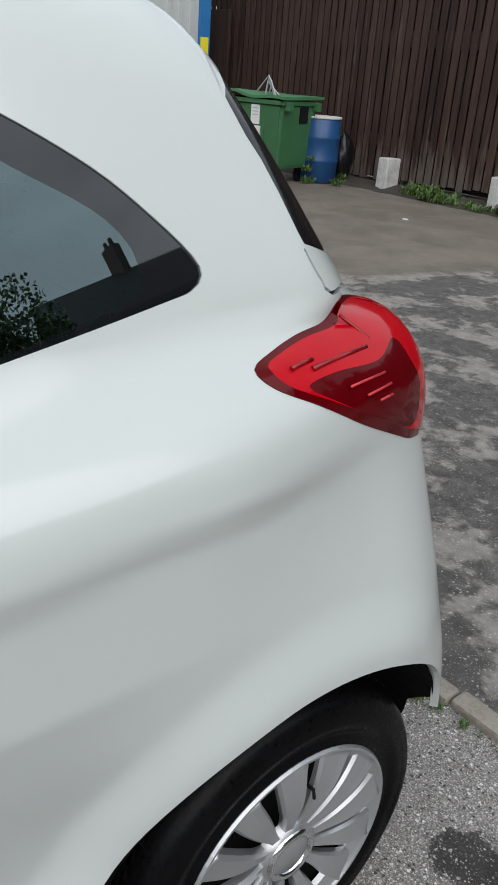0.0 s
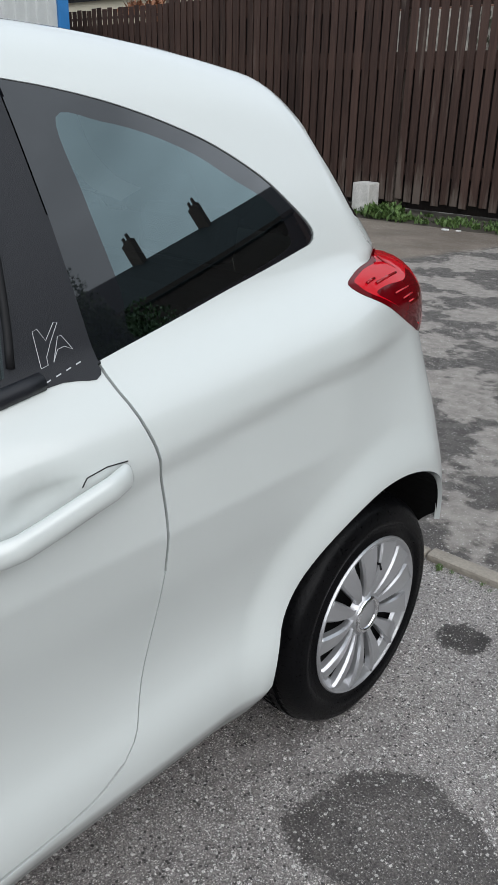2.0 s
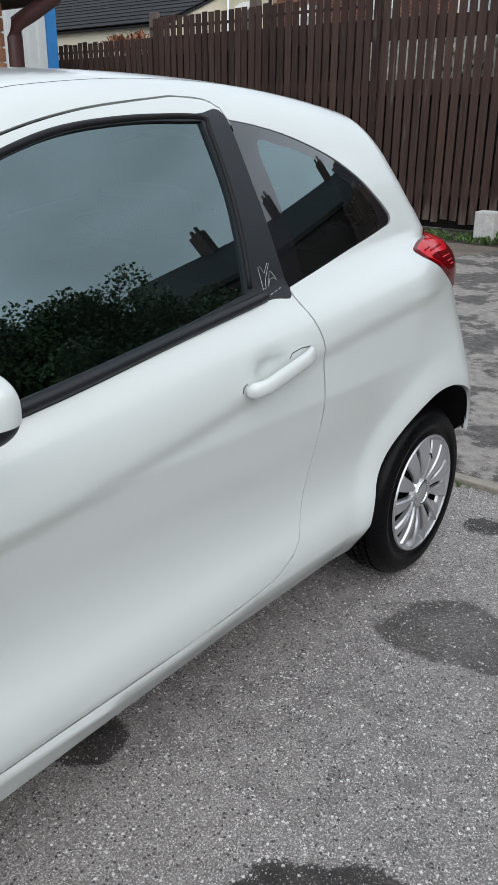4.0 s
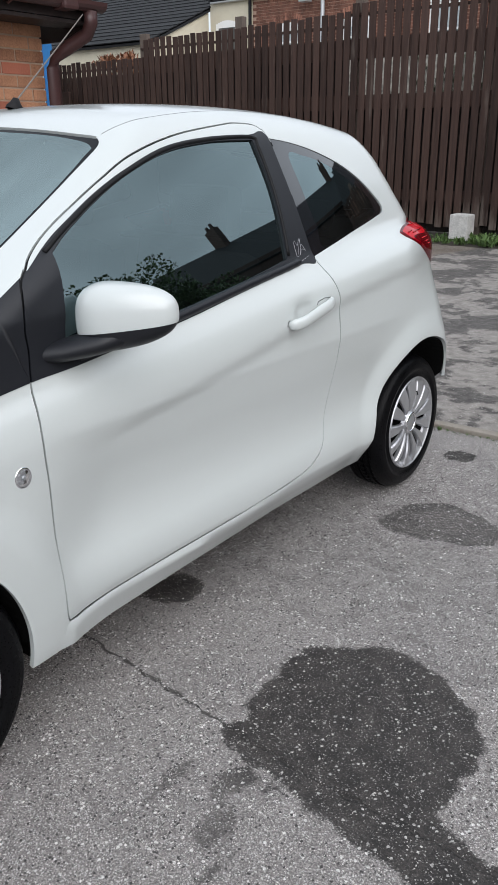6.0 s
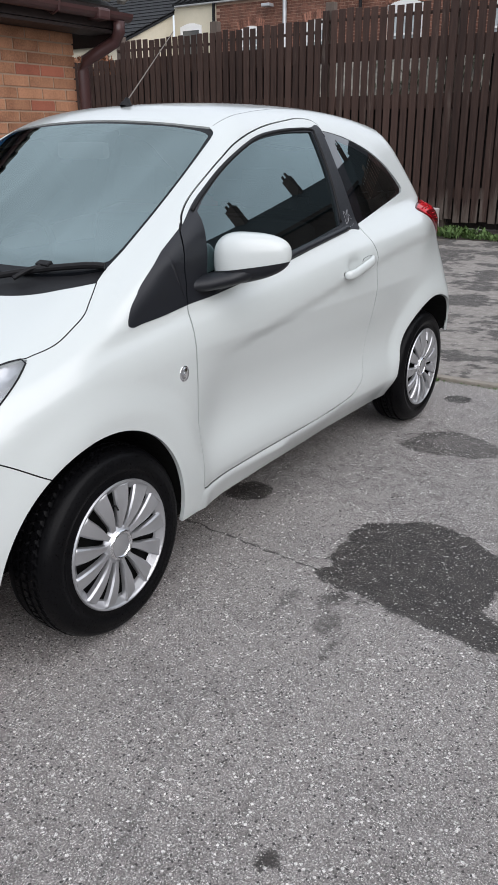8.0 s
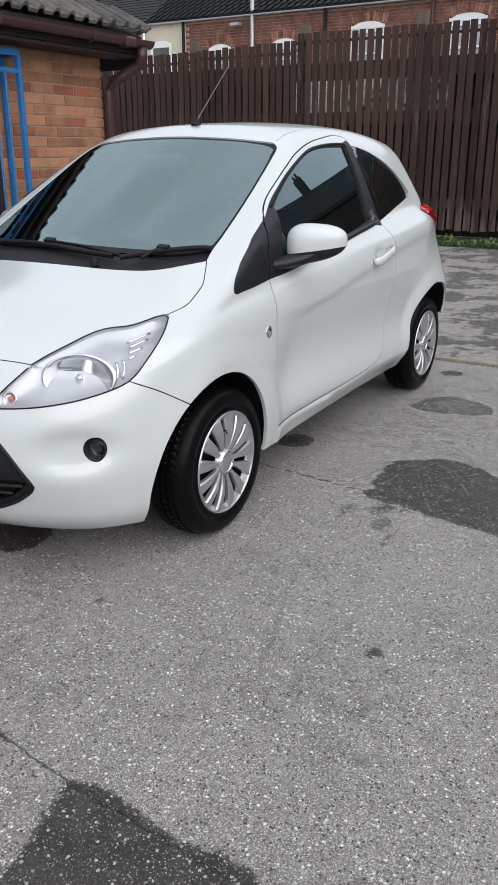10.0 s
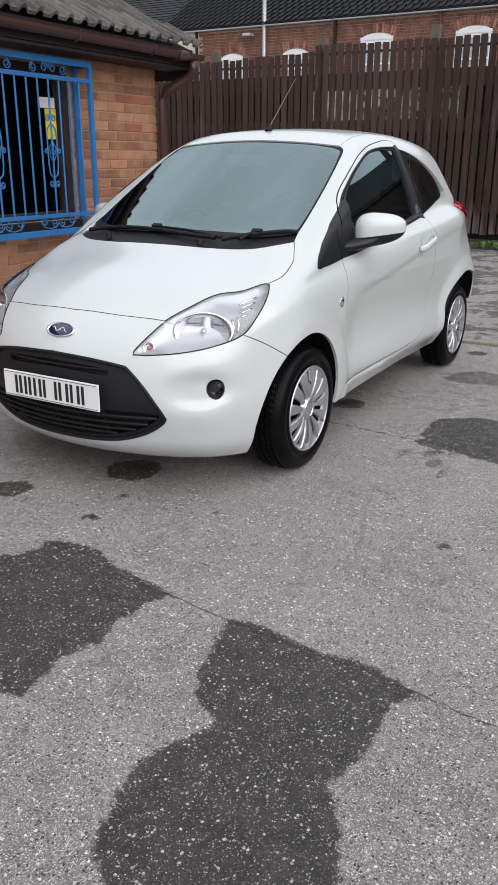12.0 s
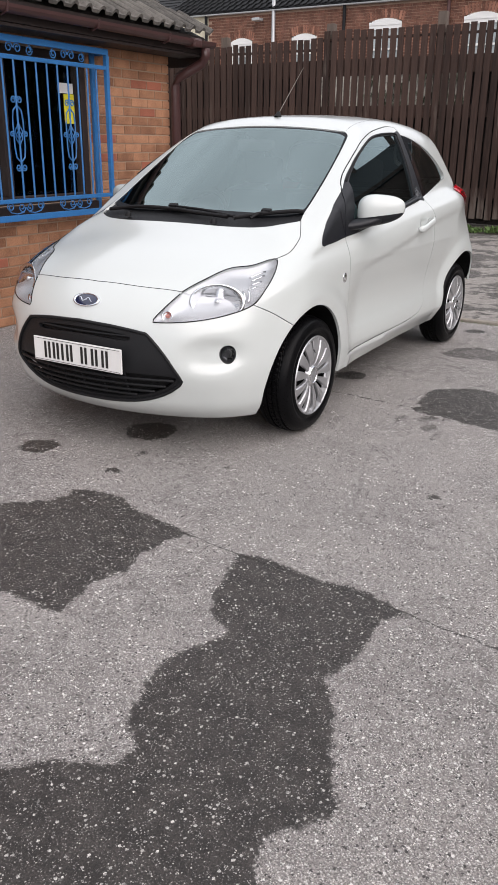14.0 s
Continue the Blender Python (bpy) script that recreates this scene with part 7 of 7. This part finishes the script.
bmesh.ops.create_uvsphere(bag, u_segments=24, v_segments=16, radius=1.0)
for v in bag.verts:
    v.co = Vector((v.co.x * 0.16, v.co.y * 0.16, 0.34 + v.co.z * 0.34)) + 0.05 * noise.noise_vector(v.co * 2.3)
    v.co.z = max(v.co.z, 0.003)
bag_ob = part("rubbish_sack", bag, BAG, None, smooth=True)
bag_ob.location = (-7.33, 9.12, 0)
tagged(bag_ob, "black plastic rubbish sack leaning by the drum", "sack")


def tufts(name, spots, material, label, category):
    v_, f_ = [], []
    for (x_, y_, z_), size, count in spots:
        for _ in range(count):
            a = random.uniform(0, 2 * math.pi)
            lean = random.uniform(0.15, 0.9)
            L = size * random.uniform(0.5, 1.1)
            w = L * random.uniform(0.14, 0.48)
            bx, by = x_ + random.gauss(0, size * 0.45), y_ + random.gauss(0, size * 0.45)
            bz = z_ + random.uniform(0, size * 0.5)
            dx, dy = math.cos(a), math.sin(a)
            n = len(v_)
            for u, ww in ((0.0, 0.25), (0.5, 1.0), (1.0, 0.1)):
                cx_, cy_ = bx + dx * L * lean * u * u, by + dy * L * lean * u * u
                cz_ = bz + L * (u * (1 - 0.4 * lean * u))
                v_.append((cx_ - dy * w * ww / 2, cy_ + dx * w * ww / 2, max(0.002, cz_)))
                v_.append((cx_ + dy * w * ww / 2, cy_ - dx * w * ww / 2, max(0.002, cz_)))
            f_ += [(n, n + 1, n + 3, n + 2), (n + 2, n + 3, n + 5, n + 4)]
    ob = as_object(name, v_, f_, material)
    return tagged(ob, label, category, kind="stuff")


spots = []
x = -6.2
while x < 2.4:
    if not -6.35 < x < -6.0:
        y_ = FY - random.uniform(0.06, 0.46)
        thick = 0.5 + noise.noise((x * 1.3, 0.0, 4.0))
        spots.append(((x, y_, 0.0), random.uniform(0.05, 0.10) * (0.7 + thick), int(26 + 44 * thick)))
    x += 0.045
tufts("fence_weeds", spots, LEAF, "low green weeds and grass along the fence foot", "weeds")
tufts("drum_weeds", [((-7.22, 8.38, 0.0), 0.09, 90), ((-7.24, 8.38, 0.16), 0.08, 70), ((-7.22, 8.40, 0.30), 0.06, 50), ((-6.95, 8.70, 0.0), 0.09, 110), ((-6.92, 8.72, 0.1), 0.07, 60)], LEAF, "tall green weeds growing by the blue drum", "weeds")
tufts("kerb_weeds", [((0.42, 1.87, 0.0), 0.030, 90), ((0.48, 1.86, 0.0), 0.026, 80), ((0.54, 1.87, 0.0), 0.020, 60), ((0.62, 1.88, 0.0), 0.016, 60), ((0.36, 1.88, 0.0), 0.032, 70)] + [((0.66 + 0.035 * k, 1.885 + random.uniform(-0.01, 0.01), 0.0), random.uniform(0.006, 0.013), 22) for k in range(50)], LEAF, "small green weeds and moss along the kerb", "weeds")
tufts("shrub", [((-10.9 + 0.11 * k, 10.6 + random.uniform(-0.2, 0.2), z_), 0.16, 60) for k in range(12) for z_ in (2.2, 2.45, 2.72 + 0.12 * math.sin(k * 1.1))] + [((-10.4 + 0.2 * k, 10.6, 0.4 * j), 0.16, 40) for k in range(3) for j in range(6)], surface("russet_leaf", (0.16, 0.055, 0.03), 0.7, var=0.4, scale=9, tone=(0.26, 0.12, 0.06)), "russet leafed shrub showing over the low fence", "shrub")
tufts("ivy", [((random.uniform(-5.0, -1.2), 12.85, random.uniform(1.7, 2.75)), random.uniform(0.08, 0.16), 26) for _ in range(90)], surface("dusty_ivy_leaf", (0.045, 0.052, 0.03), 0.7, var=0.4, scale=12, tone=(0.085, 0.085, 0.06)), "ivy and weeds growing over the garden wall", "ivy")
# soil bank under the fence
sv_, sf_ = [], []
for i, x_ in enumerate(np.arange(-11.0, 2.7, 0.1)):
    for y_, z_ in ((FY - 0.50, -0.004), (FY - 0.30, 0.02), (FY - 0.12, 0.06), (FY + 0.3, 0.07)):
        sv_.append((x_, y_ + random.uniform(-0.04, 0.04), z_ + (random.uniform(0, 0.025) if z_ > 0 else 0)))
    if i:
        k = 4 * i
        for j in range(3):
            sf_.append((k - 4 + j, k + j, k + j + 1, k - 3 + j))
tagged(as_object("soil_bank", sv_, sf_, surface("dark_soil", (0.05, 0.042, 0.034), 0.95, var=0.4, fine=50, bump=0.004), smooth=True), "strip of dark soil under the fence", "soil", kind="structure")
# white litter on the concrete
for x_, y_, s_ in ((-4.6, 7.5, 0.03), (-3.1, 8.75, 0.04), (-2.95, 8.8, 0.03)):
    bm = bmesh.new()
    box(bm, -s_, s_, -s_ * 0.7, s_ * 0.7, 0.0, s_ * 0.5, bevel=s_ * 0.2)
    ob = part("litter", bm, PAPER, None)
    ob.location = (x_, y_, 0.002)
    tagged(ob, "scrap of white litter on the ground", "litter")

# ---- across the yard, behind the camera ----


# walls and chimneys carry their backlit darkness in the brick colour
row = thing("brick_house", "brick house row with a slate roof and chimneys, coloured dark as a silhouette", "house")


def chimney(x_, y_, z0, h):
    ob = part("chimney", boxed(x_ - 0.35, x_ + 0.35, y_ - 0.25, y_ + 0.25, z0, z0 + h, bevel=0.01), SILHOUETTE, row)
    for d in (-0.17, 0.17):
        bm = bmesh.new()
        turned(bm, [(0.09, 0.0), (0.11, 0.04), (0.09, 0.3), (0.075, 0.3)], 14, "z", (x_ + d, y_, z0 + h))
        part("chimney_pot", bm, SILHOUETTE, ob, smooth=True)


# added unseen wall, low and pale so that the car's flank gets bounce
tagged(part("wall_east", boxed(8.8, 9.0, -14.0, FY + 0.2, 0.0, 1.9), KERB, None), "added low pale wall out of view, bouncing light on to the car flank", "wall", kind="structure")
ROW = Matrix.Translation((15.5, 14.5, 0)) @ Matrix.Rotation(math.atan2(0.813, -0.583), 4, "Z")
pitch = radians(34)
part("wall", boxed(0.0, 25.0, 4.2, 4.4, 0, 6.25, turn=ROW), SILHOUETTE, row)
part("wall", boxed(0.0, 25.0, -4.4, -4.2, 0, 6.25, turn=ROW), SILHOUETTE, row)
for x_ in (0.0, 24.8):
    part("gable", boxed(x_, x_ + 0.2, -4.195, 4.195, 0, 6.25, turn=ROW), SILHOUETTE, row)
for turn_ in (1, -1):
    part("roof", boxed(-0.2, 25.2, 0.0, 5.4, -0.08, 0.0, turn=ROW @ Matrix.Translation((0, turn_ * -4.47, 6.05)) @ (Matrix.Rotation(pitch, 4, "X") if turn_ > 0 else Matrix.Translation((25.0, 0, 0)) @ Matrix.Rotation(math.pi, 4, "Z") @ Matrix.Rotation(pitch, 4, "X"))), SLATE, row)
for xc in (3.8, 8.4, 15.5):
    q = ROW @ Vector((xc, 0.0, 0.0))
    chimney(q.x, q.y, 8.7, 1.35)
ridge_y, ridge_z = HY - 0.16 + 4.3 * math.cos(sl), EAVE + 0.05 + 4.3 * math.sin(sl)
part("roof", boxed(-13.5, 4.2, 0.0, 4.3, -0.02, 0.0, turn=Matrix.Translation((-9.3, ridge_y + 4.3 * math.cos(sl), EAVE + 0.05)) @ Matrix.Rotation(math.pi, 4, "Z") @ Matrix.Rotation(sl, 4, "X")), SLATE, terrace)


def tree(x_, y_, h, r, seed):
    ob = thing("tree", "leafy green tree at the edge of the yard", "tree", group="trees round the yard", at=(x_, y_, 0))
    bm = bmesh.new()
    tube(bm, [(0, 0, -0.1), (0.05, 0.02, h * 0.25), (0.1, -0.05, h * 0.5), (0.0, 0.0, h * 0.8)], 0.16, 10, taper=0.05)
    for k in range(7):
        a = k * 0.9
        z0 = h * (0.3 + 0.06 * k)
        tube(bm, [(0.05, 0, z0), (0.5 * r * math.cos(a), 0.5 * r * math.sin(a), z0 + 0.12 * h), (0.85 * r * math.cos(a), 0.85 * r * math.sin(a), z0 + 0.2 * h)], 0.06, 6, taper=0.02)
    part("trunk", bm, BARK, ob)
    rs = np.random.RandomState(seed)
    clumps = np.stack([rs.normal(0, r * 0.45, 190), rs.normal(0, r * 0.45, 190), h * rs.uniform(0.10, 0.97, 190)], 1)
    size = rs.uniform(0.35, 0.75, 190)
    n = 190 * 360
    d = rs.normal(0, 1, (n, 3))
    d *= (np.repeat(size, 360) * rs.uniform(0.45, 1.0, n) / np.linalg.norm(d, axis=1))[:, None]
    c = np.repeat(clumps, 360, 0) + d
    c[:, 2] = np.maximum(c[:, 2], 0.15)
    e1 = rs.normal(0, 1, (n, 3))
    e1 *= (rs.uniform(0.035, 0.075, n) / np.linalg.norm(e1, axis=1))[:, None]
    e2 = np.cross(e1, rs.normal(0, 1, (n, 3)))
    e2 *= (rs.uniform(0.025, 0.05, n) / np.linalg.norm(e2, axis=1))[:, None]
    v_ = np.stack([c - e1, c + e2, c + e1, c - e2], 1).reshape(-1, 3)
    f_ = np.arange(4 * n).reshape(-1, 4)
    as_object("crown", v_, f_, TREELEAF, ob)["kind"] = "stuff"


for k, (x_, y_, h, r) in enumerate(((10.8, 6.0, 6.2, 1.8), (10.6, 7.9, 5.9, 1.7), (10.2, 9.6, 5.1, 1.6), (9.5, 10.9, 4.4, 1.4), (12.0, 3.6, 6.6, 2.0), (13.0, 0.5, 6.5, 2.0))):
    tree(x_, y_, h, r, k + 5)
